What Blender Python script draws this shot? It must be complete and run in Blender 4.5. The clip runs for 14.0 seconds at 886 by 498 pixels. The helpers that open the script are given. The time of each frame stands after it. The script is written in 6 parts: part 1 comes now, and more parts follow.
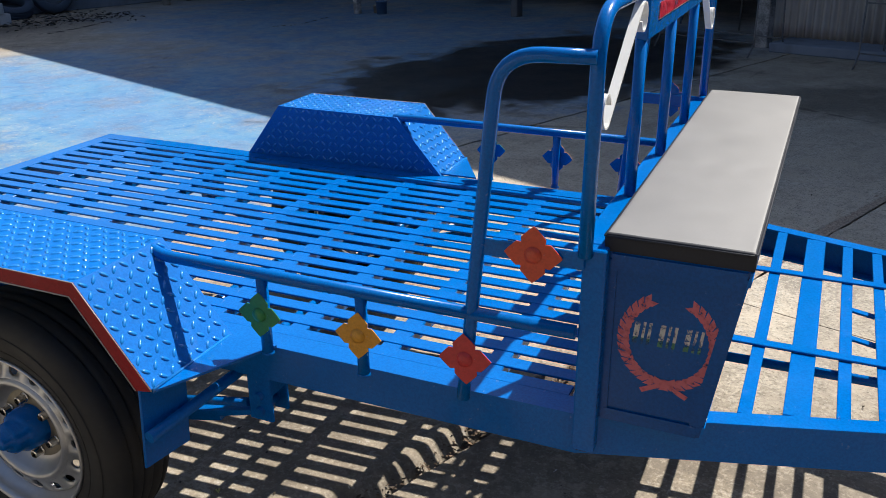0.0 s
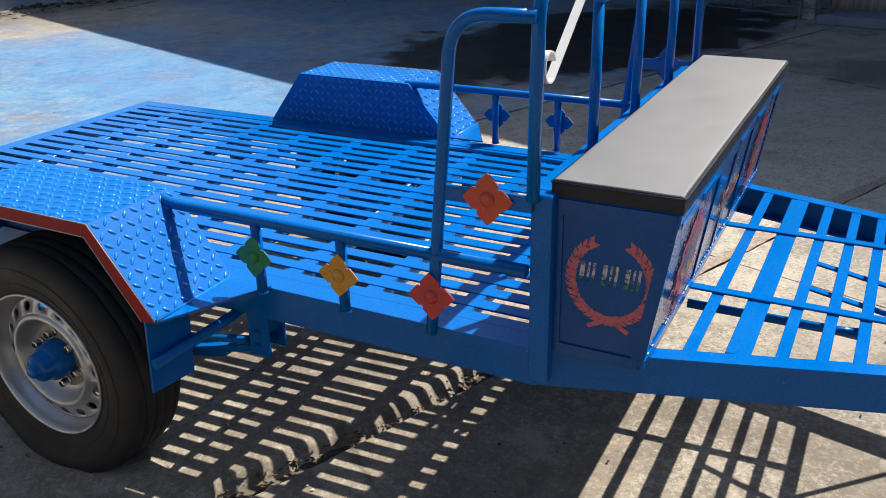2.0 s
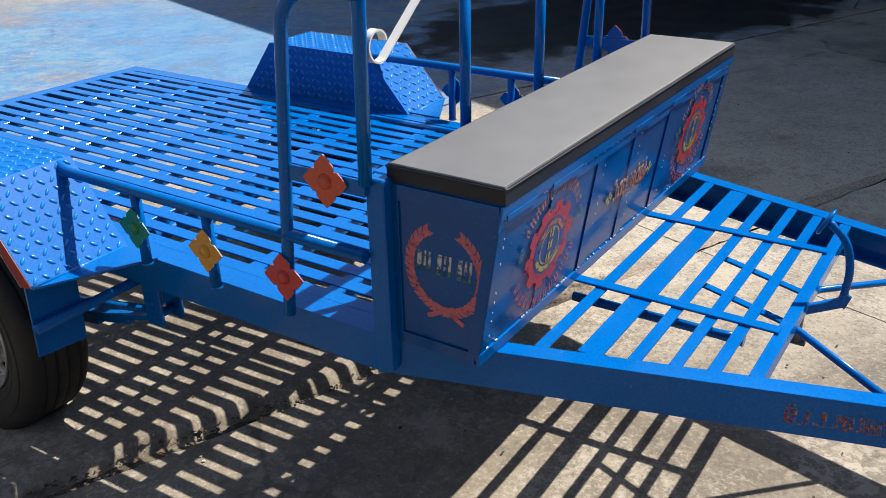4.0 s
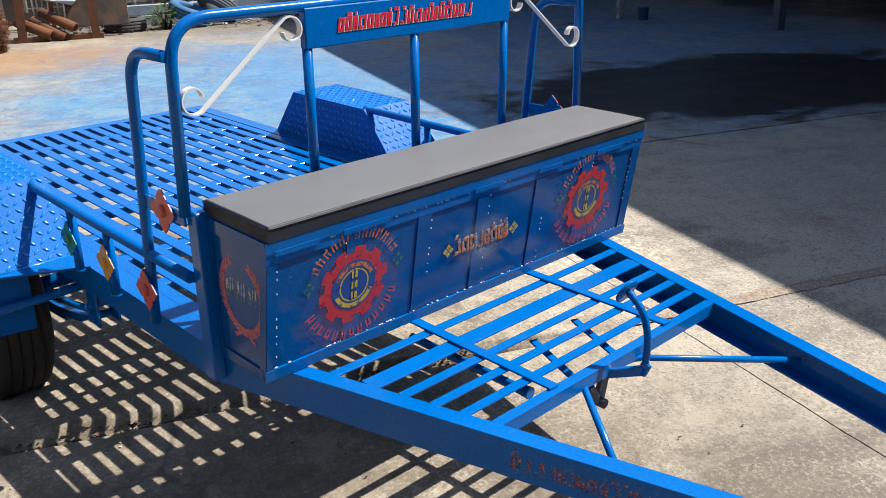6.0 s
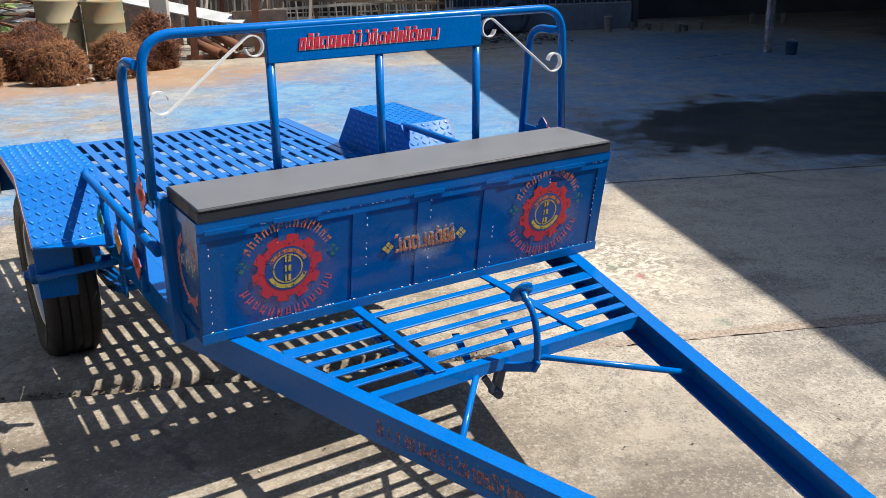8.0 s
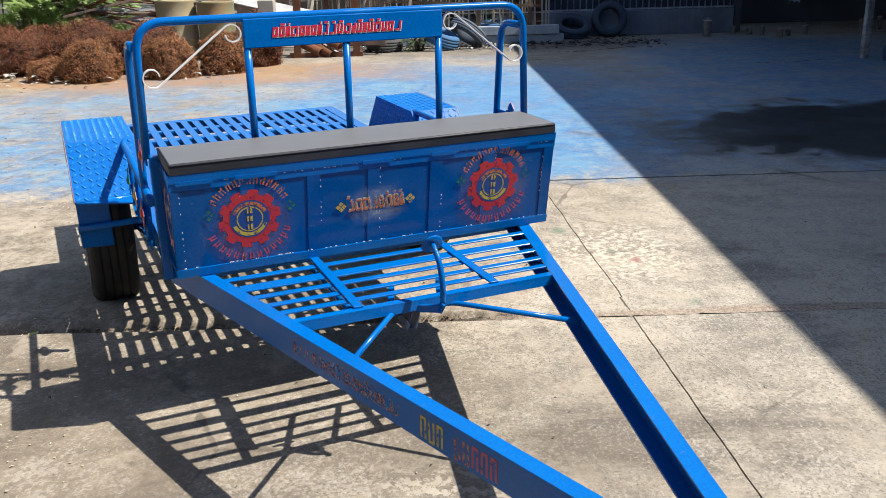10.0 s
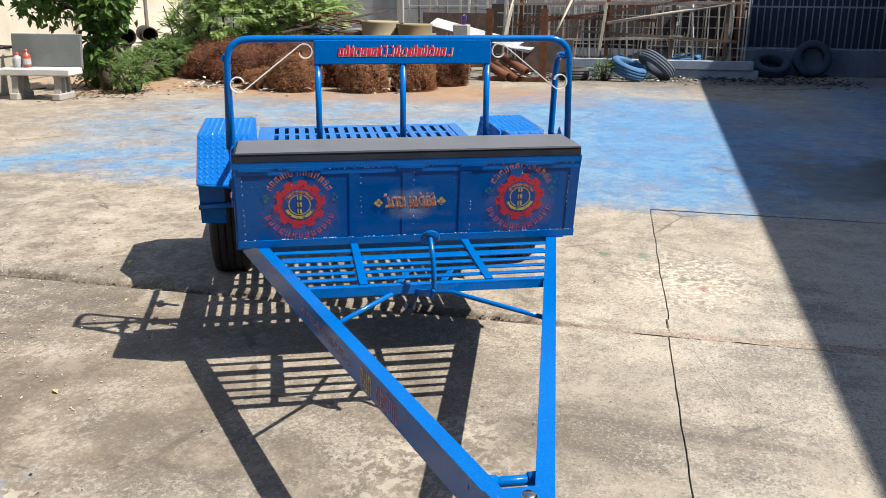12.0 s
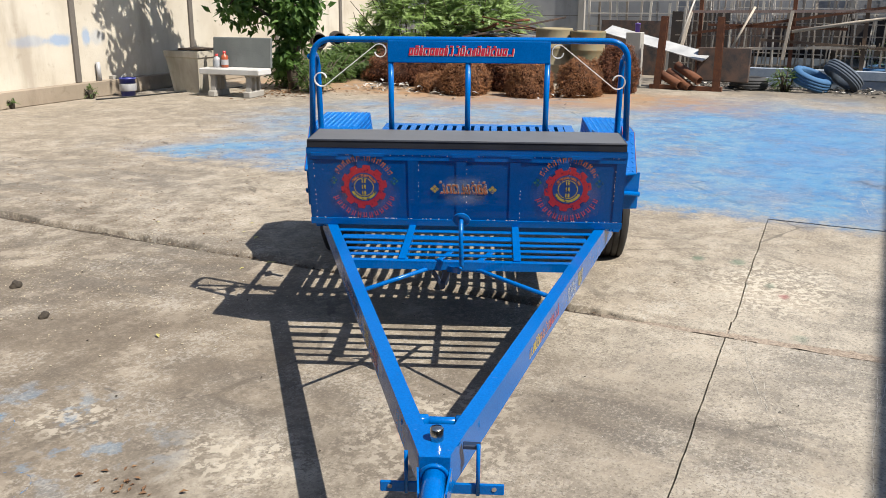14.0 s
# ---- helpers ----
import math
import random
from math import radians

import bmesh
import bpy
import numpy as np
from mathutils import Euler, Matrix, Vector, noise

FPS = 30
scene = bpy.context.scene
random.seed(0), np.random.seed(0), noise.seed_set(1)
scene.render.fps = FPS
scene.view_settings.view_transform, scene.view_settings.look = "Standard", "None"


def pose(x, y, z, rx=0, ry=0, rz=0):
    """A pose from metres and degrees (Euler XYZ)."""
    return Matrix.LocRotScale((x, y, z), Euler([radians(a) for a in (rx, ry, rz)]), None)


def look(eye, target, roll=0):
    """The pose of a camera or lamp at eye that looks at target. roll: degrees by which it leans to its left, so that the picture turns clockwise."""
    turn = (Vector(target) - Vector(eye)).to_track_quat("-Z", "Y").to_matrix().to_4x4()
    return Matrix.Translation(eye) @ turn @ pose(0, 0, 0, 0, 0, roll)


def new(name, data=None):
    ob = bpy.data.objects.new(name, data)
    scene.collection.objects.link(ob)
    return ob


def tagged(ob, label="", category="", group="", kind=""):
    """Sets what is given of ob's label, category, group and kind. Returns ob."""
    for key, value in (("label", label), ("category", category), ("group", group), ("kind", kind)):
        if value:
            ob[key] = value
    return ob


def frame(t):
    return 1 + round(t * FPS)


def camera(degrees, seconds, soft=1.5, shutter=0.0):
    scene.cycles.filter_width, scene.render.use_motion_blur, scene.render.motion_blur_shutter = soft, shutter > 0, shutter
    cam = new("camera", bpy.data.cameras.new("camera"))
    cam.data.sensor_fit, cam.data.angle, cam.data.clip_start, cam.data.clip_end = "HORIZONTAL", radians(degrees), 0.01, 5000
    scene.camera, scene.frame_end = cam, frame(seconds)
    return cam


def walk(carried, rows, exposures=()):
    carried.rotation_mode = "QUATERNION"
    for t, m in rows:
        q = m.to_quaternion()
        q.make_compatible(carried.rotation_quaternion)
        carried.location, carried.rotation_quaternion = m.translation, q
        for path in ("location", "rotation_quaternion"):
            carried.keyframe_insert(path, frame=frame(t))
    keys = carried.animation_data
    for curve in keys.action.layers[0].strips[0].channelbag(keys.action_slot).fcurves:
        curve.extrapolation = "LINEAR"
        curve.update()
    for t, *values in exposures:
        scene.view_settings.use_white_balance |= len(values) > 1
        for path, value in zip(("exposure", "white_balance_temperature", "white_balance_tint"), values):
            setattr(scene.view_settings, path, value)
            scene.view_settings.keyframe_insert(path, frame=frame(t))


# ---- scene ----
cam = camera(53.7, 14.0, soft=0.9)
PATH = [
    (0, (0.104, -2.253, 1.572), (-0.665, -0.558, 0.841), -2.06),
    (0.5, (0.238, -2.287, 1.637), (-0.558, -0.543, 1.068), -2.04),
    (1, (0.327, -2.327, 1.621), (-0.483, -0.589, 1.051), -2.84),
    (1.5, (0.355, -2.35, 1.578), (-0.484, -0.673, 0.883), -3.04),
    (2, (0.365, -2.337, 1.561), (-0.519, -0.717, 0.789), -2.98),
    (2.5, (0.373, -2.229, 1.544), (-0.545, -0.642, 0.743), -1.94),
    (3, (0.389, -2.098, 1.525), (-0.545, -0.548, 0.674), -2.56),
    (3.5, (0.507, -2.059, 1.523), (-0.476, -0.545, 0.661), -3.65),
    (4, (0.777, -2.024, 1.545), (-0.257, -0.525, 0.719), -2.82),
    (4.2, (0.869, -1.999, 1.548), (-0.17, -0.493, 0.741), -2.18),
    (6.3, (1.667, -1.587, 1.589), (0.251, -0.35, 0.908), -1.71),
    (6.5, (1.718, -1.541, 1.581), (0.277, -0.318, 0.928), -1.41),
    (7, (1.805, -1.405, 1.571), (0.302, -0.238, 0.955), -1.31),
    (7.5, (1.933, -1.352, 1.576), (0.373, -0.269, 0.948), -2.22),
    (8, (2.188, -1.309, 1.582), (0.574, -0.315, 0.944), -1.48),
    (8.2, (2.278, -1.289, 1.587), (0.65, -0.318, 0.951), -1.36),
    (10.3, (2.915, -0.953, 1.56), (1.148, -0.245, 0.948), -1.18),
    (10.5, (2.962, -0.91, 1.566), (1.175, -0.244, 0.964), -0.83),
    (11, (3.055, -0.743, 1.57), (1.22, -0.199, 0.991), -0.22),
    (11.5, (3.226, -0.609, 1.577), (1.357, -0.18, 1.006), -0.32),
    (12, (3.481, -0.472, 1.587), (1.59, -0.149, 1.023), 0.37),
    (12.5, (3.56, -0.351, 1.584), (1.645, -0.131, 1.048), 0.87),
    (13, (3.595, -0.202, 1.585), (1.671, -0.095, 1.049), 0.44),
    (13.5, (3.709, -0.046, 1.579), (1.786, -0.051, 1.033), 0.16),
    (14, (3.847, 0.123, 1.578), (1.927, 0.01, 1.028), 0.31),
]
EXPOSURES = [(0, 0.80), (1, 0.87), (2, 0.85), (3.5, 0.78), (4.2, 0.78), (6.5, 0.86), (8, 0.85), (10.5, 0.86), (11.5, 0.88), (12.5, 0.80), (13.5, 0.77), (14, 0.66)]
walk(cam, [(t, look(eye, target, roll)) for t, eye, target, roll in PATH], EXPOSURES)

# ---- light ----
SUN_TO = Vector((0.38, 0.63, 1.0)).normalized()
sun = new("sun", bpy.data.lights.new("sun", "SUN"))
sun.data.energy, sun.data.angle, sun.data.color = 5.2, radians(0.53), (1.0, 0.94, 0.85)
sun.matrix_world = look(SUN_TO * 30, (0, 0, 0))
world = bpy.data.worlds.new("sky")
scene.world = world
world.use_nodes = True
sky = world.node_tree.nodes.new("ShaderNodeTexSky")
sky.sky_type, sky.sun_disc = "NISHITA", False
sky.sun_elevation, sky.sun_rotation = math.asin(SUN_TO.z), math.atan2(SUN_TO.x, SUN_TO.y)
back = world.node_tree.nodes["Background"]
back.inputs["Strength"].default_value = 0.100
haze = world.node_tree.nodes.new("ShaderNodeHueSaturation")
haze.inputs["Saturation"].default_value = 1.0
world.node_tree.links.new(sky.outputs["Color"], haze.inputs["Color"])
world.node_tree.links.new(haze.outputs["Color"], back.inputs["Color"])
TONE = 0.75

# the yard's own axes: x along the shed, y towards it
YARD = pose(0, 0, 0, 0, 0, -23)


# ---- materials ----
class Nodes:
    """A small builder round one node material."""

    def __init__(self, name, rough=0.6, metal=0.0):
        self.m = bpy.data.materials.new(name)
        self.m.use_nodes = True
        self.t = self.m.node_tree
        self.b = self.t.nodes["Principled BSDF"]
        self.b.inputs["Roughness"].default_value = rough
        self.b.inputs["Metallic"].default_value = metal
        self.co = self.t.nodes.new("ShaderNodeTexCoord")

    def put(self, a, b):
        if isinstance(a, bpy.types.NodeSocket):
            self.t.links.new(a, b)
        else:
            b.default_value = a

    def noise(self, scale, detail=4.0, rough=0.55, space="Object", stretch=None, shift=None):
        n = self.t.nodes.new("ShaderNodeTexNoise")
        n.inputs["Scale"].default_value, n.inputs["Detail"].default_value, n.inputs["Roughness"].default_value = scale, detail, rough
        v = self.co.outputs[space]
        if stretch or shift:
            mp = self.t.nodes.new("ShaderNodeMapping")
            mp.inputs["Scale"].default_value = stretch or (1, 1, 1)
            mp.inputs["Location"].default_value = shift or (0, 0, 0)
            self.t.links.new(v, mp.inputs["Vector"])
            v = mp.outputs["Vector"]
        self.t.links.new(v, n.inputs["Vector"])
        return n.outputs["Fac"]

    def ramp(self, fac, lo, hi, a=0.0, b=1.0):
        n = self.t.nodes.new("ShaderNodeMapRange")
        n.interpolation_type = "SMOOTHSTEP"
        for key, value in (("From Min", lo), ("From Max", hi), ("To Min", a), ("To Max", b)):
            n.inputs[key].default_value = value
        self.t.links.new(fac, n.inputs["Value"])
        return n.outputs["Result"]

    def math(self, op, a, b=0.0):
        n = self.t.nodes.new("ShaderNodeMath")
        n.operation = op
        self.put(a, n.inputs[0])
        self.put(b, n.inputs[1])
        return n.outputs[0]

    def mix(self, fac, a, b):
        n = self.t.nodes.new("ShaderNodeMix")
        n.data_type = "RGBA"
        self.put(fac, n.inputs[0])
        for value, socket in ((a, n.inputs[6]), (b, n.inputs[7])):
            self.put((*(TONE * v for v in value), 1) if isinstance(value, tuple) else value, socket)
        return n.outputs[2]

    def blob(self, cx, cy, rx, ry, wobble, edge=0.35):
        """1 inside an uneven oval of the object's x and y, 0 outside."""
        n = self.t.nodes.new("ShaderNodeMapping")
        n.vector_type = "POINT"
        n.inputs["Location"].default_value = (-cx / rx, -cy / ry, 0)
        n.inputs["Scale"].default_value = (1 / rx, 1 / ry, 0)
        self.t.links.new(self.co.outputs["Object"], n.inputs["Vector"])
        l = self.t.nodes.new("ShaderNodeVectorMath")
        l.operation = "LENGTH"
        self.t.links.new(n.outputs["Vector"], l.inputs[0])
        d = self.math("ADD", l.outputs["Value"], self.math("MULTIPLY", self.math("SUBTRACT", wobble, 0.5), 1.6))
        return self.ramp(d, 1 + edge, 1 - edge)

    def color(self, c):
        self.put((*(TONE * v for v in c), 1) if isinstance(c, tuple) else c, self.b.inputs["Base Color"])
        return self

    def bump(self, height, strength=0.3, distance=0.01):
        n = self.t.nodes.new("ShaderNodeBump")
        n.inputs["Strength"].default_value, n.inputs["Distance"].default_value = strength, distance
        self.t.links.new(height, n.inputs["Height"])
        self.t.links.new(n.outputs["Normal"], self.b.inputs["Normal"])
        return self


def plain(name, c1, c2, scale=6.0, rough=0.6, metal=0.0, bump=0.0, fine=60.0, distance=0.004, spread=0.12, stretch=None):
    """Two tones mixed by a coarse and a fine grain, with relief and uneven gloss."""
    n = Nodes(name, rough, metal)
    coarse, grain = n.noise(scale, 5, stretch=stretch), n.noise(fine, 3, stretch=stretch)
    f = n.math("ADD", n.math("MULTIPLY", coarse, 0.7), n.math("MULTIPLY", grain, 0.3))
    n.color(n.mix(n.ramp(f, 0.32, 0.68), c1, c2))
    n.put(n.ramp(coarse, 0.3, 0.7, rough - spread, rough + spread), n.b.inputs["Roughness"])
    if bump:
        n.bump(f, bump, distance)
    return n.m


def varied(name, c1, c2, rough=0.6, scale=30.0, bump=0.0):
    """A tone that differs from object to object and from island to island."""
    n = Nodes(name, rough)
    info = n.t.nodes.new("ShaderNodeObjectInfo")
    geo = n.t.nodes.new("ShaderNodeNewGeometry")
    r = n.math("FRACT", n.math("ADD", info.outputs["Random"], geo.outputs["Random Per Island"]))
    g = n.noise(scale, 3)
    n.color(n.mix(n.math("ADD", n.math("MULTIPLY", r, 0.75), n.math("MULTIPLY", g, 0.25)), c1, c2))
    if bump:
        n.bump(g, bump, 0.004)
    return n.m


def leafy(name, c1, c2):
    """Leaves: a tone of their own each, with daylight coming through them."""
    m = varied(name, c1, c2, 0.5, 12)
    t = m.node_tree
    out = t.nodes["Material Output"]
    body = t.nodes["Principled BSDF"]
    glow, mix = t.nodes.new("ShaderNodeBsdfTranslucent"), t.nodes.new("ShaderNodeMixShader")
    t.links.new(body.inputs["Base Color"].links[0].from_socket, glow.inputs["Color"])
    mix.inputs[0].default_value = 0.48
    t.links.new(body.outputs[0], mix.inputs[1])
    t.links.new(glow.outputs[0], mix.inputs[2])
    t.links.new(mix.outputs[0], out.inputs["Surface"])
    return m


def gloss_paint(name, c1, c2, rough=0.48, gloss=0.5):
    """Brushed enamel: dust, small scuffs, uneven gloss and a faint orange-peel."""
    n = Nodes(name, rough)
    n.b.inputs["Specular IOR Level"].default_value = gloss
    coarse, grain = n.noise(3.5, 4), n.noise(90, 2)
    c = n.mix(n.ramp(coarse, 0.3, 0.7), c1, c2)
    c = n.mix(n.ramp(n.noise(160, 3, 0.7), 0.35, 0.62, 0.26, 0.0), c, tuple(0.35 * v for v in c1))
    dust = n.ramp(n.noise(14, 6, 0.7), 0.58, 0.78, 0.0, 0.07)
    c = n.mix(dust, c, (0.30, 0.38, 0.48))
    scuff = n.ramp(n.noise(70, 5, 0.75, stretch=(1, 0.35, 1)), 0.63, 0.72, 0.0, 0.22)
    n.color(n.mix(scuff, c, (0.30, 0.40, 0.52)))
    n.put(n.ramp(coarse, 0.3, 0.7, rough - 0.05, rough + 0.12), n.b.inputs["Roughness"])
    n.bump(n.math("ADD", n.math("MULTIPLY", grain, 0.15), n.noise(26, 2)), 0.10, 0.002)
    return n.m


M = {}
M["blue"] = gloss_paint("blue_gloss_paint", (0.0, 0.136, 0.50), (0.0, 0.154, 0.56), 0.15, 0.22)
# the same blue enamel, darkened for the shade on the seat box
M["panel"] = gloss_paint("blue_gloss_shaded", (0.0, 0.082, 0.325), (0.0, 0.098, 0.37), 0.15, 0.26)
M["tread_plate"] = gloss_paint("blue_tread_plate", (0.0, 0.145, 0.54), (0.0, 0.165, 0.61), 0.42, 0.10)
M["tread_gloss"] = gloss_paint("blue_tread_ridge", (0.01, 0.20, 0.62), (0.01, 0.22, 0.68), 0.16, 0.5)
M["weld"] = plain("bare_weld_metal", (0.62, 0.63, 0.64), (0.78, 0.78, 0.78), 30, 0.35)
M["red_trim"] = gloss_paint("red_tape", (0.30, 0.010, 0.016), (0.36, 0.014, 0.020), 0.4, 0.12)
M["white"] = plain("white_paint", (0.78, 0.78, 0.76), (0.84, 0.84, 0.82), 8, 0.4)
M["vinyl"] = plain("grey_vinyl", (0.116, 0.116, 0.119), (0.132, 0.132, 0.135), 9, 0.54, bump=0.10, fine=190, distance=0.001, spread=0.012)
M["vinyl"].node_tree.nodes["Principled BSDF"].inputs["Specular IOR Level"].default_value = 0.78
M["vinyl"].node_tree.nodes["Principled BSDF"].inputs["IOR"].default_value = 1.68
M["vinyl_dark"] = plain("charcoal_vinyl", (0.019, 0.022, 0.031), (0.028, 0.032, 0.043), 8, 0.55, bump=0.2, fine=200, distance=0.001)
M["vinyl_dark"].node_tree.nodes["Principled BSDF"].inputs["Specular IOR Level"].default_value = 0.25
M["piping"] = plain("pale_piping", (0.30, 0.29, 0.27), (0.38, 0.37, 0.35), 20, 0.5)
M["rubber"] = plain("tyre_rubber", (0.016, 0.016, 0.017), (0.028, 0.027, 0.026), 9, 0.75, bump=0.2)
M["old_rubber"] = plain("dusty_rubber", (0.03, 0.032, 0.036), (0.075, 0.075, 0.075), 5, 0.85, bump=0.3)
M["blue_rubber"] = plain("overspray_rubber", (0.03, 0.12, 0.27), (0.06, 0.17, 0.34), 6, 0.8, bump=0.3)
M["hub_steel"] = plain("dusty_hub_steel", (0.30, 0.27, 0.21), (0.42, 0.38, 0.30), 30, 0.5, 0.5)
M["silver"] = plain("silver_steel", (0.52, 0.53, 0.55), (0.64, 0.645, 0.66), 12, 0.36, 0.75, spread=0.08)
M["chrome"] = plain("bright_steel", (0.62, 0.60, 0.56), (0.70, 0.68, 0.64), 12, 0.22, 1.0, spread=0.05)
M["dark_steel"] = plain("dark_steel", (0.015, 0.03, 0.07), (0.03, 0.05, 0.10), 12, 0.5)
M["petal_red"] = gloss_paint("red_enamel", (0.55, 0.03, 0.035), (0.62, 0.04, 0.04), 0.35)
M["petal_orange"] = gloss_paint("orange_red_enamel", (0.62, 0.065, 0.02), (0.68, 0.08, 0.03), 0.35)
M["petal_yellow"] = gloss_paint("amber_enamel", (0.68, 0.30, 0.015), (0.74, 0.34, 0.02), 0.35)
M["petal_green"] = gloss_paint("green_enamel", (0.012, 0.20, 0.045), (0.016, 0.25, 0.06), 0.35)


def sprayed(name, c, low=0.40, high=0.62, scale=55.0):
    """Sprayed lettering paint: thin and speckled where the sheet shows through."""
    n = Nodes(name, 0.4)
    f = n.noise(scale, 4, 0.7)
    n.color(n.mix(f, c, tuple(0.75 * v for v in c)))
    n.put(n.ramp(f, low, high, 0.15, 1.0), n.b.inputs["Alpha"])
    return n.m


def overspray(name, c, centres, reach, most):
    """A thin mist of paint round each centre on the sheet's y and z, speckled and fading outwards."""
    n = Nodes(name, 0.5)
    n.color(c)
    total = 0.0
    for cy, cz in centres:
        m = n.t.nodes.new("ShaderNodeMapping")
        m.inputs["Location"].default_value = (0, -cy / reach, -cz / reach)
        m.inputs["Scale"].default_value = (0, 1 / reach, 1 / reach)
        n.t.links.new(n.co.outputs["Object"], m.inputs["Vector"])
        l = n.t.nodes.new("ShaderNodeVectorMath")
        l.operation = "LENGTH"
        n.t.links.new(m.outputs["Vector"], l.inputs[0])
        total = n.math("ADD", total, n.ramp(l.outputs["Value"], 1.0, 0.45, 0.0, 1.0))
    mist = n.math("MULTIPLY", total, n.ramp(n.noise(16, 5, 0.7), 0.35, 0.68, 0.1, most))
    n.put(mist, n.b.inputs["Alpha"])
    return n.m


M["mist_pink"] = overspray("sprayed_mist", (0.46, 0.30, 0.40), ((-0.459, 0.72), (0.459, 0.72)), 0.180, 0.28)
M["mist_white"] = overspray("sprayed_pale_mist", (0.55, 0.62, 0.70), ((-0.04, 0.745), (0.03, 0.745)), 0.085, 0.30)
M["spray_red"] = sprayed("sprayed_red", (0.62, 0.03, 0.04), 0.28, 0.5)
M["spray_pink"] = sprayed("sprayed_pink", (0.56, 0.085, 0.125), 0.26, 0.52)
M["spray_rose"] = sprayed("sprayed_rose", (0.66, 0.15, 0.19), 0.22, 0.55)
M["spray_yellow"] = sprayed("sprayed_yellow", (0.66, 0.50, 0.06), 0.3, 0.52)
M["spray_blue"] = sprayed("sprayed_dark_blue", (0.01, 0.07, 0.30), 0.2, 0.4)
M["spray_white"] = sprayed("sprayed_white", (0.62, 0.64, 0.62), 0.38, 0.6)
M["spray_edge"] = sprayed("sprayed_pale_edge", (0.36, 0.36, 0.40), 0.46, 0.68)
M["spray_green"] = sprayed("sprayed_green", (0.03, 0.20, 0.12), 0.35, 0.6)
M["spray_orange"] = sprayed("sprayed_orange", (0.66, 0.22, 0.07), 0.35, 0.6)
M["web_red"] = sprayed("thin_sprayed_red", (0.34, 0.04, 0.045), 0.42, 0.70)
M["web_orange"] = sprayed("thin_sprayed_orange", (0.40, 0.16, 0.07), 0.42, 0.70)
M["sign_red"] = plain("sign_red", (0.60, 0.02, 0.05), (0.66, 0.03, 0.07), 20, 0.4)

# ground
n = Nodes("old_concrete", 0.88)
w1, w2 = n.noise(0.55, 5), n.noise(2.3, 7, 0.64)
mid, fine, speck = n.noise(6.5, 7, 0.68), n.noise(26, 6, 0.7), n.noise(85, 4, 0.65)
streak = n.noise(1.1, 6, 0.66, stretch=(1.2, 1.2, 1))
drag = n.noise(2.0, 6, 0.68, stretch=(2.4, 0.45, 1), shift=(2, 9, 0))
f = n.math("ADD", n.math("ADD", n.math("MULTIPLY", w1, 0.22), n.math("MULTIPLY", w2, 0.28)), n.math("ADD", n.math("MULTIPLY", mid, 0.26), n.math("MULTIPLY", fine, 0.24)))
c = n.mix(n.ramp(f, 0.36, 0.65), (0.200, 0.167, 0.126), (0.410, 0.345, 0.258))
c = n.mix(n.math("MULTIPLY", n.blob(1.6, -2.2, 2.7, 3.2, w1, 0.5), 0.92), c, n.mix(n.ramp(f, 0.40, 0.60), (0.140, 0.112, 0.082), (0.285, 0.236, 0.176)))
# unseen ground darkened to bounce less light onto the drawbar webs
c = n.mix(n.math("MULTIPLY", n.blob(5.6, -5.6, 4.4, 4.2, w1, 0.4), 0.85), c, n.mix(w2, (0.075, 0.066, 0.056), (0.13, 0.115, 0.098)))
c = n.mix(n.math("MULTIPLY", n.blob(2.1, 1.6, 2.3, 2.6, w1, 0.45), 0.75), c, n.mix(n.ramp(f, 0.40, 0.60), (0.150, 0.128, 0.100), (0.290, 0.250, 0.198)))
# shed-side floor painted paler to stand in for skylight, worn pale patches, then dark smudges
c = n.mix(n.math("MULTIPLY", n.blob(0.2, 3.6, 4.2, 2.6, w1, 0.45), 0.85), c, n.mix(n.ramp(f, 0.38, 0.62), (0.40, 0.365, 0.308), (0.60, 0.545, 0.46)))
# the last patch also brightens the shaded floor by colour; the rest are wear
for bx, by, rx, ry, k in ((-0.55, 0.80, 1.1, 0.55, 0.8), (1.32, -0.15, 0.55, 0.40, 0.9), (-2.3, 0.95, 1.0, 0.6, 0.55), (0.6, 1.3, 0.7, 0.5, 0.6), (-2.4, -3.0, 1.8, 1.2, 0.45), (-1.2, 2.6, 2.4, 1.0, 1.0)):
    c = n.mix(n.math("MULTIPLY", n.blob(bx, by, rx, ry, w2, 0.45), n.ramp(mid, 0.40, 0.62, 0, k)), c, (0.47, 0.42, 0.335))
for bx, by, rx, ry, k in ((0.40, 0.86, 0.30, 0.42, 0.75), (0.33, 1.47, 0.35, 0.22, 0.6), (-0.50, 1.62, 0.55, 0.25, 0.5), (-1.25, 1.75, 0.5, 0.3, 0.5), (-1.9, 1.10, 0.25, 0.5, 0.4), (0.75, -0.45, 0.6, 0.5, 0.45), (-0.2, -2.2, 0.9, 0.5, 0.4), (-2.0, -5.0, 0.9, 1.6, 0.5)):
    c = n.mix(n.math("MULTIPLY", n.blob(bx, by, rx, ry, mid, 0.55), n.ramp(drag, 0.38, 0.58, 0, k)), c, (0.115, 0.108, 0.100))
c = n.mix(n.ramp(drag, 0.55, 0.68, 0, 0.30), c, (0.145, 0.125, 0.100))
c = n.mix(n.ramp(n.noise(1.5, 6, 0.7, shift=(3, 7, 0)), 0.54, 0.68, 0, 0.42), c, (0.125, 0.110, 0.093))
c = n.mix(n.ramp(n.math("MULTIPLY", w2, n.noise(38, 4, 0.7)), 0.30, 0.33, 0, 0.38), c, (0.56, 0.525, 0.46))
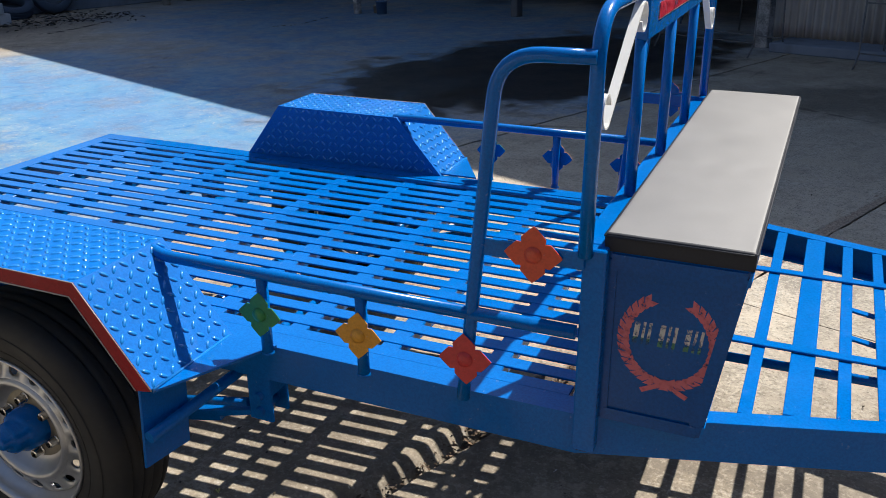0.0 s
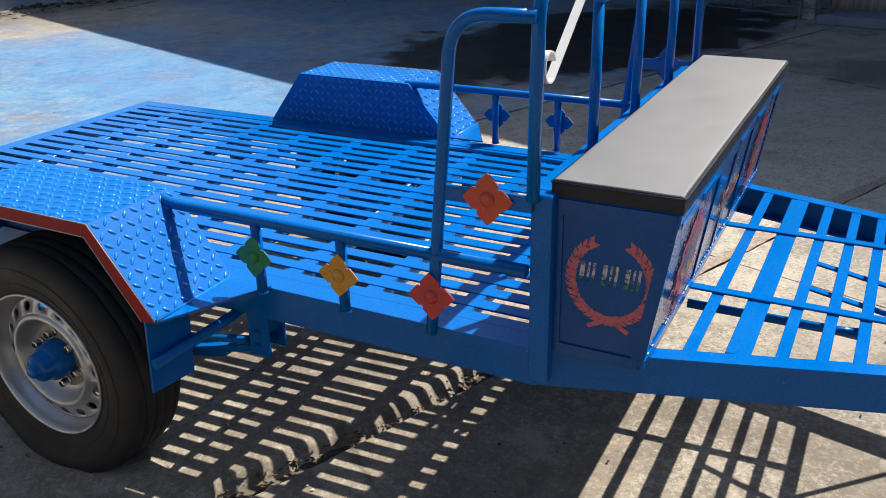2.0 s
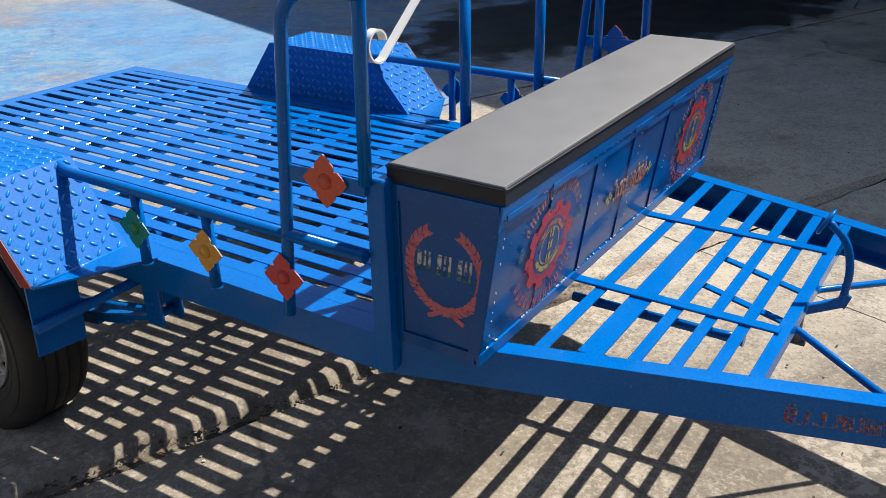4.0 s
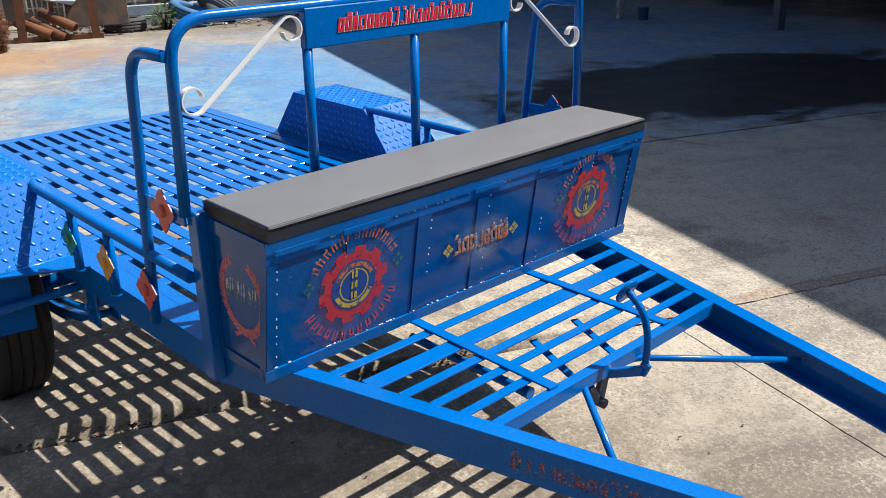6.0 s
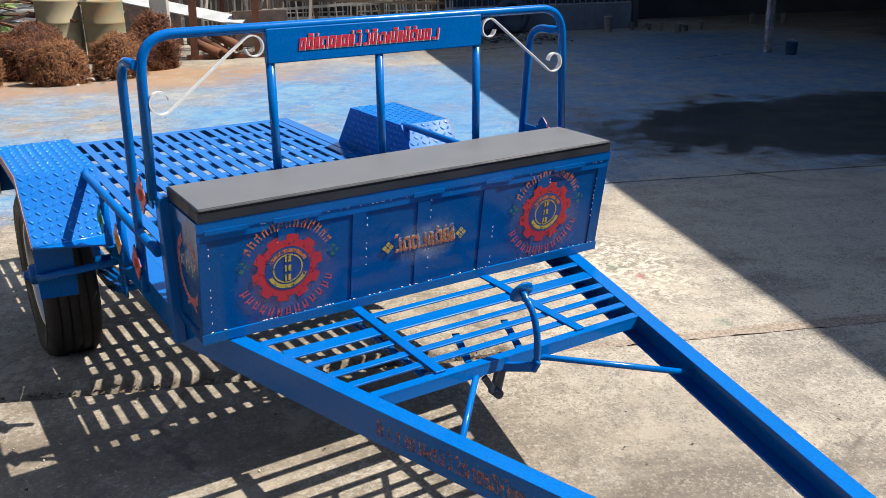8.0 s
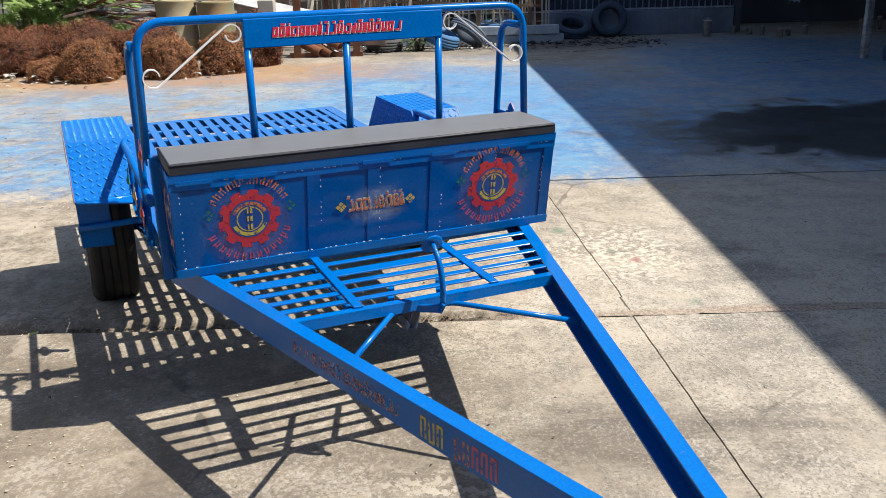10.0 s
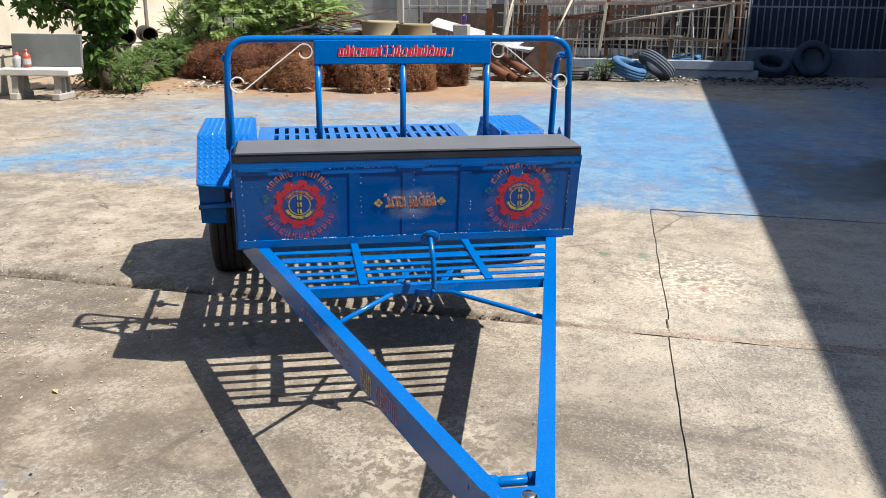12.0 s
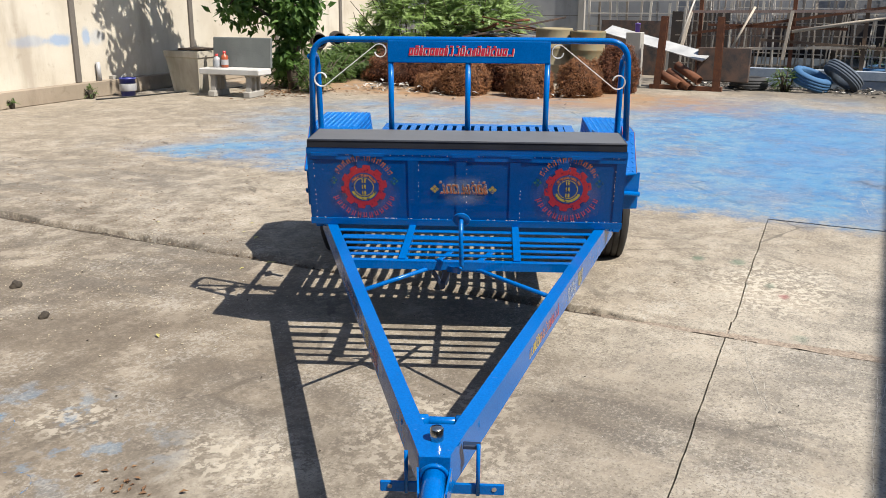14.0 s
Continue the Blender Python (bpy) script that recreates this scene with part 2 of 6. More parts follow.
c = n.mix(n.ramp(n.math("MULTIPLY", n.ramp(mid, 0.40, 0.60), n.noise(62, 3, 0.6)), 0.52, 0.57, 0, 0.32), c, (0.56, 0.52, 0.45))
sep = n.t.nodes.new("ShaderNodeSeparateXYZ")
n.t.links.new(n.co.outputs["Object"], sep.inputs[0])
worn = n.ramp(n.math("ADD", sep.outputs["Y"], n.math("MULTIPLY", n.math("SUBTRACT", w2, 0.5), 2.4)), -0.9, 0.5, 0.40, 1.0)
c = n.mix(n.math("MULTIPLY", n.ramp(speck, 0.54, 0.62, 0, 0.62), worn), c, (0.100, 0.085, 0.066))
c = n.mix(n.math("MULTIPLY", n.ramp(n.noise(60, 5, 0.7, shift=(2, 8, 0)), 0.53, 0.60, 0, 0.50), worn), c, (0.62, 0.55, 0.44))
c = n.mix(n.math("MULTIPLY", n.ramp(n.noise(30, 6, 0.75, shift=(7, 3, 0)), 0.54, 0.60, 0, 0.40), worn), c, (0.150, 0.130, 0.104))
c = n.mix(n.ramp(n.noise(48, 5, 0.75, shift=(9, 2, 0)), 0.56, 0.68, 0, 0.28), c, (0.60, 0.54, 0.44))
c = n.mix(n.ramp(n.noise(11, 7, 0.78, shift=(4, 6, 0)), 0.53, 0.66, 0, 0.24), c, (0.13, 0.112, 0.090))
c = n.mix(n.ramp(n.noise(3.1, 9, 0.72, shift=(6, 3, 0)), 0.55, 0.60, 0, 0.45), c, (0.48, 0.415, 0.325))
for bx, by, rx, ry in ((1.32, -0.29, 0.16, 0.30), (1.37, -1.05, 0.14, 0.16), (0.8, 0.3, 0.4, 0.3), (-1.6, 1.2, 0.5, 0.35)):
    c = n.mix(n.math("MULTIPLY", n.blob(bx, by, rx, ry, mid, 0.5), n.ramp(n.noise(22, 6, 0.7), 0.50, 0.54, 0, 0.75)), c, (0.66, 0.60, 0.49))
vor = n.t.nodes.new("ShaderNodeTexVoronoi")
vor.feature = "DISTANCE_TO_EDGE"
vor.inputs["Scale"].default_value = 0.55
n.t.links.new(n.co.outputs["Object"], vor.inputs["Vector"])
hair = n.math("MULTIPLY", n.ramp(n.math("ADD", vor.outputs["Distance"], n.math("MULTIPLY", n.math("SUBTRACT", w2, 0.5), 0.10)), 0.007, 0.001), n.ramp(w1, 0.47, 0.6))
c = n.mix(n.math("MULTIPLY", hair, 0.6), c, (0.06, 0.05, 0.04))
# paler concrete under the roof edge, in place of missing skylight
c = n.mix(n.math("MULTIPLY", n.blob(-9.0, 6.4, 7.0, 3.6, w1, 0.35), 0.8), c, n.mix(n.ramp(f, 0.38, 0.62), (0.40, 0.37, 0.32), (0.62, 0.57, 0.49)))
# blue overspray
spray_a = n.math("MULTIPLY", n.blob(-6.6, 0.3, 4.6, 2.5, w1, 0.4), n.ramp(n.math("ADD", n.math("MULTIPLY", streak, 0.6), n.math("MULTIPLY", w2, 0.4)), 0.36, 0.54, 0.50, 0.98))
spray_b = n.math("MULTIPLY", n.blob(1.50, -1.05, 0.34, 0.48, w2, 0.5), n.ramp(mid, 0.51, 0.60, 0.0, 0.62))
spray_c = n.math("MULTIPLY", n.blob(-7.9, 4.4, 3.4, 1.9, w1, 0.5), n.ramp(w2, 0.40, 0.65, 0.25, 0.85))
spray_d = n.math("MULTIPLY", n.blob(-4.2, -3.6, 2.8, 1.9, w1, 0.45), n.ramp(n.math("ADD", n.math("MULTIPLY", streak, 0.5), n.math("MULTIPLY", w2, 0.5)), 0.40, 0.58, 0.25, 0.95))
spray_e = n.math("MULTIPLY", n.blob(-6.6, 3.7, 3.6, 2.6, w1, 0.5), n.ramp(w2, 0.38, 0.60, 0.30, 0.9))
spray_f = n.math("MULTIPLY", n.blob(-7.0, -3.4, 3.4, 2.3, w1, 0.45), n.ramp(n.math("ADD", n.math("MULTIPLY", streak, 0.5), n.math("MULTIPLY", w2, 0.5)), 0.40, 0.58, 0.15, 0.75))
spray_g = n.math("MULTIPLY", n.blob(-9.2, 6.4, 5.2, 3.0, w1, 0.35), n.ramp(w2, 0.36, 0.58, 0.40, 0.95))
spray_d = n.math("MAXIMUM", n.math("MAXIMUM", spray_d, spray_f), n.math("MAXIMUM", spray_e, spray_g))
thin = n.ramp(n.noise(7, 7, 0.75), 0.30, 0.50, 0.62, 1.0)
blue_mask = n.math("MULTIPLY", n.math("MAXIMUM", n.math("MAXIMUM", spray_a, spray_b), n.math("MAXIMUM", spray_c, spray_d)), thin)
# the painting bay ends along the cross joint
bay = n.ramp(n.math("ADD", sep.outputs["X"], n.math("MULTIPLY", n.math("SUBTRACT", mid, 0.5), 1.1)), -3.05, -3.55)
spray_b_only = n.math("MULTIPLY", spray_b, thin)
blue_mask = n.math("MAXIMUM", n.math("MULTIPLY", blue_mask, bay), spray_b_only)
ground_tone = c
c = n.mix(n.math("MULTIPLY", n.math("MULTIPLY", blue_mask, n.ramp(f, 0.36, 0.60, 1.0, 0.78)), 0.97), c, n.mix(n.ramp(n.math("ADD", n.math("MULTIPLY", streak, 0.5), n.math("MULTIPLY", mid, 0.5)), 0.40, 0.60), (0.015, 0.19, 0.46), (0.105, 0.30, 0.485)))
deep = n.math("MULTIPLY", n.blob(-7.6, 1.0, 3.2, 0.75, w2, 0.5), n.ramp(mid, 0.42, 0.60, 0.2, 0.8))
c = n.mix(n.math("MULTIPLY", deep, 0.55), c, (0.03, 0.22, 0.54))
c = n.mix(n.ramp(n.math("MULTIPLY", fine, mid), 0.31, 0.37, 0, 0.15), c, ground_tone)
# pale flakes and dark grit on top of everything
flake = n.math("MULTIPLY", n.ramp(n.noise(19, 6, 0.72, shift=(5, 1, 0)), 0.62, 0.65), n.ramp(w2, 0.42, 0.60, 0.05, 0.55))
c = n.mix(flake, c, (0.58, 0.55, 0.49))
grit = n.ramp(n.noise(140, 3, 0.7, shift=(1, 4, 0)), 0.62, 0.72, 0, 0.28)
c = n.mix(grit, c, (0.07, 0.06, 0.05))
# a film of brown dust on the slabs by the drawbar
c = n.mix(n.math("MULTIPLY", n.blob(1.8, -0.4, 1.9, 3.4, w1, 0.4), n.ramp(n.math("ADD", n.math("MULTIPLY", w2, 0.6), n.math("MULTIPLY", n.noise(0.9, 5, 0.6, shift=(8, 5, 0)), 0.4)), 0.40, 0.58, 0.60, 0.18)), c, (0.150, 0.118, 0.086))
rust = n.math("MULTIPLY", n.blob(-10.7, -5.0, 1.5, 4.6, w1, 0.35), n.ramp(w2, 0.36, 0.56, 0.35, 1.0))
c = n.mix(n.math("MULTIPLY", rust, 0.75), c, (0.36, 0.19, 0.075))
grime = n.math("MULTIPLY", n.blob(-14.6, 0.8, 2.0, 3.6, w1, 0.4), n.ramp(w2, 0.35, 0.6, 0.4, 1.0))
c = n.mix(n.math("MULTIPLY", grime, 0.7), c, (0.075, 0.070, 0.066))
for px_, py_, rad, tone, k in ((-2.01, 0.70, 0.050, (0.02, 0.14, 0.08), 0.7), (-2.03, 0.94, 0.055, (0.02, 0.14, 0.08), 0.7), (-1.46, 1.27, 0.034, (0.28, 0.03, 0.05), 0.9), (-1.63, 1.18, 0.038, (0.03, 0.14, 0.10), 0.6), (-0.83, 1.41, 0.045, (0.04, 0.15, 0.10), 0.45), (-1.4, 2.6, 0.045, (0.22, 0.05, 0.06), 0.6)):
    c = n.mix(n.math("MULTIPLY", n.blob(px_, py_, rad * 1.1, rad * 0.75, fine, 0.6), k * 0.62), c, tone)
wet = n.math("MAXIMUM", n.blob(-4.95, 5.0, 1.55, 2.7, w2, 0.2), n.math("MULTIPLY", n.blob(-1.2, 5.1, 1.3, 0.6, w2, 0.4), 0.6))
oil = n.math("MULTIPLY", n.blob(-5.0, 6.5, 9.0, 4.0, w1, 0.3), n.ramp(w2, 0.3, 0.7, 0.25, 0.7))
c = n.mix(n.math("MULTIPLY", oil, 0.10), c, (0.13, 0.12, 0.11))
# shade deep under the roof, painted into the floor colour
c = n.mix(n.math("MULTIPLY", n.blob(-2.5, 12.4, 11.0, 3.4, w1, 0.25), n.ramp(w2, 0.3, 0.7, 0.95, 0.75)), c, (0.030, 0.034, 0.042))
c = n.mix(n.math("MULTIPLY", wet, 0.92), c, (0.012, 0.013, 0.014))
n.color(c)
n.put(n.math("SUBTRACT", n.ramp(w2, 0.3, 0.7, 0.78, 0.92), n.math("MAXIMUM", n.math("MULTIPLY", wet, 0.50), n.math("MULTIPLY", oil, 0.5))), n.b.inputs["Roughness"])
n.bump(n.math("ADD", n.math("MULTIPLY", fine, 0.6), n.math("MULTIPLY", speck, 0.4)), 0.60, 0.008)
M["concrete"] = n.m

M["soil"] = plain("crack_soil", (0.035, 0.028, 0.02), (0.075, 0.058, 0.04), 3, 0.95, bump=0.5, distance=0.02)
n = Nodes("joint_grit", 0.95)
coarse, grain = n.noise(5, 5), n.noise(70, 4, 0.65)
sep = n.t.nodes.new("ShaderNodeSeparateXYZ")
n.t.links.new(n.co.outputs["Object"], sep.inputs[0])
sand = n.ramp(n.math("ADD", sep.outputs["Y"], n.math("MULTIPLY", n.math("SUBTRACT", coarse, 0.5), 1.2)), 0.25, 0.75)
n.color(n.mix(sand, n.mix(n.ramp(grain, 0.35, 0.65), (0.030, 0.024, 0.018), (0.12, 0.095, 0.070)), n.mix(n.ramp(grain, 0.35, 0.65), (0.24, 0.19, 0.145), (0.44, 0.36, 0.285))))
n.bump(grain, 0.6, 0.01)
M["joint_dirt"] = n.m
M["far_ground"] = plain("far_ground", (0.10, 0.085, 0.06), (0.17, 0.145, 0.10), 0.4, 0.95, bump=0.4, fine=9, distance=0.03)


# ---- building blocks ----
def mesh_of(name, bm, material):
    me = bpy.data.meshes.new(name)
    bm.normal_update()
    bm.to_mesh(me)
    bm.free()
    for m in material if isinstance(material, (list, tuple)) else (material,):
        me.materials.append(m)
    return me


def part(name, bm, material, parent, label="", at=None):
    ob = new(name, mesh_of(name, bm, material))
    ob.parent = parent
    if at is not None:
        ob.matrix_basis = at
    if label:
        tagged(ob, label)
    return ob


def thing(name, bm, material, at, label, category, group="", kind=""):
    ob = new(name, mesh_of(name, bm, material) if bm is not None else None)
    ob.matrix_basis = at
    return tagged(ob, label, category, group, kind)


def box(bm, c, s, turn=(0, 0, 0), bevel=0.0, mi=0):
    m = pose(*c, *turn) @ Matrix.Diagonal((*s, 1))
    made = bmesh.ops.create_cube(bm, size=1.0, matrix=m)["verts"]
    if bevel:
        edges = list({e for v in made for e in v.link_edges})
        bmesh.ops.bevel(bm, geom=edges, offset=bevel, segments=1, affect="EDGES")
    if mi:
        for f in {f for v in made if v.is_valid for f in v.link_faces}:
            f.material_index = mi
    return bm


def solid(*boxes, bevel=0.0):
    bm = bmesh.new()
    for c, s, *turn in boxes:
        box(bm, c, s, turn[0] if turn else (0, 0, 0), bevel)
    return bm


def bar(bm, p, q, w, h, up=(0, 0, 1), bevel=0.0):
    """A square bar from p to q, w wide across and h high along up."""
    p, q, up = Vector(p), Vector(q), Vector(up)
    d = (q - p).normalized()
    side = d.cross(up).normalized()
    up = side.cross(d)
    m = Matrix((side, up, d)).transposed().to_4x4()
    m.translation = (p + q) / 2
    made = bmesh.ops.create_cube(bm, size=1.0, matrix=m @ Matrix.Diagonal((w, h, (q - p).length, 1)))["verts"]
    if bevel:
        bmesh.ops.bevel(bm, geom=list({e for v in made for e in v.link_edges}), offset=bevel, segments=1, affect="EDGES")
    return bm


def rounded(points, radius, steps=6):
    """A polyline with its inner corners rounded off."""
    pts = [Vector(p) for p in points]
    out = [pts[0]]
    for a, b, c in zip(pts, pts[1:], pts[2:]):
        u, v = (a - b), (c - b)
        r = min(radius, u.length * 0.49, v.length * 0.49)
        s, e = b + u.normalized() * r, b + v.normalized() * r
        out += [s.lerp(b, t / steps).lerp(b.lerp(e, t / steps), t / steps) for t in range(steps + 1)]
    return out + [pts[-1]]


def tube(bm, points, r, n=12, caps=True, wobble=0.0):
    """A round tube along a polyline; r may be one radius or one for each point."""
    pts = [Vector(p) for p in points]
    radii = r if isinstance(r, (list, tuple)) else [r] * len(pts)
    tangents = [(pts[min(i + 1, len(pts) - 1)] - pts[max(i - 1, 0)]).normalized() for i in range(len(pts))]
    ref = tangents[0].orthogonal().normalized()
    rings = []
    for i, (p, t) in enumerate(zip(pts, tangents)):
        ref = (ref - t * ref.dot(t)).normalized()
        other = t.cross(ref)
        k = radii[i] * (1 + wobble * (i % 2))
        rings.append([bm.verts.new(p + (ref * math.cos(a) + other * math.sin(a)) * k) for a in [2 * math.pi * j / n for j in range(n)]])
    for a, b in zip(rings, rings[1:]):
        for j in range(n):
            f = bm.faces.new((a[j], a[(j + 1) % n], b[(j + 1) % n], b[j]))
            f.smooth = True
    if caps:
        bm.faces.new(rings[0][::-1])
        bm.faces.new(rings[-1])
    return bm


def lathe(bm, profile, n=32, axis="y", closed=False, smooth=True, mi=0):
    """Turns a profile of (radius, along) round an axis through the origin."""
    def at(r, h, a):
        u, v = r * math.cos(a), r * math.sin(a)
        return {"y": (u, h, v), "z": (u, v, h), "x": (h, u, v)}[axis]
    rings = [[bm.verts.new(at(r, h, 2 * math.pi * j / n)) for j in range(n)] for r, h in profile]
    pairs = list(zip(rings, rings[1:])) + ([(rings[-1], rings[0])] if closed else [])
    for a, b in pairs:
        for j in range(n):
            f = bm.faces.new((a[j], b[j], b[(j + 1) % n], a[(j + 1) % n]))
            f.smooth, f.material_index = smooth, mi
    return rings


def plate(bm, outline, depth, normal=(0, 0, 1), mi=0):
    """A flat plate: an outline of 3D points, given depth along normal."""
    d = Vector(normal) * depth
    lo = [bm.verts.new(Vector(p)) for p in outline]
    hi = [bm.verts.new(Vector(p) + d) for p in outline]
    n = len(lo)
    faces = [bm.faces.new(lo[::-1]), bm.faces.new(hi)]
    faces += [bm.faces.new((lo[i], lo[(i + 1) % n], hi[(i + 1) % n], hi[i])) for i in range(n)]
    for f in faces:
        f.material_index = mi
    return bm


def tidy(bm):
    bmesh.ops.recalc_face_normals(bm, faces=bm.faces[:])
    return bm


def channel(bm, p, q, h, w, t, side):
    """A C-section from p to q (its outer top edge), its web upright there and both flanges to the side given."""
    p, q, s = Vector(p), Vector(q), Vector(side).normalized()
    prof = [(0, 0), (w, 0), (w, -t), (t, -t), (t, t - h), (w, t - h), (w, -h), (0, -h)]
    ends = [[bm.verts.new(e + s * a + Vector((0, 0, b))) for a, b in prof] for e in (p, q)]
    for i in range(8):
        k = (i + 1) % 8
        bm.faces.new((ends[0][i], ends[0][k], ends[1][k], ends[1][i]))
    bm.faces.new(ends[0])
    bm.faces.new(ends[1][::-1])
    return tidy(bm)


# ---- the trailer ----
# x towards the drawbar, y across, z up from the ground; it stands a little nose-down
trailer = new("farm_trailer")
trailer.matrix_basis = pose(0.008, -0.006, 0.7) @ pose(0, 0, 0, 0, 1.7, 0) @ pose(0, 0, -0.7)
tagged(trailer, "bright blue welded steel farm trailer with slatted deck and bench seat", "trailer")
TOP, HALF = 0.567, 0.71
TAIL, HEAD = -2.89, -0.30

# deck frame
for s in (-1, 1):
    part("side_beam", channel(bmesh.new(), (TAIL, s * HALF, TOP), (HEAD, s * HALF, TOP), 0.096, 0.066, 0.006, (0, -s, 0)), M["blue"], trailer)
part("tail_beam", solid(((TAIL + 0.033, 0, TOP - 0.003), (0.066, 2 * HALF - 0.134, 0.006)), ((TAIL + 0.003, 0, TOP - 0.05), (0.006, 2 * HALF - 0.014, 0.098))), M["blue"], trailer)
part("front_beam", solid(((-0.315, 0, TOP - 0.055), (0.05, 2 * HALF - 0.015, 0.09)), bevel=0.003), M["blue"], trailer)
for x in (-2.60, -2.344, -2.086, -1.828, -1.57, -1.312, -1.058, -0.80, -0.539):
    part("cross_member", solid(((x, 0, TOP - 0.020), (0.050, 2 * HALF - 0.016, 0.034)), bevel=0.002), M["blue"], trailer)
slat = mesh_of("deck_slat", box(bmesh.new(), (0, 0, 0), (2.49, 0.043, 0.006), bevel=0.0012), M["blue"])
for i in range(19):
    ob = new("deck_slat", slat)
    ob.parent = trailer
    ob.matrix_basis = pose(-1.587, (i - 9) * 0.0688 - (0.016 if i == 11 else 0.004), TOP - 0.0035 + random.uniform(-0.001, 0.001), 0, 0, random.uniform(-0.08, 0.08))

# drawbar: two channels that meet in a nose
for s in (-1, 1):
    part("drawbar_beam", channel(bmesh.new(), (-0.302, s * 0.7105, TOP), (1.945, s * 0.038, TOP), 0.094, 0.045, 0.006, (-0.28, -s, 0)), M["blue"], trailer)
part("nose_plate", plate(bmesh.new(), [(1.795, -0.083, TOP), (1.948, -0.038, TOP), (1.948, 0.038, TOP), (1.795, 0.083, TOP)], 0.006), M["blue"], trailer)
part("nose_face", solid(((1.950, 0, TOP - 0.046), (0.008, 0.078, 0.104)), bevel=0.002), M["blue"], trailer)
bm = bmesh.new()
lathe(bm, [(0.0, 0.034), (0.014, 0.034), (0.0175, 0.030), (0.0175, 0.0)], 24, "z")
part("hitch_pin", bm, M["chrome"], trailer, "bright turned steel pin head", pose(1.872, 0, TOP + 0.006))
coupler = part("coupler_pipe", tube(bmesh.new(), [(1.96, 0, TOP - 0.035), (2.03, 0, TOP - 0.05), (2.40, 0, TOP - 0.12)], 0.029, 20), M["blue"], trailer)
bm = bmesh.new()
lathe(bm, [(0.029, 0.0), (0.036, 0.0), (0.038, 0.006), (0.036, 0.012), (0.029, 0.012)], 24, "x", closed=True)
part("weld_collar", bm, M["blue"], coupler, "", pose(1.966, 0, TOP - 0.037, 0, 8, 0))
for s in (-1, 1):
    part("gusset", plate(bmesh.new(), [(1.962, s * 0.038, TOP - 0.085), (2.035, s * 0.03, TOP - 0.10), (2.035, s * 0.03, TOP - 0.045), (1.962, s * 0.038, TOP - 0.02)], 0.005, (0, s, 0)), M["blue"], coupler)
bm = solid(((1.885, 0.014, 0.443), (0.008, 0.315, 0.030)), bevel=0.002)
stay = part("cross_bar", bm, M["blue"], trailer)
for y in (-0.118, 0.146):
    bm = bmesh.new()
    bmesh.ops.create_cone(bm, cap_ends=True, segments=12, radius1=0.006, radius2=0.006, depth=0.0015, matrix=pose(1.8902, y, 0.445, 0, 90, 0))
    part("bolt_hole", bm, M["piping"], stay, "bare bolt hole")
for y, z in ((-0.076, 0.548), (0.105, 0.572)):
    part("stay_rod", tube(bmesh.new(), [(1.890, y, z), (1.893, y, 0.430)], 0.0052, 8), M["blue"], trailer)
part("rod_tab", solid(((1.875, 0.088, 0.560), (0.022, 0.045, 0.012)), bevel=0.002), M["dark_steel"], trailer)
# roller between the drawbar beams
bm = tube(bmesh.new(), [(1.715, -0.105, TOP - 0.03), (1.715, 0.105, TOP - 0.03)], 0.013, 16)
roller = part("cross_pipe", bm, M["blue"], trailer)
for y in (-0.062, 0.07):
    bm = bmesh.new()
    lathe(bm, [(0.013, -0.03), (0.0185, -0.028), (0.0185, 0.028), (0.013, 0.03)], 16, "y")
    part("sleeve", bm, M["blue"], roller, "", pose(1.715, y, TOP - 0.03))
for y in (-0.055, 0.066):
    part("hook", tube(bmesh.new(), rounded([(1.715, y, TOP - 0.045), (1.718, y, TOP - 0.075), (1.735, y + 0.008, TOP - 0.095), (1.748, y + 0.012, TOP - 0.075), (1.742, y + 0.01, TOP - 0.06)], 0.012, 4), 0.004, 8), M["dark_steel"], roller)

# footboard in front of the seat box
def inner_y(x):
    return 0.620 - 0.2993 * x - 0.047


for x, w in ((0.014, 0.029), (0.114, 0.054), (0.204, 0.028), (0.284, 0.027), (0.358, 0.027)):
    bm = solid(((x, 0, TOP - 0.004), (w, 2 * inner_y(x), 0.006)), bevel=0.0012)
    part("footboard_slat", bm, M["blue"], trailer)
yb = inner_y(0.437)
part("footboard_beam", solid(((0.437, 0, TOP - 0.004), (0.029, 2 * yb, 0.006)), ((0.449, 0, TOP - 0.021), (0.005, 2 * yb - 0.01, 0.030))), M["blue"], trailer)
for y in (-0.240, 0.230):
    part("footboard_strap", solid(((0.188, y, TOP + 0.003), (0.49, 0.031, 0.006)), bevel=0.0012), M["blue"], trailer)
part("brake_rod", tube(bmesh.new(), [(-0.06, -0.246, TOP - 0.046), (0.30, -0.240, TOP - 0.046), (0.36, -0.238, TOP - 0.046)], [0.012, 0.012, 0.016], 12), M["blue"], trailer)
for (xa, ya), (xb, yb2) in (((0.200, -0.045), (0.436, -0.137)), ((0.200, 0.130), (0.436, 0.032))):
    part("bearer_strut", bar(bmesh.new(), (xa, ya, TOP - 0.034), (xb, yb2, TOP - 0.034), 0.022, 0.006, bevel=0.001), M["blue"], trailer)
# brake pedal on a ribbed rod, with the bent stay behind it
lever = rounded([(0.456, 0.002, 0.744), (0.500, 0.003, 0.708), (0.520, 0.006, 0.640), (0.516, 0.008, 0.566)], 0.05, 8)
lever = [a.lerp(b, k / 3) for a, b in zip(lever, lever[1:]) for k in range(3)] + [lever[-1]]
pedal = part("brake_pedal", tube(bmesh.new(), lever, 0.0082, 10, wobble=0.25), M["blue"], trailer)
bm = bmesh.new()
lathe(bm, [(0.0, 0.004), (0.033, 0.004), (0.036, 0.0), (0.033, -0.004), (0.0, -0.004)], 28, "z")
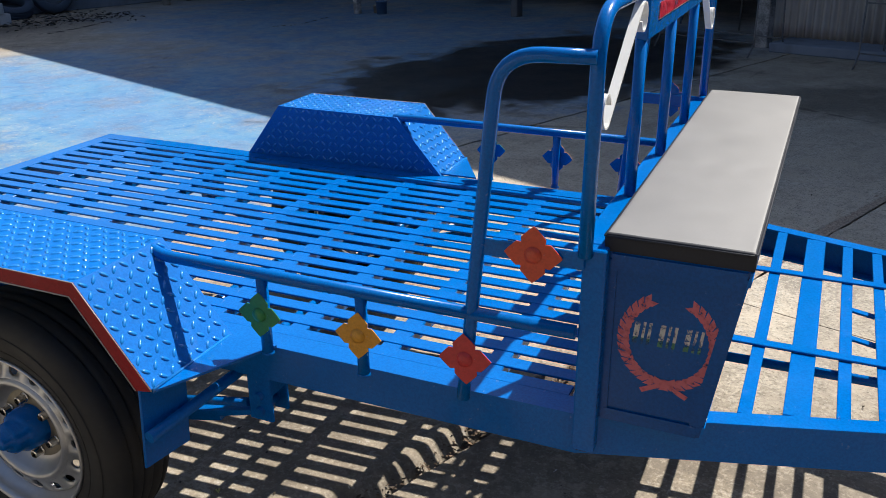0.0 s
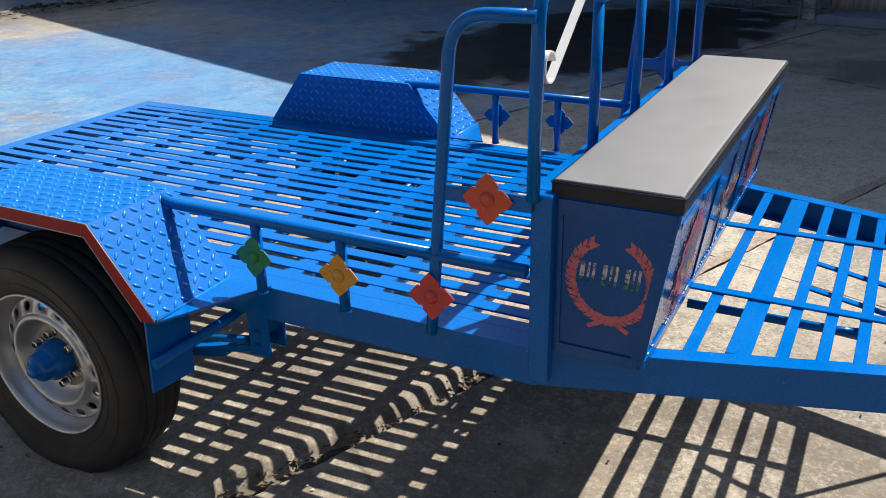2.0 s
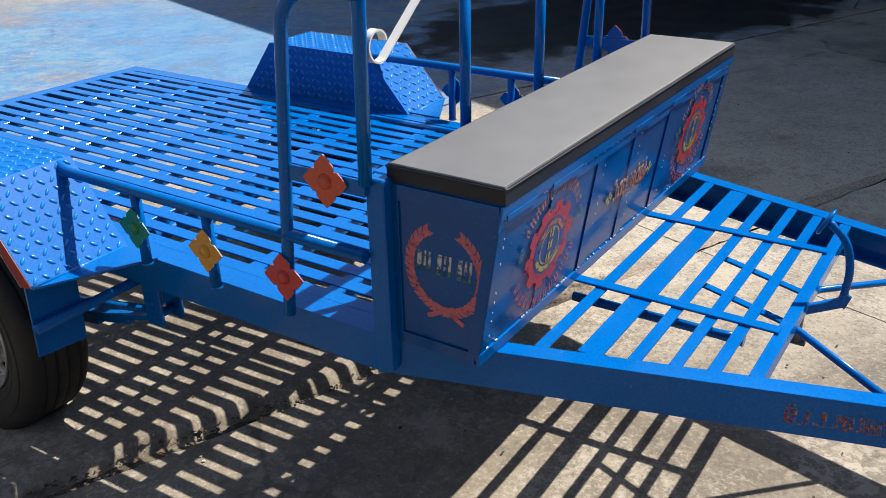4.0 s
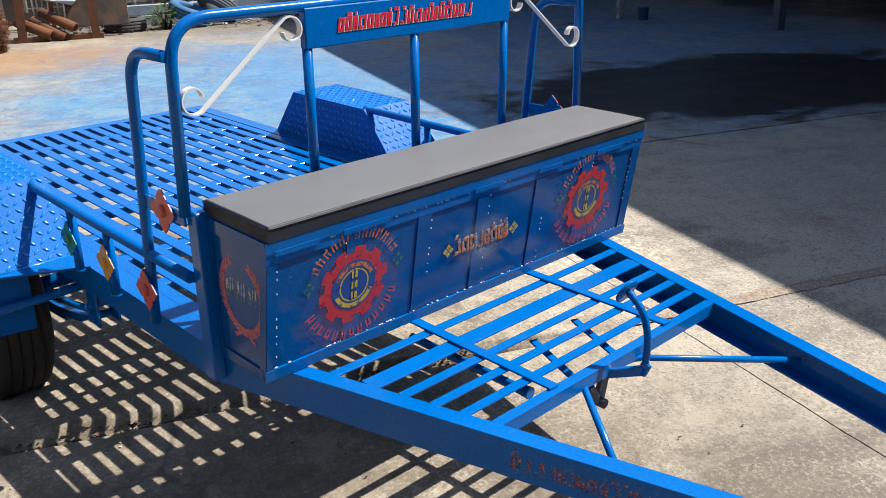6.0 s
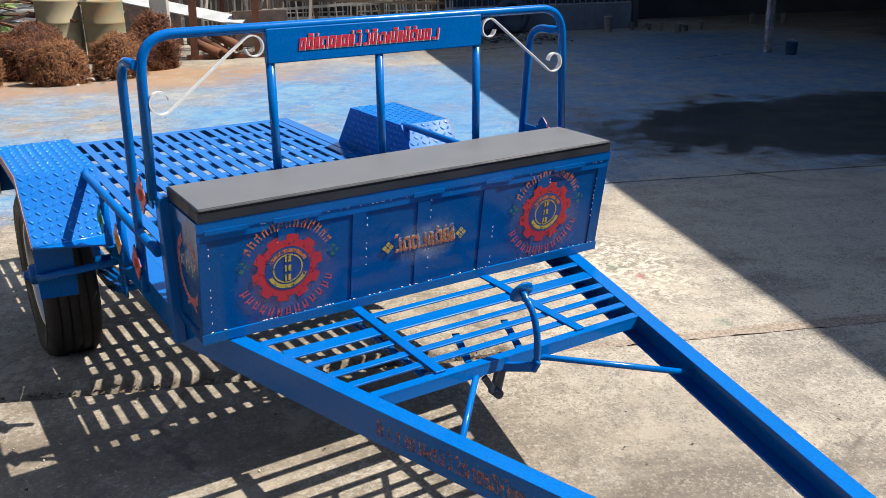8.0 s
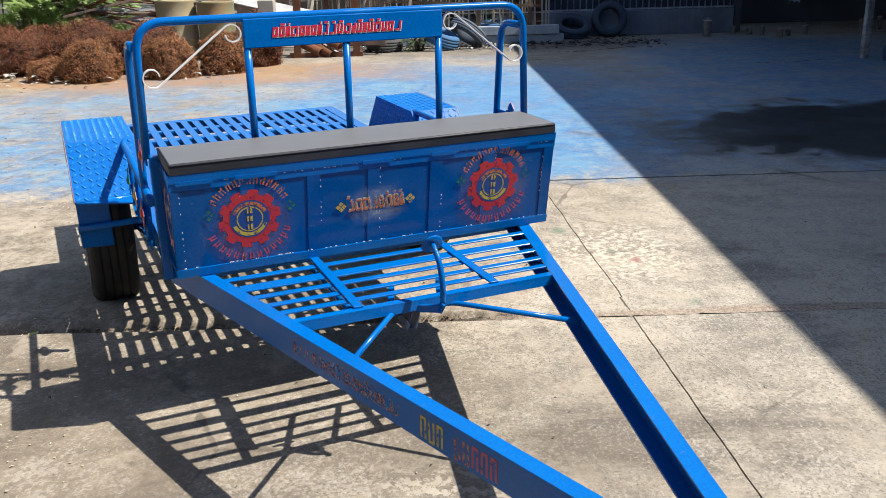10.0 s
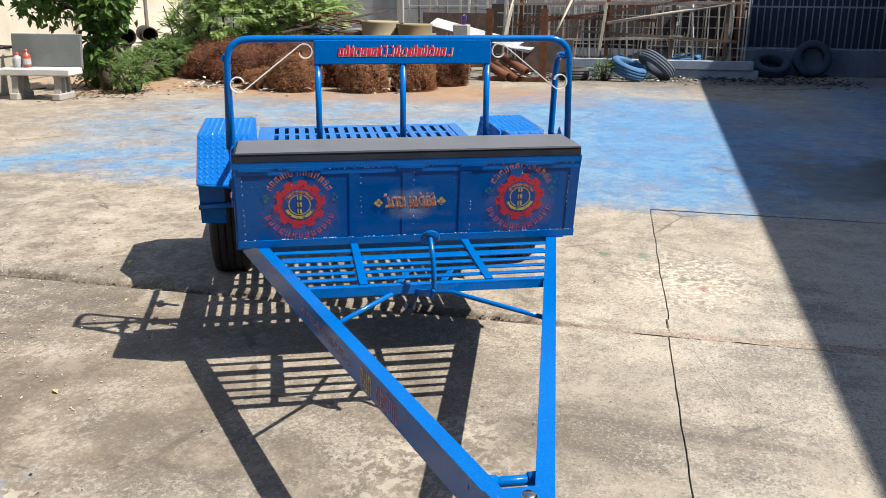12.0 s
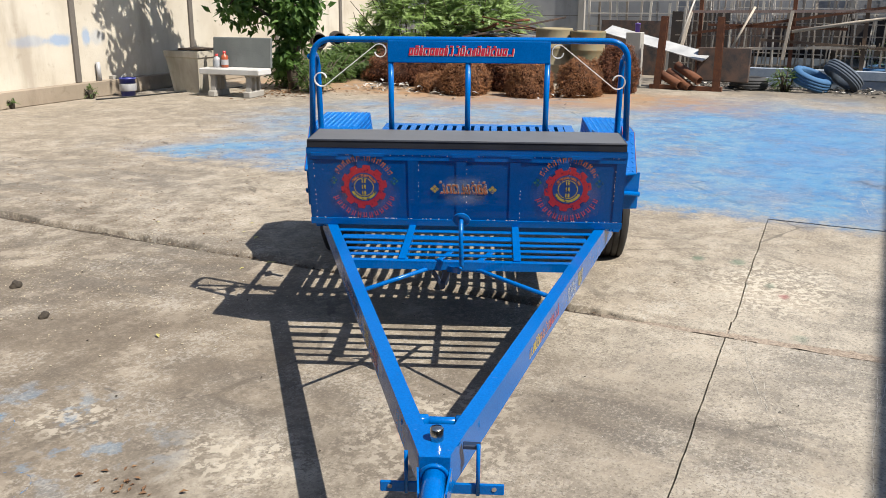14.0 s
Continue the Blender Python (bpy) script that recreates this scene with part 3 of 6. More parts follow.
part("pedal_disc", bm, M["blue"], pedal, "round pedal plate", pose(0.450, 0.002, 0.744, 0, -64, 0))
part("pivot_arm", bar(bar(bmesh.new(), (0.522, 0.006, 0.572), (0.512, -0.004, 0.542), 0.012, 0.026, up=(1, 0, 0), bevel=0.002), (0.516, 0.0, 0.552), (0.440, -0.052, 0.534), 0.012, 0.026, bevel=0.002), M["blue"], pedal)
bm = bar(bmesh.new(), (0.440, -0.052, 0.540), (0.440, -0.070, 0.466), 0.014, 0.034, up=(0, 1, 0), bevel=0.003)
bar(bm, (0.444, -0.112, 0.522), (0.444, -0.078, 0.468), 0.012, 0.018, up=(0, 1, 0), bevel=0.002)
tube(bm, [(0.424, -0.072, 0.464), (0.462, -0.072, 0.464)], 0.013, 12)
part("brake_link", bm, M["dark_steel"], pedal)
bm = tube(bmesh.new(), rounded([(0.708, -0.362, 0.530), (0.432, -0.128, 0.530), (0.440, 0.072, 0.530), (0.745, 0.362, 0.530)], 0.03, 5), 0.0088, 12)
part("bent_stay", bm, M["blue"], trailer)

# ---- fenders with raised tread pattern ----
FI = 0.700
FENDER_SHAPE = {-1: ((-2.105, -1.925, -1.364, -1.184), (TOP, 0.797, 0.797, TOP), 0.985), 1: ((-2.118, -1.953, -1.420, -1.235), (TOP, 0.779, 0.779, TOP), 0.955)}


def fender(s):
    FX, FZ, FO = FENDER_SHAPE[s]
    body = bmesh.new()
    rows = [[body.verts.new((x, s * y, z)) for x, z in zip(FX, FZ)] for y in (FI, FO)]
    low = [[body.verts.new((x, s * y, z - 0.005)) for x, z in zip(FX, FZ)] for y in (FI, FO)]
    for i in range(3):
        body.faces.new((rows[0][i], rows[0][i + 1], rows[1][i + 1], rows[1][i]))
        body.faces.new((low[0][i], low[1][i], low[1][i + 1], low[0][i + 1]))
        body.faces.new((rows[1][i], rows[1][i + 1], low[1][i + 1], low[1][i]))
    plate(body, [(x, s * FI, z) for x, z in zip(FX, FZ)], 0.004, (0, -s, 0))
    f = part("fender", tidy(body), M["tread_plate"], trailer, "blue tread-plate mudguard")
    # raised lozenges, alternately turned
    tr = bmesh.new()
    panels = [((FX[0], FZ[0]), (FX[1], FZ[1])), ((FX[1], FZ[1]), (FX[2], FZ[2])), ((FX[2], FZ[2]), (FX[3], FZ[3]))]
    for (xa, za), (xb, zb) in panels:
        along = Vector((xb - xa, 0, zb - za))
        length = along.length
        along.normalize()
        up = Vector((-along.z, 0, along.x))
        lozenges(tr, Vector((xa, s * FI, za)), along, Vector((0, s, 0)), up, length, FO - FI)
    lozenges(tr, Vector((FX[0], s * (FI - 0.0042), FZ[0])), Vector((1, 0, 0)), Vector((0, 0, 1)), Vector((0, -s, 0)), FX[3] - FX[0], FZ[1] - FZ[0], (FX[3] - FX[2]) / (FZ[1] - FZ[0]))
    tagged(part("tread", tidy(tr), M["tread_gloss"], f), "raised tread lozenges", kind="stuff")
    # red edging with pale borders
    lip, edge = bmesh.new(), bmesh.new()
    pts = [(FX[0] + 0.0, FZ[0]), (FX[1], FZ[1]), (FX[2], FZ[2]), (FX[3], FZ[3])]
    inner = [(FX[0] + 0.045, FZ[0] - 0.008), (FX[1] + 0.016, FZ[1] - 0.036), (FX[2] - 0.016, FZ[2] - 0.036), (FX[3] - 0.045, FZ[3] - 0.008)]
    plate(lip, [(x, s * (FO + 0.0005), z) for x, z in pts + inner[::-1]], 0.003, (0, s, 0))
    part("edging", tidy(lip), M["red_trim"], f, "dark red reflective edging")
    tube(edge, [(x, s * (FO + 0.003), z) for x, z in inner], 0.0022, 6)
    tube(edge, [(x, s * (FO + 0.003), z) for x, z in pts], 0.0014, 6)
    part("edging_border", edge, M["piping"], f)
    # gusset between mudguard and side beam
    part("corner_plate", tidy(plate(bmesh.new(), [(FX[3] - 0.03, s * FO, TOP - 0.004), (FX[3] + 0.003, s * FO, TOP - 0.004), (FX[3] + 0.14, s * (HALF + 0.001), TOP + 0.001), (FX[3] - 0.03, s * (HALF + 0.001), TOP + 0.001)], 0.006)), M["blue"], f)
    part("weld_seam", tube(bmesh.new(), [(FX[3] + 0.002, s * FO, TOP + 0.003), (FX[3] + 0.002, s * (FI + 0.01), TOP + 0.004)], 0.0045, 6), M["tread_gloss"], f)
    # flap bracket in front of the wheel
    part("flap", solid(((FX[3] - 0.042, s * 0.915, 0.455), (0.008, 0.135, 0.225), (0, 5, s * 8)), bevel=0.002), M["blue"], f)
    part("flap_rod", tube(bmesh.new(), [(FX[3] - 0.030, s * 0.985, 0.438), (FX[3] + 0.005, s * 0.690, 0.462), (FX[3] - 0.024, s * 0.50, 0.462), (FX[3] - 0.024, 0, 0.462)], 0.0145, 12), M["blue"], f)
    return f


def lozenges(bm, origin, u, v, up, length, width, slope=0.0, pitch=0.0290):
    nu, nv = int(length / pitch), int(width / pitch)
    for i in range(nu):
        for j in range(nv):
            a, b = (i + 0.5) * length / nu, (j + 0.5) * width / nv
            if slope and not (slope * b + 0.02 < a < length - slope * b - 0.02):
                continue
            t = 0.785 if (i + j) % 2 else -0.785
            d, e = u * math.cos(t) + v * math.sin(t), v * math.cos(t) - u * math.sin(t)
            c = origin + u * a + v * b + up * 0.0003
            rings = []
            for k, h in ((1.0, 0.0), (0.80, 0.0021), (0.42, 0.0032)):
                rings.append([bm.verts.new(c + d * (0.0132 * k * math.cos(g)) + e * (0.0052 * k * math.sin(g)) + up * h) for g in [math.pi * q / 4 for q in range(8)]])
            for low_ring, top_ring in zip(rings, rings[1:]):
                for q in range(8):
                    bm.faces.new((low_ring[q], low_ring[(q + 1) % 8], top_ring[(q + 1) % 8], top_ring[q])).smooth = True
            bm.faces.new(rings[-1]).smooth = True


for s in (-1, 1):
    fender(s)

# ---- wheels, springs, axle ----
WX, WZ, WR = -1.724, 0.279, 0.364
SAG = 0.3310  # from the hub down to the concrete, where the loaded tyre is flat


def wheel(s):
    """Built with its outer face towards +y, turned for the other side."""
    at = pose(WX, s * 0.852, WZ, 0, 0, 0 if s > 0 else 180)
    w = new("wheel")
    w.parent = trailer
    w.matrix_basis = at
    tagged(w, "silver steel wheel with worn road tyre")
    bm = bmesh.new()
    # crown with grooves, shoulders, sidewalls
    prof = [(0.222, 0.078), (0.235, 0.086), (0.258, 0.094), (0.296, 0.108), (0.328, 0.105), (0.350, 0.093), (0.359, 0.080)]
    for y in (0.056, 0.018, -0.018, -0.056):
        prof += [(WR, y + 0.006), (WR, y + 0.004), (WR - 0.007, y + 0.003), (WR - 0.007, y - 0.003), (WR, y - 0.004)]
    prof += [(0.359, -0.080), (0.350, -0.093), (0.328, -0.105), (0.296, -0.108), (0.258, -0.094), (0.235, -0.086), (0.222, -0.078)]
    lathe(bm, prof, 72, "y")
    for v in bm.verts:
        if v.co.z < -0.26:
            v.co.y *= 1 + 0.10 * min(1.0, (-0.26 - v.co.z) / 0.07)
        v.co.z = max(v.co.z, -SAG)
    tyre = part("tyre", tidy(bm), M["rubber"], w, "black rubber tyre")
    bm = bmesh.new()
    for r, h in ((0.262, 0.0950), (0.312, 0.1070)):
        lathe(bm, [(r - 0.0015, h), (r, h + 0.003), (r + 0.0015, h)], 56, "y")
    part("sidewall_ring", tidy(bm), M["rubber"], tyre)
    # rim: flange, barrel, dish with a ring of round holes
    bm = bmesh.new()
    lathe(bm, [(0.2215, 0.066), (0.2275, 0.082), (0.2268, 0.089), (0.2225, 0.0905), (0.2165, 0.084), (0.2135, 0.072), (0.2120, 0.058), (0.2055, 0.050), (0.2035, 0.044), (0.1990, 0.038), (0.1960, 0.030), (0.1930, 0.002)], 72, "y")
    rim = part("rim", tidy(bm), M["silver"], w, "silver painted steel rim")
    bm = bmesh.new()
    band = ((0.1975, 0.040), (0.1525, 0.058))

    def dish_at(rad, ang):
        f = (band[0][0] - rad) / (band[0][0] - band[1][0])
        return (rad * math.cos(ang), band[0][1] + (band[1][1] - band[0][1]) * f, rad * math.sin(ang))

    lathe(bm, [(0.1525, 0.058), (0.1480, 0.0645), (0.1420, 0.0670), (0.1365, 0.0655), (0.1320, 0.0610), (0.1260, 0.0500), (0.1180, 0.0340), (0.1080, 0.0220), (0.0980, 0.0190), (0.0880, 0.0190)], 72, "y")
    # sixteen round holes in the conical band
    span, middle, reach = 2 * math.pi / 16, 0.1750, 0.0225
    for k in range(16):
        edge, hole, back = [], [], []
        for i in range(24):
            a = 2 * math.pi * i / 24
            u, v = math.cos(a), math.sin(a)
            m_ = max(abs(u), abs(v))
            edge.append(bm.verts.new(dish_at(middle + reach * v / m_, span * (k + 0.5 * u / m_))))
            p = dish_at(middle + 0.0140 * v, span * k + 0.0155 * u / middle)
            hole.append(bm.verts.new(p))
            back.append(bm.verts.new((p[0], p[1] - 0.006, p[2])))
        for i in range(24):
            q = (i + 1) % 24
            bm.faces.new((edge[i], edge[q], hole[q], hole[i])).smooth = True
            bm.faces.new((hole[i], hole[q], back[q], back[i]))
    bmesh.ops.remove_doubles(bm, verts=bm.verts[:], dist=0.0004)
    part("dish", tidy(bm), M["silver"], rim)
    bm = bmesh.new()
    lathe(bm, [(0.100, 0.020), (0.096, 0.023), (0.066, 0.024), (0.0, 0.024)], 36, "y")
    part("hub_plate", tidy(bm), M["hub_steel"], rim, "dusty bare steel hub plate")
    bm = bmesh.new()
    lathe(bm, [(0.060, 0.024), (0.060, 0.052), (0.057, 0.058), (0.057, 0.070), (0.050, 0.079), (0.045, 0.083), (0.043, 0.104), (0.034, 0.113), (0.021, 0.117), (0.019, 0.130), (0.013, 0.134), (0.0, 0.134)], 32, "y")
    part("hub_cap", tidy(bm), M["blue"], w, "blue painted hub cap")
    for k in range(6):
        a = 2 * math.pi * k / 6 + 0.4
        at_nut = pose(0.080 * math.cos(a), 0.018, 0.080 * math.sin(a))
        bm = bmesh.new()
        lathe(bm, [(0.0145, 0.005), (0.0145, 0.010), (0.0118, 0.012), (0.0118, 0.032), (0.0085, 0.034), (0.0085, 0.020), (0.0, 0.020)], 12, "y", smooth=False)
        bm.transform(at_nut)
        part("wheel_nut", tidy(bm), M["chrome"], w, "bright hollow wheel nut")
    bm = bmesh.new()
    lathe(bm, [(0.10, -0.07), (0.13, -0.065), (0.13, -0.01), (0.10, -0.008), (0.03, -0.008)], 32, "y")
    part("brake_drum", tidy(bm), M["dark_steel"], w)
    return w


for s in (-1, 1):
    wheel(s)
part("axle", tube(bmesh.new(), [(WX, -0.78, WZ), (WX, 0.78, WZ)], 0.028, 14), M["blue"], trailer)
for s in (-1, 1):
    y = s * 0.665
    spring = new("leaf_spring")
    spring.parent = trailer
    for k, (half, drop) in enumerate(((0.60, 0.0), (0.47, 0.014), (0.32, 0.028))):
        bm = bmesh.new()
        pts = [(WX + half * t, y, WZ - 0.018 - drop + 0.098 * (half / 0.60 * t) ** 2) for t in [q / 8 for q in range(-8, 9)]]
        for p, q in zip(pts, pts[1:]):
            bar(bm, p, q, 0.06, 0.015)
        part("leaf", bm, M["blue"], spring)
    for x in (WX - 0.58, WX + 0.61):
        bm = solid(((x, y - 0.034, 0.405), (0.070, 0.010, 0.130)), ((x, y + 0.034, 0.405), (0.070, 0.010, 0.130)), ((x, y, 0.440), (0.066, 0.056, 0.055)), bevel=0.003)
        for z in (0.370, 0.412):
            tube(bm, [(x, y - 0.052, z), (x, y + 0.052, z)], 0.013, 10)
        part("shackle", bm, M["blue"], spring)
    part("brake_rod", tube(bmesh.new(), [(WX + 0.56, y + s * 0.02, 0.372), (WX + 0.28, y + s * 0.05, 0.335)], 0.012, 10), M["blue"], spring)

# ---- rails with flowers, arches, upper frame ----
def flower(color, x, y, z, s, size=0.052):
    fl = new("flower")
    fl.parent = trailer
    fl.matrix_basis = pose(x, y, z, 0, 0, 0 if s < 0 else 180) @ pose(0, 0, 0, 0, random.uniform(-4, 4), 0)
    tagged(fl, "four-petalled sheet metal flower")
    outline = []
    for k in range(4):
        a = math.pi / 2 * k
        for da, r in ((-0.62, 0.80), (-0.45, 0.84), (-0.22, 0.94), (0.0, 1.10), (0.22, 0.94), (0.45, 0.84), (0.62, 0.80), (0.785, 0.64)):
            outline.append((size * r * math.cos(a + da), 0, size * r * math.sin(a + da)))
    part("petals", tidy(plate(bmesh.new(), [(p[0], -0.0008, p[2]) for p in outline], 0.002, (0, -1, 0))), color, fl, "painted petals")
    part("petals_back", tidy(plate(bmesh.new(), [(p[0], 0.0012, p[2]) for p in outline], 0.0018, (0, -1, 0))), M["blue"], fl, "blue painted reverse")
    bm = bmesh.new()
    lathe(bm, [(0.018, 0.0), (0.016, -0.005), (0.008, -0.008), (0.0, -0.0085)], 16, "y")
    part("boss", tidy(bm), color, fl, "", pose(0, -0.0025, 0))
    return fl


for s in (-1, 1):
    y = s * 0.742 if s < 0 else 0.728
    x0 = FENDER_SHAPE[s][0][2] - 0.02
    rail = new("side_rail")
    rail.parent = trailer
    part("handrail", tube(bmesh.new(), rounded([(x0, y * 0.985, 0.785 if s < 0 else 0.772), (x0 + 0.06, y, 0.773), (-0.310, y, 0.773)], 0.03, 5), 0.0148, 14), M["blue"], rail)
    for x in (-1.047, -0.790):
        bm = tube(bmesh.new(), [(x, y, TOP), (x, y, 0.768)], 0.0138, 12)
        lathe(bm, [(0.0139, 0), (0.0165, 0.002), (0.0139, 0.007)], 12, "z")
        for v in bm.verts[-36:]:
            v.co += Vector((x, y, TOP))
        part("post", bm, M["blue"], rail)
    part("arch", tube(bmesh.new(), rounded([(-0.548, y, TOP), (-0.528, y, 0.80), (-0.482, y, 1.307), (-0.298, y * 0.995, 1.309)], 0.085, 8), 0.0142, 14), M["blue"], rail)
    part("tie_bar", solid(((-0.408, y, 0.926), (0.215, 0.006, 0.036)), bevel=0.001), M["blue"], rail)
    part("column", solid(((-0.284, s * 0.718, 0.722), (0.046, 0.034, 0.452)), bevel=0.003), M["blue"], rail)
    flower(M["petal_green"], -1.048, y + s * 0.0172, 0.677, s)
    flower(M["petal_yellow"], -0.790, y + s * 0.0172, 0.676, s)
    flower(M["petal_red"], -0.537, y + s * 0.0172, 0.673, s, 0.054)
    flower(M["petal_orange"], -0.400, y + s * 0.006, 0.926, s, 0.054)

upper = new("upper_frame")
upper.parent = trailer
UX = -0.300
part("hoop", tube(bmesh.new(), rounded([(UX, -0.741, 0.935), (UX, -0.726, 1.388), (UX, 0.726, 1.388), (UX, 0.741, 0.935)], 0.10, 10), 0.0142, 16), M["blue"], upper)
for y in (-0.361, -0.002, 0.363):
    part("upright", tube(bmesh.new(), [(UX, y, 0.900), (UX, y, 1.290)], 0.0133, 12), M["blue"], upper)
sign = part("sign_board", solid(((UX + 0.003, 0.000, 1.335), (0.026, 0.748, 0.100)), bevel=0.003), M["blue"], upper, "blue sign board")


def strokes(bm, place, width, height, n, seed, tall=0.25):
    """A line of plain arches, hooks and bars with loose marks above, for lettering that is not spelled out."""
    r = random.Random(seed)
    wide = [r.choice((0.75, 1.0, 1.0, 1.25)) for _ in range(n)]
    unit = width / sum(wide)
    x = -width / 2
    for i, k in enumerate(wide):
        w = k * unit
        a, arm, pen = x + w / 2, 0.82 * w, min(0.28 * unit, height * 0.24)
        x += w
        kind = r.choice("nnulh")
        left, right = a - arm / 2 + pen / 2, a + arm / 2 - pen / 2
        if kind != "l":
            place(bm, (left, 0 if kind != "h" else -0.12 * height), (pen, height if kind != "h" else height * 0.76))
            place(bm, (a + pen * 0.0, height * (0.5 if kind in "nh" else -0.5) - pen * (0.5 if kind in "nh" else -0.5)), (arm - 2 * pen, pen))
        place(bm, (right, 0), (pen, height))
        if kind in "lh":
            place(bm, (a - pen / 2, -0.5 * height + pen / 2), (arm - 2 * pen, pen))
        elif kind == "n":
            place(bm, (left + pen, -0.5 * height + pen * 0.6), (pen, pen * 1.2))
        if r.random() < tall:
            place(bm, (a, height * 0.72), (arm * r.choice((0.4, 0.8)), height * 0.20))
    return bm


def slanted(put, lean=0.16):
    """The same strokes cut in short lengths that step sideways, so that a line of them leans."""
    def place(bm, c, s):
        k = max(1, round(s[1] / 0.006))
        for i in range(k):
            dz = ((i + 0.5) / k - 0.5) * s[1]
            put(bm, (c[0] + lean * (c[1] + dz), c[1] + dz), (s[0], s[1] / k))
    return place


def on_sign(lift):
    def put(bm, c, s):
        box(bm, (UX + 0.0165 + lift, -0.028 + c[0], 1.336 + c[1]), (0.0012, s[0], s[1]))
    return put


for lift, dy, mat in ((0.0, 0.004, "white"), (0.0014, 0.0, "sign_red")):
    place = slanted(on_sign(lift))
    grow = 0.0022 if lift == 0.0 else 0.0
    part("sign_lettering", strokes(bmesh.new(), lambda bm, c, s: place(bm, (c[0] + dy * 0.5 - 0.005, c[1] - dy * 0.5), (s[0] + grow, s[1] + grow)), 0.485, 0.034, 20, 5, 0.3), M[mat], sign, "red lettering with a white edge drawn as bars")

# white scrolls in the upper corners
for s in (-1, 1):
    run = []
    for k in range(31):
        a, r = radians(10 + 290 * k / 30), 0.024 + 0.012 * k / 30
        run.append((-0.689 + r * math.cos(a), 1.207 + r * math.sin(a)))
    for k in range(31):
        a, r = radians(130 - 300 * k / 30), 0.034 - 0.011 * k / 30
        run.append((-0.411 + r * math.cos(a), 1.336 + r * math.sin(a)))
    bm = bmesh.new()
    for (ya, za), (yb, zb) in zip(run, run[1:]):
        bar(bm, (UX + 0.004, -s * ya, za), (UX + 0.004, -s * yb, zb), 0.019, 0.0040, up=(0, za - zb, -s * (yb - ya)))
    part("scroll", bm, M["white"], upper, "white painted iron scroll")

# ---- the seat box ----
ZB, ZT, LEAN = TOP + 0.004, 0.938, 0.055
seat_box = new("bench_box")
seat_box.parent = trailer


def front_x(z):
    return -LEAN * (ZT - z) / (ZT - ZB)


FRONT = Vector((1, 0, -LEAN / (ZT - ZB))).normalized()
shell = bmesh.new()
XB = -0.268
outline = [(XB, ZB), (front_x(ZB) - 0.004, ZB), (front_x(ZT) - 0.004, ZT), (XB, ZT)]
plate(shell, [(x, -HALF + 0.004, z) for x, z in outline], 2 * HALF - 0.008, (0, 1, 0))
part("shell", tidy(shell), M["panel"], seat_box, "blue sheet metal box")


def on_front(y, z, lift=0.0):
    return Vector((front_x(z) - 0.004, y, z)) + FRONT * lift


def front_patch(bm, y0, y1, z0, z1, lift, depth):
    plate(bm, [on_front(y0, z0, lift), on_front(y1, z0, lift), on_front(y1, z1, lift), on_front(y0, z1, lift)], depth, FRONT)
    return bm


for z0, z1, depth in ((ZT - 0.028, ZT + 0.001, 0.005), (ZB, ZB + 0.030, 0.005), (ZT - 0.054, ZT - 0.0285, 0.0029)):
    part("edge_strip", tidy(front_patch(bmesh.new(), -HALF - 0.002, HALF + 0.002, z0, z1, 0.0004, depth)), M["blue"], seat_box)
for y0, y1 in ((-0.709, -0.684), (-0.486, -0.437), (-0.258, -0.212), (-0.040, 0.005), (0.199, 0.246), (0.411, 0.461), (0.668, 0.705)):
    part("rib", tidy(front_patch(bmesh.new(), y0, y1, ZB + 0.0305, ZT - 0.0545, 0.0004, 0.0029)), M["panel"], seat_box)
for y0, y1 in ((-0.69, -0.57), (-0.50, -0.36), (-0.06, 0.05), (0.20, 0.30), (0.47, 0.60)):
    part("hinge_leaf", tidy(front_patch(bmesh.new(), y0, y1, ZT - 0.036, ZT - 0.022, 0.0056, 0.002)), M["blue"], seat_box)
beads = bmesh.new()
r = random.Random(3)
for k in range(150):
    y = -0.70 + 1.4 * k / 149 + r.uniform(-0.004, 0.004)
    for z in (ZB + 0.033, ZT - 0.031):
        if r.random() < (0.34 if z < 0.7 else 0.24):
            p = on_front(y, z, 0.003)
            box(beads, p, (0.003, r.uniform(0.002, 0.008), 0.0020), (0, 0, r.uniform(-20, 20)))
for y in (-0.682, -0.488, -0.210, 0.007, 0.248, 0.463, 0.666):
    for k in range(16):
        if r.random() < (0.6 if abs(y) > 0.6 else 0.4):
            box(beads, on_front(y, ZB + 0.03 + 0.28 * k / 15 + r.uniform(-0.006, 0.006), 0.003), (0.002, 0.002, r.uniform(0.002, 0.006)))
tagged(part("weld_beading", beads, M["weld"], seat_box, "pale weld beads along the seams"), kind="stuff")
for s in (-1, 1):
    # end panel: a raised frame round a plain sheet
    for (xa, za), (xb, zb), w in (((XB + 0.012, ZB + 0.014), (front_x(ZB) - 0.01, ZB + 0.014), 0.026), ((XB + 0.012, ZT - 0.018), (-0.008, ZT - 0.018), 0.034), ((front_x(ZB) - 0.014, ZB + 0.012), (-0.016, ZT - 0.012), 0.026), ((XB + 0.012, ZB + 0.012), (XB + 0.012, ZT - 0.012), 0.024)):
        off = HALF - (0.002 if abs(zb - za) < 0.01 else 0.0027)
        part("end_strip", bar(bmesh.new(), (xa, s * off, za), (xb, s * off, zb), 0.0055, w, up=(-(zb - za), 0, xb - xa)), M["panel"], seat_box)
part("back_ledge", solid(((-0.300, 0, ZT - 0.012), (0.062, 2 * HALF - 0.06, 0.028)), bevel=0.003), M["blue"], seat_box)
part("lid_frame", solid(((-0.133, 0, ZT - 0.002), (0.268, 2 * HALF - 0.01, 0.010)), bevel=0.002), M["blue"], seat_box)

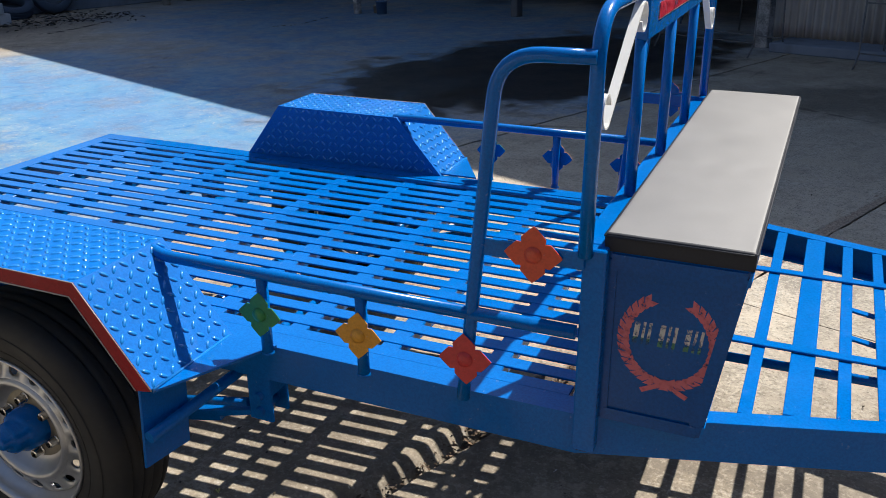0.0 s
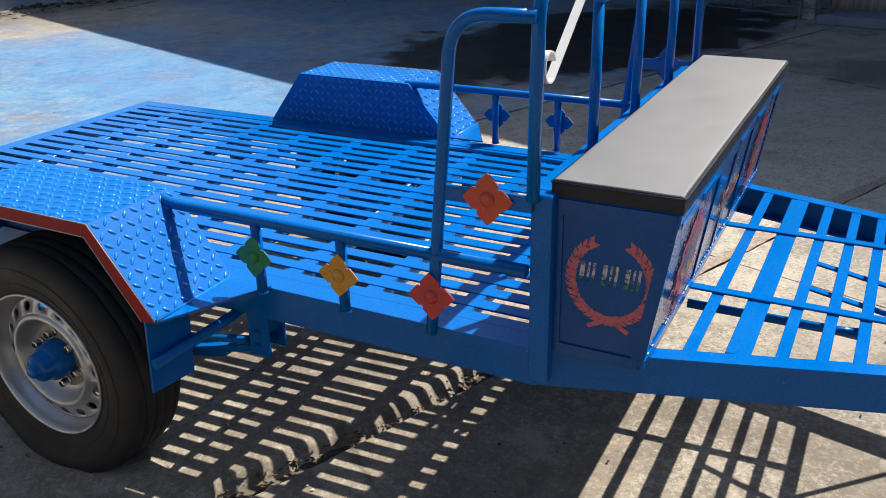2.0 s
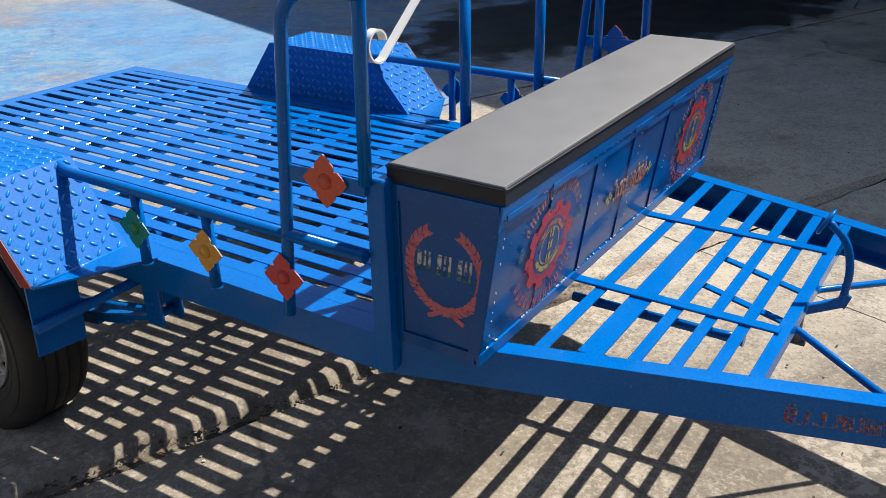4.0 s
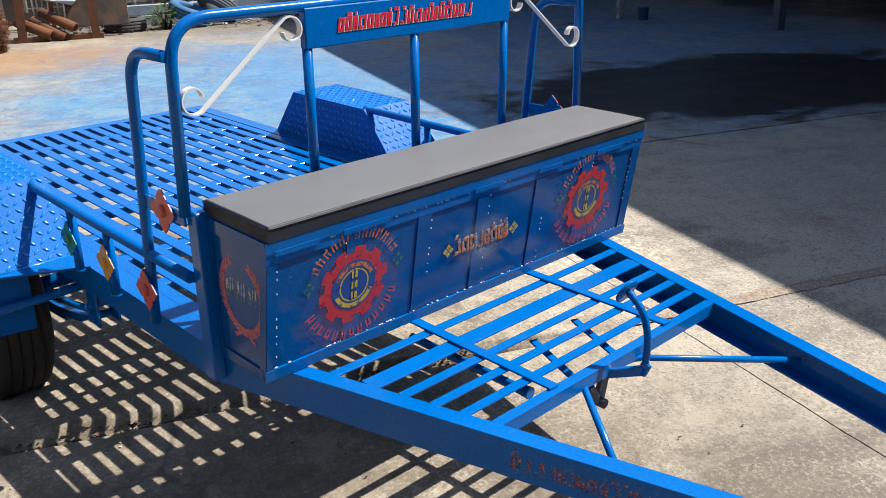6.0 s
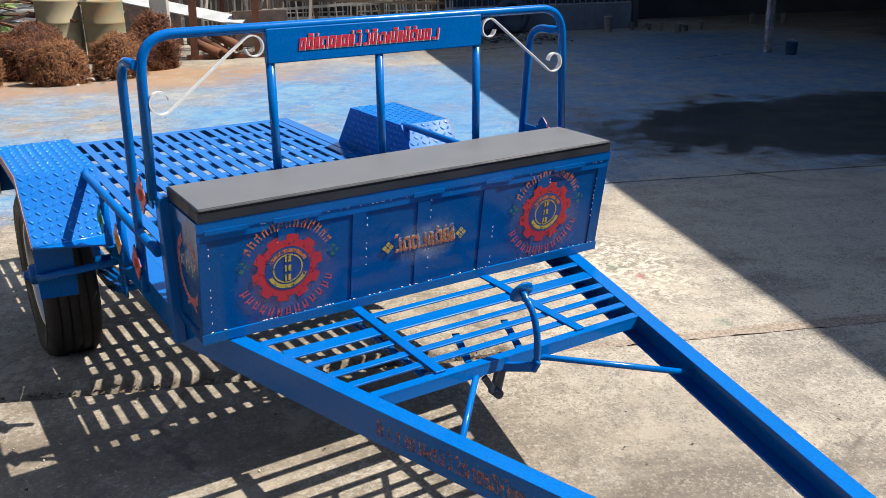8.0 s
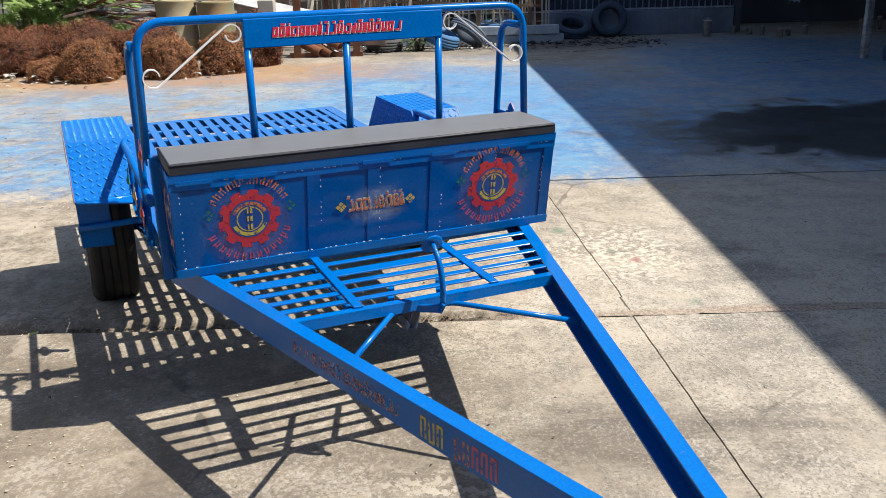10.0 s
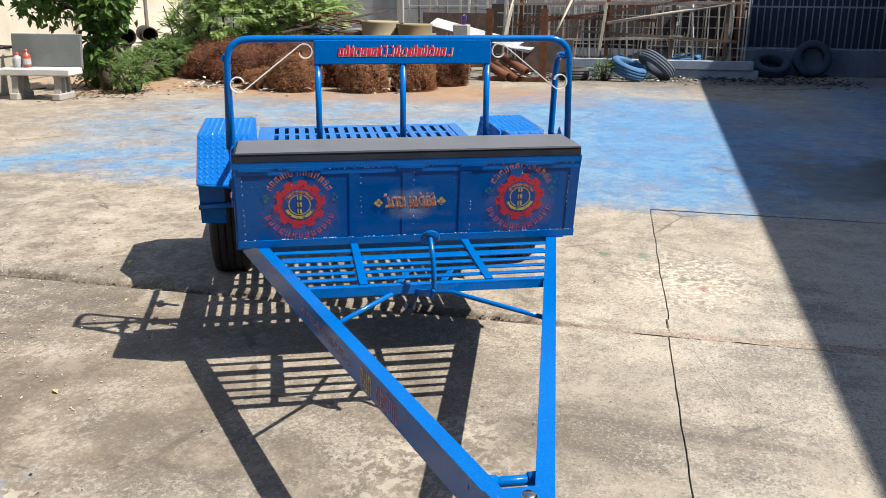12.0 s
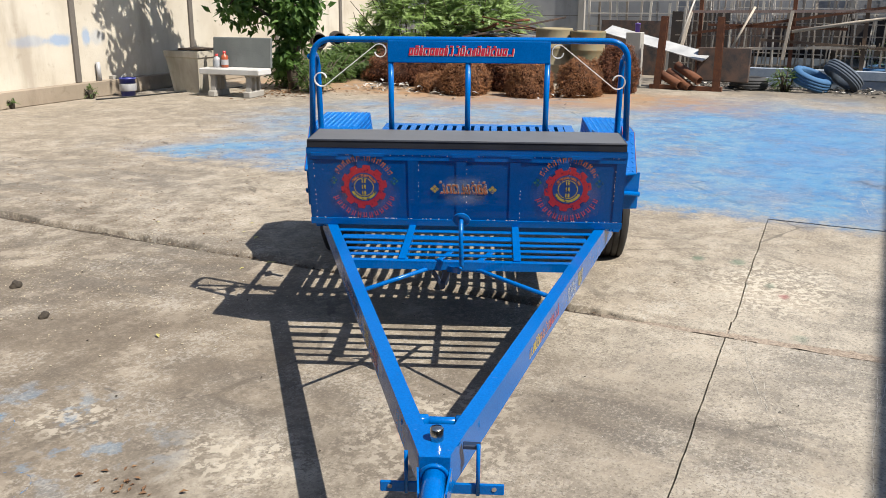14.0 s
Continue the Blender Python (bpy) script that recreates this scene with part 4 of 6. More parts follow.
# painted emblems
def disc_points(y, z, r0, k, teeth=0, depth=0.0):
    pts = []
    for i in range(k):
        a = 2 * math.pi * i / k
        r = r0
        if teeth:
            ph = (i * teeth / k) % 1.0
            r = r0 if ph < 0.55 else r0 - depth
        pts.append((y + r * math.cos(a), z + r * math.sin(a)))
    return pts


def emblem(y, z):
    e = new("gear_emblem")
    e.parent = seat_box
    tagged(e, "sprayed red gear emblem with a yellow ring")
    for name, pts, lift, mat in (("gear", disc_points(y, z, 0.105, 120, 10, 0.015), 0.0040, "spray_red"), ("ring_gap", disc_points(y, z, 0.068, 48), 0.0046, "spray_blue")):
        bm = bmesh.new()
        bm.faces.new([bm.verts.new(on_front(a, b, lift)) for a, b in pts])
        part(name, tidy(bm), M[mat], e)
    for r0, r1, a0, a1, mat in ((0.050, 0.062, 22, 158, "spray_orange"), (0.050, 0.062, 202, 338, "spray_yellow"), (0.041, 0.045, 0, 360, "spray_yellow")):
        bm = bmesh.new()
        for k in range(32):
            u, v = radians(a0 + (a1 - a0) * k / 32), radians(a0 + (a1 - a0) * (k + 1) / 32)
            bm.faces.new([bm.verts.new(on_front(y + q * math.cos(g), z + q * math.sin(g), 0.0052)) for q, g in ((r0, u), (r1, u), (r1, v), (r0, v))])
        part("ring_arc", tidy(bm), M[mat], e)
    for k in range(3):
        bm = bmesh.new()
        c = z + 0.030 - 0.029 * k
        for p0, p1 in ((-0.009, -0.004), (0.001, 0.009)):
            front_patch(bm, y + p0, y + p1, c - 0.009, c + 0.009, 0.0056, 0.0006)
        part("monogram_mark", tidy(bm), M["spray_yellow"], e, "yellow monogram mark")
    for name, r0, a0, a1, count, mat in (("upper_lettering", 0.137, 148, 30, 13, "spray_orange"), ("lower_lettering", 0.136, 203, 337, 13, "spray_pink")):
        bm = bmesh.new()
        g = random.Random(count + int(a0))
        for i in range(count):
            a = radians(a0 + (a1 - a0) * i / (count - 1))
            out, side = Vector((math.cos(a), math.sin(a))), Vector((-math.sin(a), math.cos(a)))
            for da, hh in ((-0.0052, g.uniform(0.022, 0.031)), (0.0052, g.uniform(0.016, 0.029))):
                c0 = Vector((y, z)) + out * (r0 - 0.011) + side * da
                quad = [c0 - side * 0.0022, c0 + side * 0.0022, c0 + side * 0.0022 + out * hh, c0 - side * 0.0022 + out * hh]
                bm.faces.new([bm.verts.new(on_front(q.x, q.y, 0.0045)) for q in quad])
            c0 = Vector((y, z)) + out * (r0 + 0.007)
            quad = [c0 - side * 0.008, c0 + side * 0.008, c0 + side * 0.008 + out * 0.004, c0 - side * 0.008 + out * 0.004]
            bm.faces.new([bm.verts.new(on_front(q.x, q.y, 0.0047)) for q in quad])
        part(name, tidy(bm), M[mat], e)
    for dy in (-0.135, 0.138):
        bm = bmesh.new()
        for c in ((0, 0.012), (0.012, 0), (0, -0.012), (-0.012, 0)):
            bm.faces.new([bm.verts.new(on_front(y + dy + c[0] + q[0], z + 0.03 + c[1] + q[1], 0.0045)) for q in ((0.008, 0), (0, 0.008), (-0.008, 0), (0, -0.008))])
        part("diamond", tidy(bm), M["spray_green"], e)


for y, z, w, h, mat in ((-0.459, 0.72, 0.17, 0.14, "mist_pink"), (0.459, 0.72, 0.17, 0.14, "mist_pink"), (-0.005, 0.745, 0.15, 0.09, "mist_white")):
    bm = bmesh.new()
    bm.faces.new([bm.verts.new(on_front(y + a * w, z + b * h, 0.0037)) for a, b in ((-1, -1), (1, -1), (1, 1), (-1, 1))])
    part("overspray", tidy(bm), M[mat], seat_box, "thin mist of sprayed paint")
emblem(-0.459, 0.756)
emblem(0.459, 0.760)
model = new("model_lettering")
model.parent = seat_box
tagged(model, "sprayed orange and white lettering drawn as bars")
for dy, dz, lift, mat in ((0.003, 0.004, 0.0042, "spray_white"), (0.0, 0.0, 0.0050, "spray_orange")):
    lean = slanted(lambda b, c, q: front_patch(b, -0.012 + c[0] + dy - q[0] / 2, -0.012 + c[0] + dy + q[0] / 2, 0.752 + c[1] + dz - q[1] / 2, 0.752 + c[1] + dz + q[1] / 2, lift, 0.0005), -0.2)
    bm = strokes(bmesh.new(), lean, 0.220, 0.044, 8, 11, 0.4)
    part("lettering", tidy(bm), M[mat], model)
for dy in (-0.138, 0.123):
    bm = bmesh.new()
    for c in ((0, 0.011), (0.011, 0), (0, -0.011), (-0.011, 0)):
        bm.faces.new([bm.verts.new(on_front(dy + c[0] + q[0], 0.752 + c[1] + q[1], 0.0045)) for q in ((0.009, 0), (0, 0.009), (-0.009, 0), (0, -0.009))])
    part("diamond", tidy(bm), M["spray_yellow"], model)

# laurel wreath on the box ends
for s in (-1, 1):
    w = new("wreath_emblem")
    w.parent = seat_box
    tagged(w, "sprayed pink laurel wreath round pale bars")
    cx, cz, yy = -0.136, 0.768, s * (HALF - 0.0036)
    for side in (-1, 1):
        bm = bmesh.new()
        for k in range(17):
            a = radians(-98 + 152 * k / 16)
            px, pz = cx + side * 0.086 * math.cos(a), cz + 0.092 * math.sin(a)
            tx, tz = -side * math.sin(a) * 0.086, 0.092 * math.cos(a)
            L = math.hypot(tx, tz)
            tx, tz = tx / L, tz / L
            for off in (-0.45, 0.45):
                dx, dz = tx * math.cos(off) - tz * math.sin(off), tx * math.sin(off) + tz * math.cos(off)
                ln, wd = 0.0265, 0.0064
                q = [(px, pz), (px + dx * ln * 0.5 - dz * wd, pz + dz * ln * 0.5 + dx * wd), (px + dx * ln, pz + dz * ln), (px + dx * ln * 0.5 + dz * wd, pz + dz * ln * 0.5 - dx * wd)]
                lift = s * 0.00010 * ((2 * k + (off > 0)) % 6)
                bm.faces.new([bm.verts.new((u, yy + lift, v)) for u, v in q])
        a = [(cx - side * 0.020, cz - 0.086), (cx + side * 0.042, cz - 0.118), (cx + side * 0.048, cz - 0.109), (cx - side * 0.020, cz - 0.076)]
        bm.faces.new([bm.verts.new((u, yy + s * (0.0010 + 0.0002 * side), v)) for u, v in a])
        tagged(part("laurel", tidy(bm), M["spray_rose"], w), "sprayed laurel leaves", kind="stuff")
    for k in (-1, 0, 1):
        c0 = cx - 0.003 + k * 0.049
        for mat, lo, hi, lift in (("spray_white", -0.004, 0.030, 0.0), ("spray_green", -0.018, -0.004, 0.0003)):
            bm = bmesh.new()
            for u0, u1, v0, v1 in ((-0.016, -0.006, -0.018, 0.030), (0.000, 0.005, -0.018, 0.030), (0.011, 0.017, -0.018, 0.030)):
                v0, v1 = max(v0, lo), min(v1, hi)
                if v1 > v0:
                    bm.faces.new([bm.verts.new((c0 + u + 0.1 * v, yy + s * lift, cz + 0.006 + v)) for u, v in ((u0, v0), (u1, v0), (u1, v1), (u0, v1))])
            part("monogram_mark", tidy(bm), M[mat], w)

# lettering on the outer webs of the drawbar
for s in (-1, 1):
    a0, b0 = Vector((-0.302, s * 0.7105, TOP)), Vector((1.945, s * 0.038, TOP))
    d = (b0 - a0).normalized()
    nrm = Vector((d.y * -s, d.x * s, 0))
    if nrm.y * s < 0:
        nrm = -nrm

    def on_web(bm, t, z, w, h, lift=0.0008):
        c = a0 + d * t
        bm.faces.new([bm.verts.new(c + nrm * lift + d * u + Vector((0, 0, v - 0.052))) for u, v in ((-w / 2, z - h / 2), (w / 2, z - h / 2), (w / 2, z + h / 2), (-w / 2, z + h / 2))])

    web = new("drawbar_lettering")
    web.parent = trailer
    tagged(web, "sprayed lettering drawn as bars")
    name_at, name_width, code_at = (1.09, 0.50, 1.44) if s < 0 else (1.38, 0.42, 0.76)
    tones = ("web_red", "web_red", "web_orange") if s < 0 else ("spray_pink", "spray_orange", "spray_yellow")
    for k, mat in enumerate(tones):
        bm = bmesh.new()
        off = name_at + 0.0025 + (k - 1) * name_width / 3
        strokes(bm, lambda b, c, q: on_web(b, off + c[0], c[1] + 0.003, q[0] * 1.25, q[1] * 1.04, 0.0005), name_width / 3, 0.034, 7, 8 + k)
        part("lettering_edge", tidy(bm), M["spray_edge"], web)
        bm = bmesh.new()
        off = name_at + (k - 1) * name_width / 3
        strokes(bm, lambda b, c, q: on_web(b, off + c[0], c[1], q[0], q[1]), name_width / 3, 0.034, 7, 8 + k)
        part("web_lettering", tidy(bm), M[mat], web)
    r = random.Random(4)
    for i in range(9):
        if i == 3:
            continue
        bm = bmesh.new()
        for dx in (-0.008, 0.008):
            on_web(bm, code_at + i * 0.031 + dx, -0.002, 0.007, 0.058)
        on_web(bm, code_at + i * 0.031, r.choice((0.026, -0.030)), 0.02, 0.008, 0.0010)
        part("code_mark", tidy(bm), M["spray_yellow" if i < 3 else "spray_white" if s > 0 else "spray_orange" if i < 6 else "spray_pink"], web)

# cushion: a dark padded body and a pale top panel
def cushion_form(bm, x0, x1, y0, y1, z0, z1, r, crown, nx=24, ny=70):
    rows = []
    for i in range(nx + 1):
        row = []
        for j in range(ny + 1):
            u, v = math.sin(math.pi * (i / nx - 0.5)), math.sin(math.pi * (j / ny - 0.5))
            x, y = (x0 + x1) / 2 + u * (x1 - x0) / 2, (y0 + y1) / 2 + v * (y1 - y0) / 2
            dx, dy = min(x - x0, x1 - x), min(y - y0, y1 - y)
            fall = sum(r * (1 - math.sqrt(max(0, 1 - (1 - min(q / r, 1)) ** 2))) for q in (dx, dy))
            z = z1 + crown * (1 - u * u) * (1 - v ** 6) - fall + 0.0016 * noise.noise(Vector((x * 6, y * 5, 1.3))) + 0.0007 * noise.noise(Vector((x * 19, y * 14, 4.1)))
            row.append(bm.verts.new((x, y, z)))
        rows.append(row)
    for a, b in zip(rows, rows[1:]):
        for j in range(ny):
            f = bm.faces.new((a[j], b[j], b[j + 1], a[j + 1]))
            f.smooth = True
            # outer rim of the top coloured dark to subdue the sun's edge highlight
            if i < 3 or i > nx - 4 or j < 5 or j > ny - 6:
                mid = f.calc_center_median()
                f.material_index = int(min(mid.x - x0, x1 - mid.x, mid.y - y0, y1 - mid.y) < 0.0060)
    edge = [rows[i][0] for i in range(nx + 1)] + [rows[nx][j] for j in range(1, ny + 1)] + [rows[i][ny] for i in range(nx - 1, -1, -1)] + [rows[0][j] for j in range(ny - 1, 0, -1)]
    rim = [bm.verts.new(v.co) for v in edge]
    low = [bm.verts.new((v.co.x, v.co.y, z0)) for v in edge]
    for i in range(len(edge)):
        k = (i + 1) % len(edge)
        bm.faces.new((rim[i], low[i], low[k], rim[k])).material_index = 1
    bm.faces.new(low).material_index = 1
    return bm


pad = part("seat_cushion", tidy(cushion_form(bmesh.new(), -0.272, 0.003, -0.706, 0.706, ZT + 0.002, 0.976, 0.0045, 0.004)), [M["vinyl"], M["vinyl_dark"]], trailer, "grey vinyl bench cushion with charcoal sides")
ring = [(-0.2725, -0.7065), (0.0035, -0.7065), (0.0035, 0.7065), (-0.2725, 0.7065)]
bm = bmesh.new()
loop = rounded([(x, y, 0.9705) for x, y in ring] + [(ring[0][0], ring[0][1], 0.9705)], 0.012, 4)
tube(bm, loop, 0.0022, 6)
part("piping", bm, M["vinyl_dark"], pad, "dark stitched piping")


# ---- the yard: ground ----
from mathutils.geometry import delaunay_2d_cdt


def uneven(p, q, step, amp, seed):
    """Points from p to q with small sideways steps; the ends stay."""
    r = random.Random(seed)
    p, q = Vector(p), Vector(q)
    k = max(2, int((q - p).length / step))
    side = Vector((-(q - p).y, (q - p).x)).normalized()
    walk_off, out = 0.0, [p]
    for i in range(1, k):
        walk_off = 0.8 * walk_off + r.uniform(-amp, amp)
        out.append(p.lerp(q, i / k) + side * walk_off)
    return out + [q]


FAR = 42.0
J1, J2 = -3.31, -0.72


def joint_y(x):
    return 1.115 + 0.045 * max(min(x, 3.0), J1)


bed = bmesh.new()
bmesh.ops.create_grid(bed, x_segments=2, y_segments=2, size=600)
ground = thing("ground", bed, M["far_ground"], YARD @ pose(0, 0, -0.05), "bare earth under and around the concrete yard", "ground", kind="structure")


def slab(points, label):
    bm = bmesh.new()
    loop = list(range(len(points)))
    flat, _, faces, *_ = delaunay_2d_cdt(points, [], [loop], 1, 1e-6)
    hi = [bm.verts.new((p.x, p.y, 0.05)) for p in flat]
    for f in faces:
        bm.faces.new([hi[k] for k in f])
    edge = [bm.verts.new((p.x, p.y, 0.05)) for p in points]
    lo = [bm.verts.new((p.x, p.y, 0.004)) for p in points]
    for k in loop:
        q = (k + 1) % len(loop)
        bm.faces.new((edge[k], lo[k], lo[q], edge[q]))
    return part("slab", bm, M["concrete"], ground, label)


g, gx, lip, rim = 0.0032, 0.0150, 0.042, 0.200
V2 = lambda x, y: Vector((x, y))


def moved(points, dx, dy):
    return [p + Vector((dx, dy)) for p in points]


# shared lines: the long joint on both sides of the broken one, and the cross joint
west = uneven(V2(J1, joint_y(J1)), V2(J2 - rim, joint_y(J2)), 0.05, 0.0022, 2)
east = uneven(V2(J2 + lip, joint_y(J2)), V2(3, joint_y(3)), 0.05, 0.0022, 9)
cross = uneven(V2(J1, joint_y(J1)), V2(J1, 9), 0.06, 0.006, 3)
front_s = uneven(V2(J2 + lip, -9), V2(J2 + lip, joint_y(J2) - g), 0.04, 0.004, 8)
front_n = uneven(V2(J2 + lip, joint_y(J2) + g), V2(J2 + lip, 9), 0.04, 0.004, 10)
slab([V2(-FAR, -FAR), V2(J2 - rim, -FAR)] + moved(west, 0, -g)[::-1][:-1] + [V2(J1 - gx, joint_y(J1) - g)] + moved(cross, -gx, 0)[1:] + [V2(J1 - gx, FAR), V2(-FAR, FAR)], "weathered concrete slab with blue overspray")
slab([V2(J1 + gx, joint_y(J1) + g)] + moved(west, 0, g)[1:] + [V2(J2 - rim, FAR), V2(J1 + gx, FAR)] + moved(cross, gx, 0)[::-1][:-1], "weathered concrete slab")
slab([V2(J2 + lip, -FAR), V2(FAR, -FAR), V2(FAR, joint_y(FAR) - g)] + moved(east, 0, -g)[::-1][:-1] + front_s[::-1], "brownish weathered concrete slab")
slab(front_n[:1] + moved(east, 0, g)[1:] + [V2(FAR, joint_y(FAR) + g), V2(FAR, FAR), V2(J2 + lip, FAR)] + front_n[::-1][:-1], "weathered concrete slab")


# the broken joint: one slab's edge has crumbled into a trough that holds dirt
def trough_depth(x, y):
    wide = max(0.0, min(1.0, (0.75 - y) / 0.9))
    edge = J2 - 0.028 - 0.075 * wide - 0.035 * noise.noise(Vector((0.3, y * 2.3, 4.0))) - 0.016 * noise.noise(Vector((1.3, y * 11.0, 2.0)))
    slope = max(0.0, min(1.0, 0.45 + 1.6 * noise.noise(Vector((2.7, y * 1.9, 1.0)))))
    u = max(0.0, min(1.0, (x - edge) / (0.008 + 0.100 * wide * slope)))
    gap = 0.09 if x > J2 + 0.018 else 0.0
    if abs(y - joint_y(x)) < 0.0042:
        gap += 0.035
    return gap + (0.040 + 0.026 * wide) * u * u * (3 - 2 * u) + 0.009 * u * noise.noise(Vector((x * 26, y * 15, 0)))


def strip(name, xs, ys, height, material, label):
    bm = bmesh.new()
    rows = [[bm.verts.new((x, y, height(x, y))) for x in xs] for y in ys]
    for a, b in zip(rows, rows[1:]):
        for i in range(len(xs) - 1):
            bm.faces.new((a[i], a[i + 1], b[i + 1], b[i])).smooth = True
    return part(name, bm, material, ground, label)


xs = [J2 - rim + (rim + lip + 0.02) * i / 32 for i in range(33)]
JY = joint_y(J2)
ys = sorted([-FAR, -20.0] + [y for y in [-9 + 0.022 * k for k in range(819)] if abs(y - JY) > 0.03] + [JY + 0.002 * k for k in range(-14, 15)] + [9.5, 20.0, FAR])
strip("crumbled_edge", xs, ys, lambda x, y: 0.05 - trough_depth(x, y), M["concrete"], "crumbled concrete edge along the joint")
strip("joint_dirt", [J2 - 0.09 + 0.118 * i / 10 for i in range(11)], ys, lambda x, y: 0.05 - 0.048 + 0.044 * max(0, min(1, (y - 0.1) / 0.7)) + 0.012 * max(0, min(1, (-2.2 - y) / 0.8)) + 0.008 * noise.noise(Vector((x * 9, y * 4, 7.0))) + 0.006 * noise.noise(Vector((x * 40, y * 30, 3.0))), M["joint_dirt"], "brown dirt and grit lying in the joint")

# ---- yard materials ----
def wall_finish(name, c1, c2, dirt, smudge=False):
    n = Nodes(name, 0.9)
    a, b, d = n.noise(0.9, 5), n.noise(5, 6, 0.65), n.noise(1.6, 5, 0.6, stretch=(1.0, 1.0, 0.25))
    c = n.mix(n.ramp(a, 0.35, 0.65), c1, c2)
    c = n.mix(n.ramp(d, 0.50, 0.72, 0, 0.6), c, dirt)
    c = n.mix(n.ramp(b, 0.58, 0.75, 0, 0.45), c, dirt)
    if smudge:
        for cx, cz, rx, rz, k in ((0.92, 0.93, 0.34, 0.09, 0.28), (0.29, 0.93, 0.25, 0.10, 0.55), (-0.27, 0.95, 0.09, 0.16, 0.5), (-0.5, 0.95, 0.2, 0.12, 0.2)):
            m = n.t.nodes.new("ShaderNodeMapping")
            m.inputs["Location"].default_value = (-cx / rx, 0, -cz / rz)
            m.inputs["Scale"].default_value = (1 / rx, 0, 1 / rz)
            n.t.links.new(n.co.outputs["Object"], m.inputs["Vector"])
            l = n.t.nodes.new("ShaderNodeVectorMath")
            l.operation = "LENGTH"
            n.t.links.new(m.outputs["Vector"], l.inputs[0])
            away = n.math("ADD", l.outputs["Value"], n.math("MULTIPLY", n.math("SUBTRACT", b, 0.5), 1.4))
            c = n.mix(n.ramp(away, 1.3, 0.5, 0.0, k), c, (0.12, 0.33, 0.66))
    n.color(c)
    n.bump(n.math("ADD", b, n.noise(40, 3)), 0.4, 0.006)
    return n.m


M["kerb_grey"] = wall_finish("blue_grey_kerb", (0.13, 0.17, 0.24), (0.22, 0.27, 0.36), (0.09, 0.10, 0.12))
M["blue_sheet"] = plain("dull_blue_sheet", (0.025, 0.048, 0.095), (0.055, 0.085, 0.15), 1.5, 0.8)
M["dim_rubber"] = plain("bluish_rubber", (0.022, 0.045, 0.085), (0.05, 0.08, 0.13), 6, 0.8, bump=0.3)
M["grey_rubber"] = plain("blue_dusted_rubber", (0.05, 0.07, 0.10), (0.11, 0.14, 0.18), 6, 0.85, bump=0.3)
M["beam_blue"] = plain("pale_blue_steel", (0.26, 0.33, 0.42), (0.42, 0.48, 0.56), 5, 0.6, bump=0.1)
M["wall"] = wall_finish("cream_render", (0.60, 0.535, 0.43), (0.70, 0.645, 0.54), (0.36, 0.30, 0.23), True)
M["wall_grey"] = wall_finish("grey_block_wall", (0.34, 0.35, 0.36), (0.45, 0.455, 0.46), (0.20, 0.20, 0.19))
M["plinth"] = wall_finish("stained_plinth", (0.30, 0.245, 0.18), (0.40, 0.33, 0.25), (0.16, 0.12, 0.085))
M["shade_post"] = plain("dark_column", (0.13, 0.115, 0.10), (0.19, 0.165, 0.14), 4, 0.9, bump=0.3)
M["cast"] = wall_finish("cast_concrete", (0.34, 0.32, 0.285), (0.46, 0.44, 0.40), (0.20, 0.18, 0.15))
M["cast_old"] = wall_finish("mossy_concrete", (0.42, 0.38, 0.31), (0.62, 0.57, 0.46), (0.20, 0.18, 0.12))
M["bench_top"] = wall_finish("pale_terrazzo", (0.54, 0.53, 0.51), (0.64, 0.63, 0.61), (0.42, 0.41, 0.38))
M["bench_back"] = wall_finish("dark_terrazzo", (0.135, 0.15, 0.145), (0.20, 0.215, 0.205), (0.09, 0.09, 0.085))
M["swarf"] = varied("rusty_turnings", (0.070, 0.022, 0.009), (0.29, 0.098, 0.032), 0.75, 18)
M["swarf_pale"] = varied("pale_turnings", (0.075, 0.030, 0.012), (0.46, 0.195, 0.068), 0.7, 18)
M["swarf_core"] = plain("rust_core", (0.022, 0.008, 0.004), (0.055, 0.019, 0.008), 9, 0.95, bump=0.6, distance=0.03)
M["rust"] = plain("rusted_steel", (0.10, 0.036, 0.016), (0.22, 0.085, 0.04), 7, 0.85, bump=0.4)
M["rust_plate"] = plain("scabby_plate", (0.035, 0.036, 0.038), (0.17, 0.105, 0.075), 6, 0.8, bump=0.5)
M["drum"] = plain("faded_drum", (0.30, 0.27, 0.17), (0.40, 0.32, 0.19), 4, 0.7, bump=0.2)
M["drum_rust"] = plain("drum_green_rust", (0.18, 0.21, 0.13), (0.34, 0.21, 0.10), 3, 0.75, bump=0.2)
M["dark_timber"] = plain("dark_timber", (0.022, 0.018, 0.016), (0.06, 0.045, 0.036), 5, 0.85, bump=0.4)
M["sheet"] = plain("weathered_white_sheet", (0.42, 0.43, 0.43), (0.60, 0.60, 0.59), 5, 0.6)
M["pale_steel"] = plain("pale_steel", (0.34, 0.36, 0.38), (0.46, 0.48, 0.50), 8, 0.6)
M["rack_steel"] = plain("dull_rack_steel", (0.09, 0.10, 0.12), (0.17, 0.18, 0.20), 8, 0.6)
M["wood"] = plain("weathered_wood", (0.13, 0.085, 0.055), (0.26, 0.18, 0.12), 5, 0.85, bump=0.4, stretch=(1, 1, 0.2))
M["rod"] = varied("mixed_rods", (0.20, 0.15, 0.11), (0.82, 0.77, 0.68), 0.75, 20)
M["faded_red"] = plain("faded_red_rail", (0.32, 0.22, 0.18), (0.45, 0.34, 0.29), 8, 0.8)
M["cane"] = plain("pale_cane", (0.50, 0.42, 0.33), (0.66, 0.58, 0.47), 8, 0.8, stretch=(1, 1, 0.2))
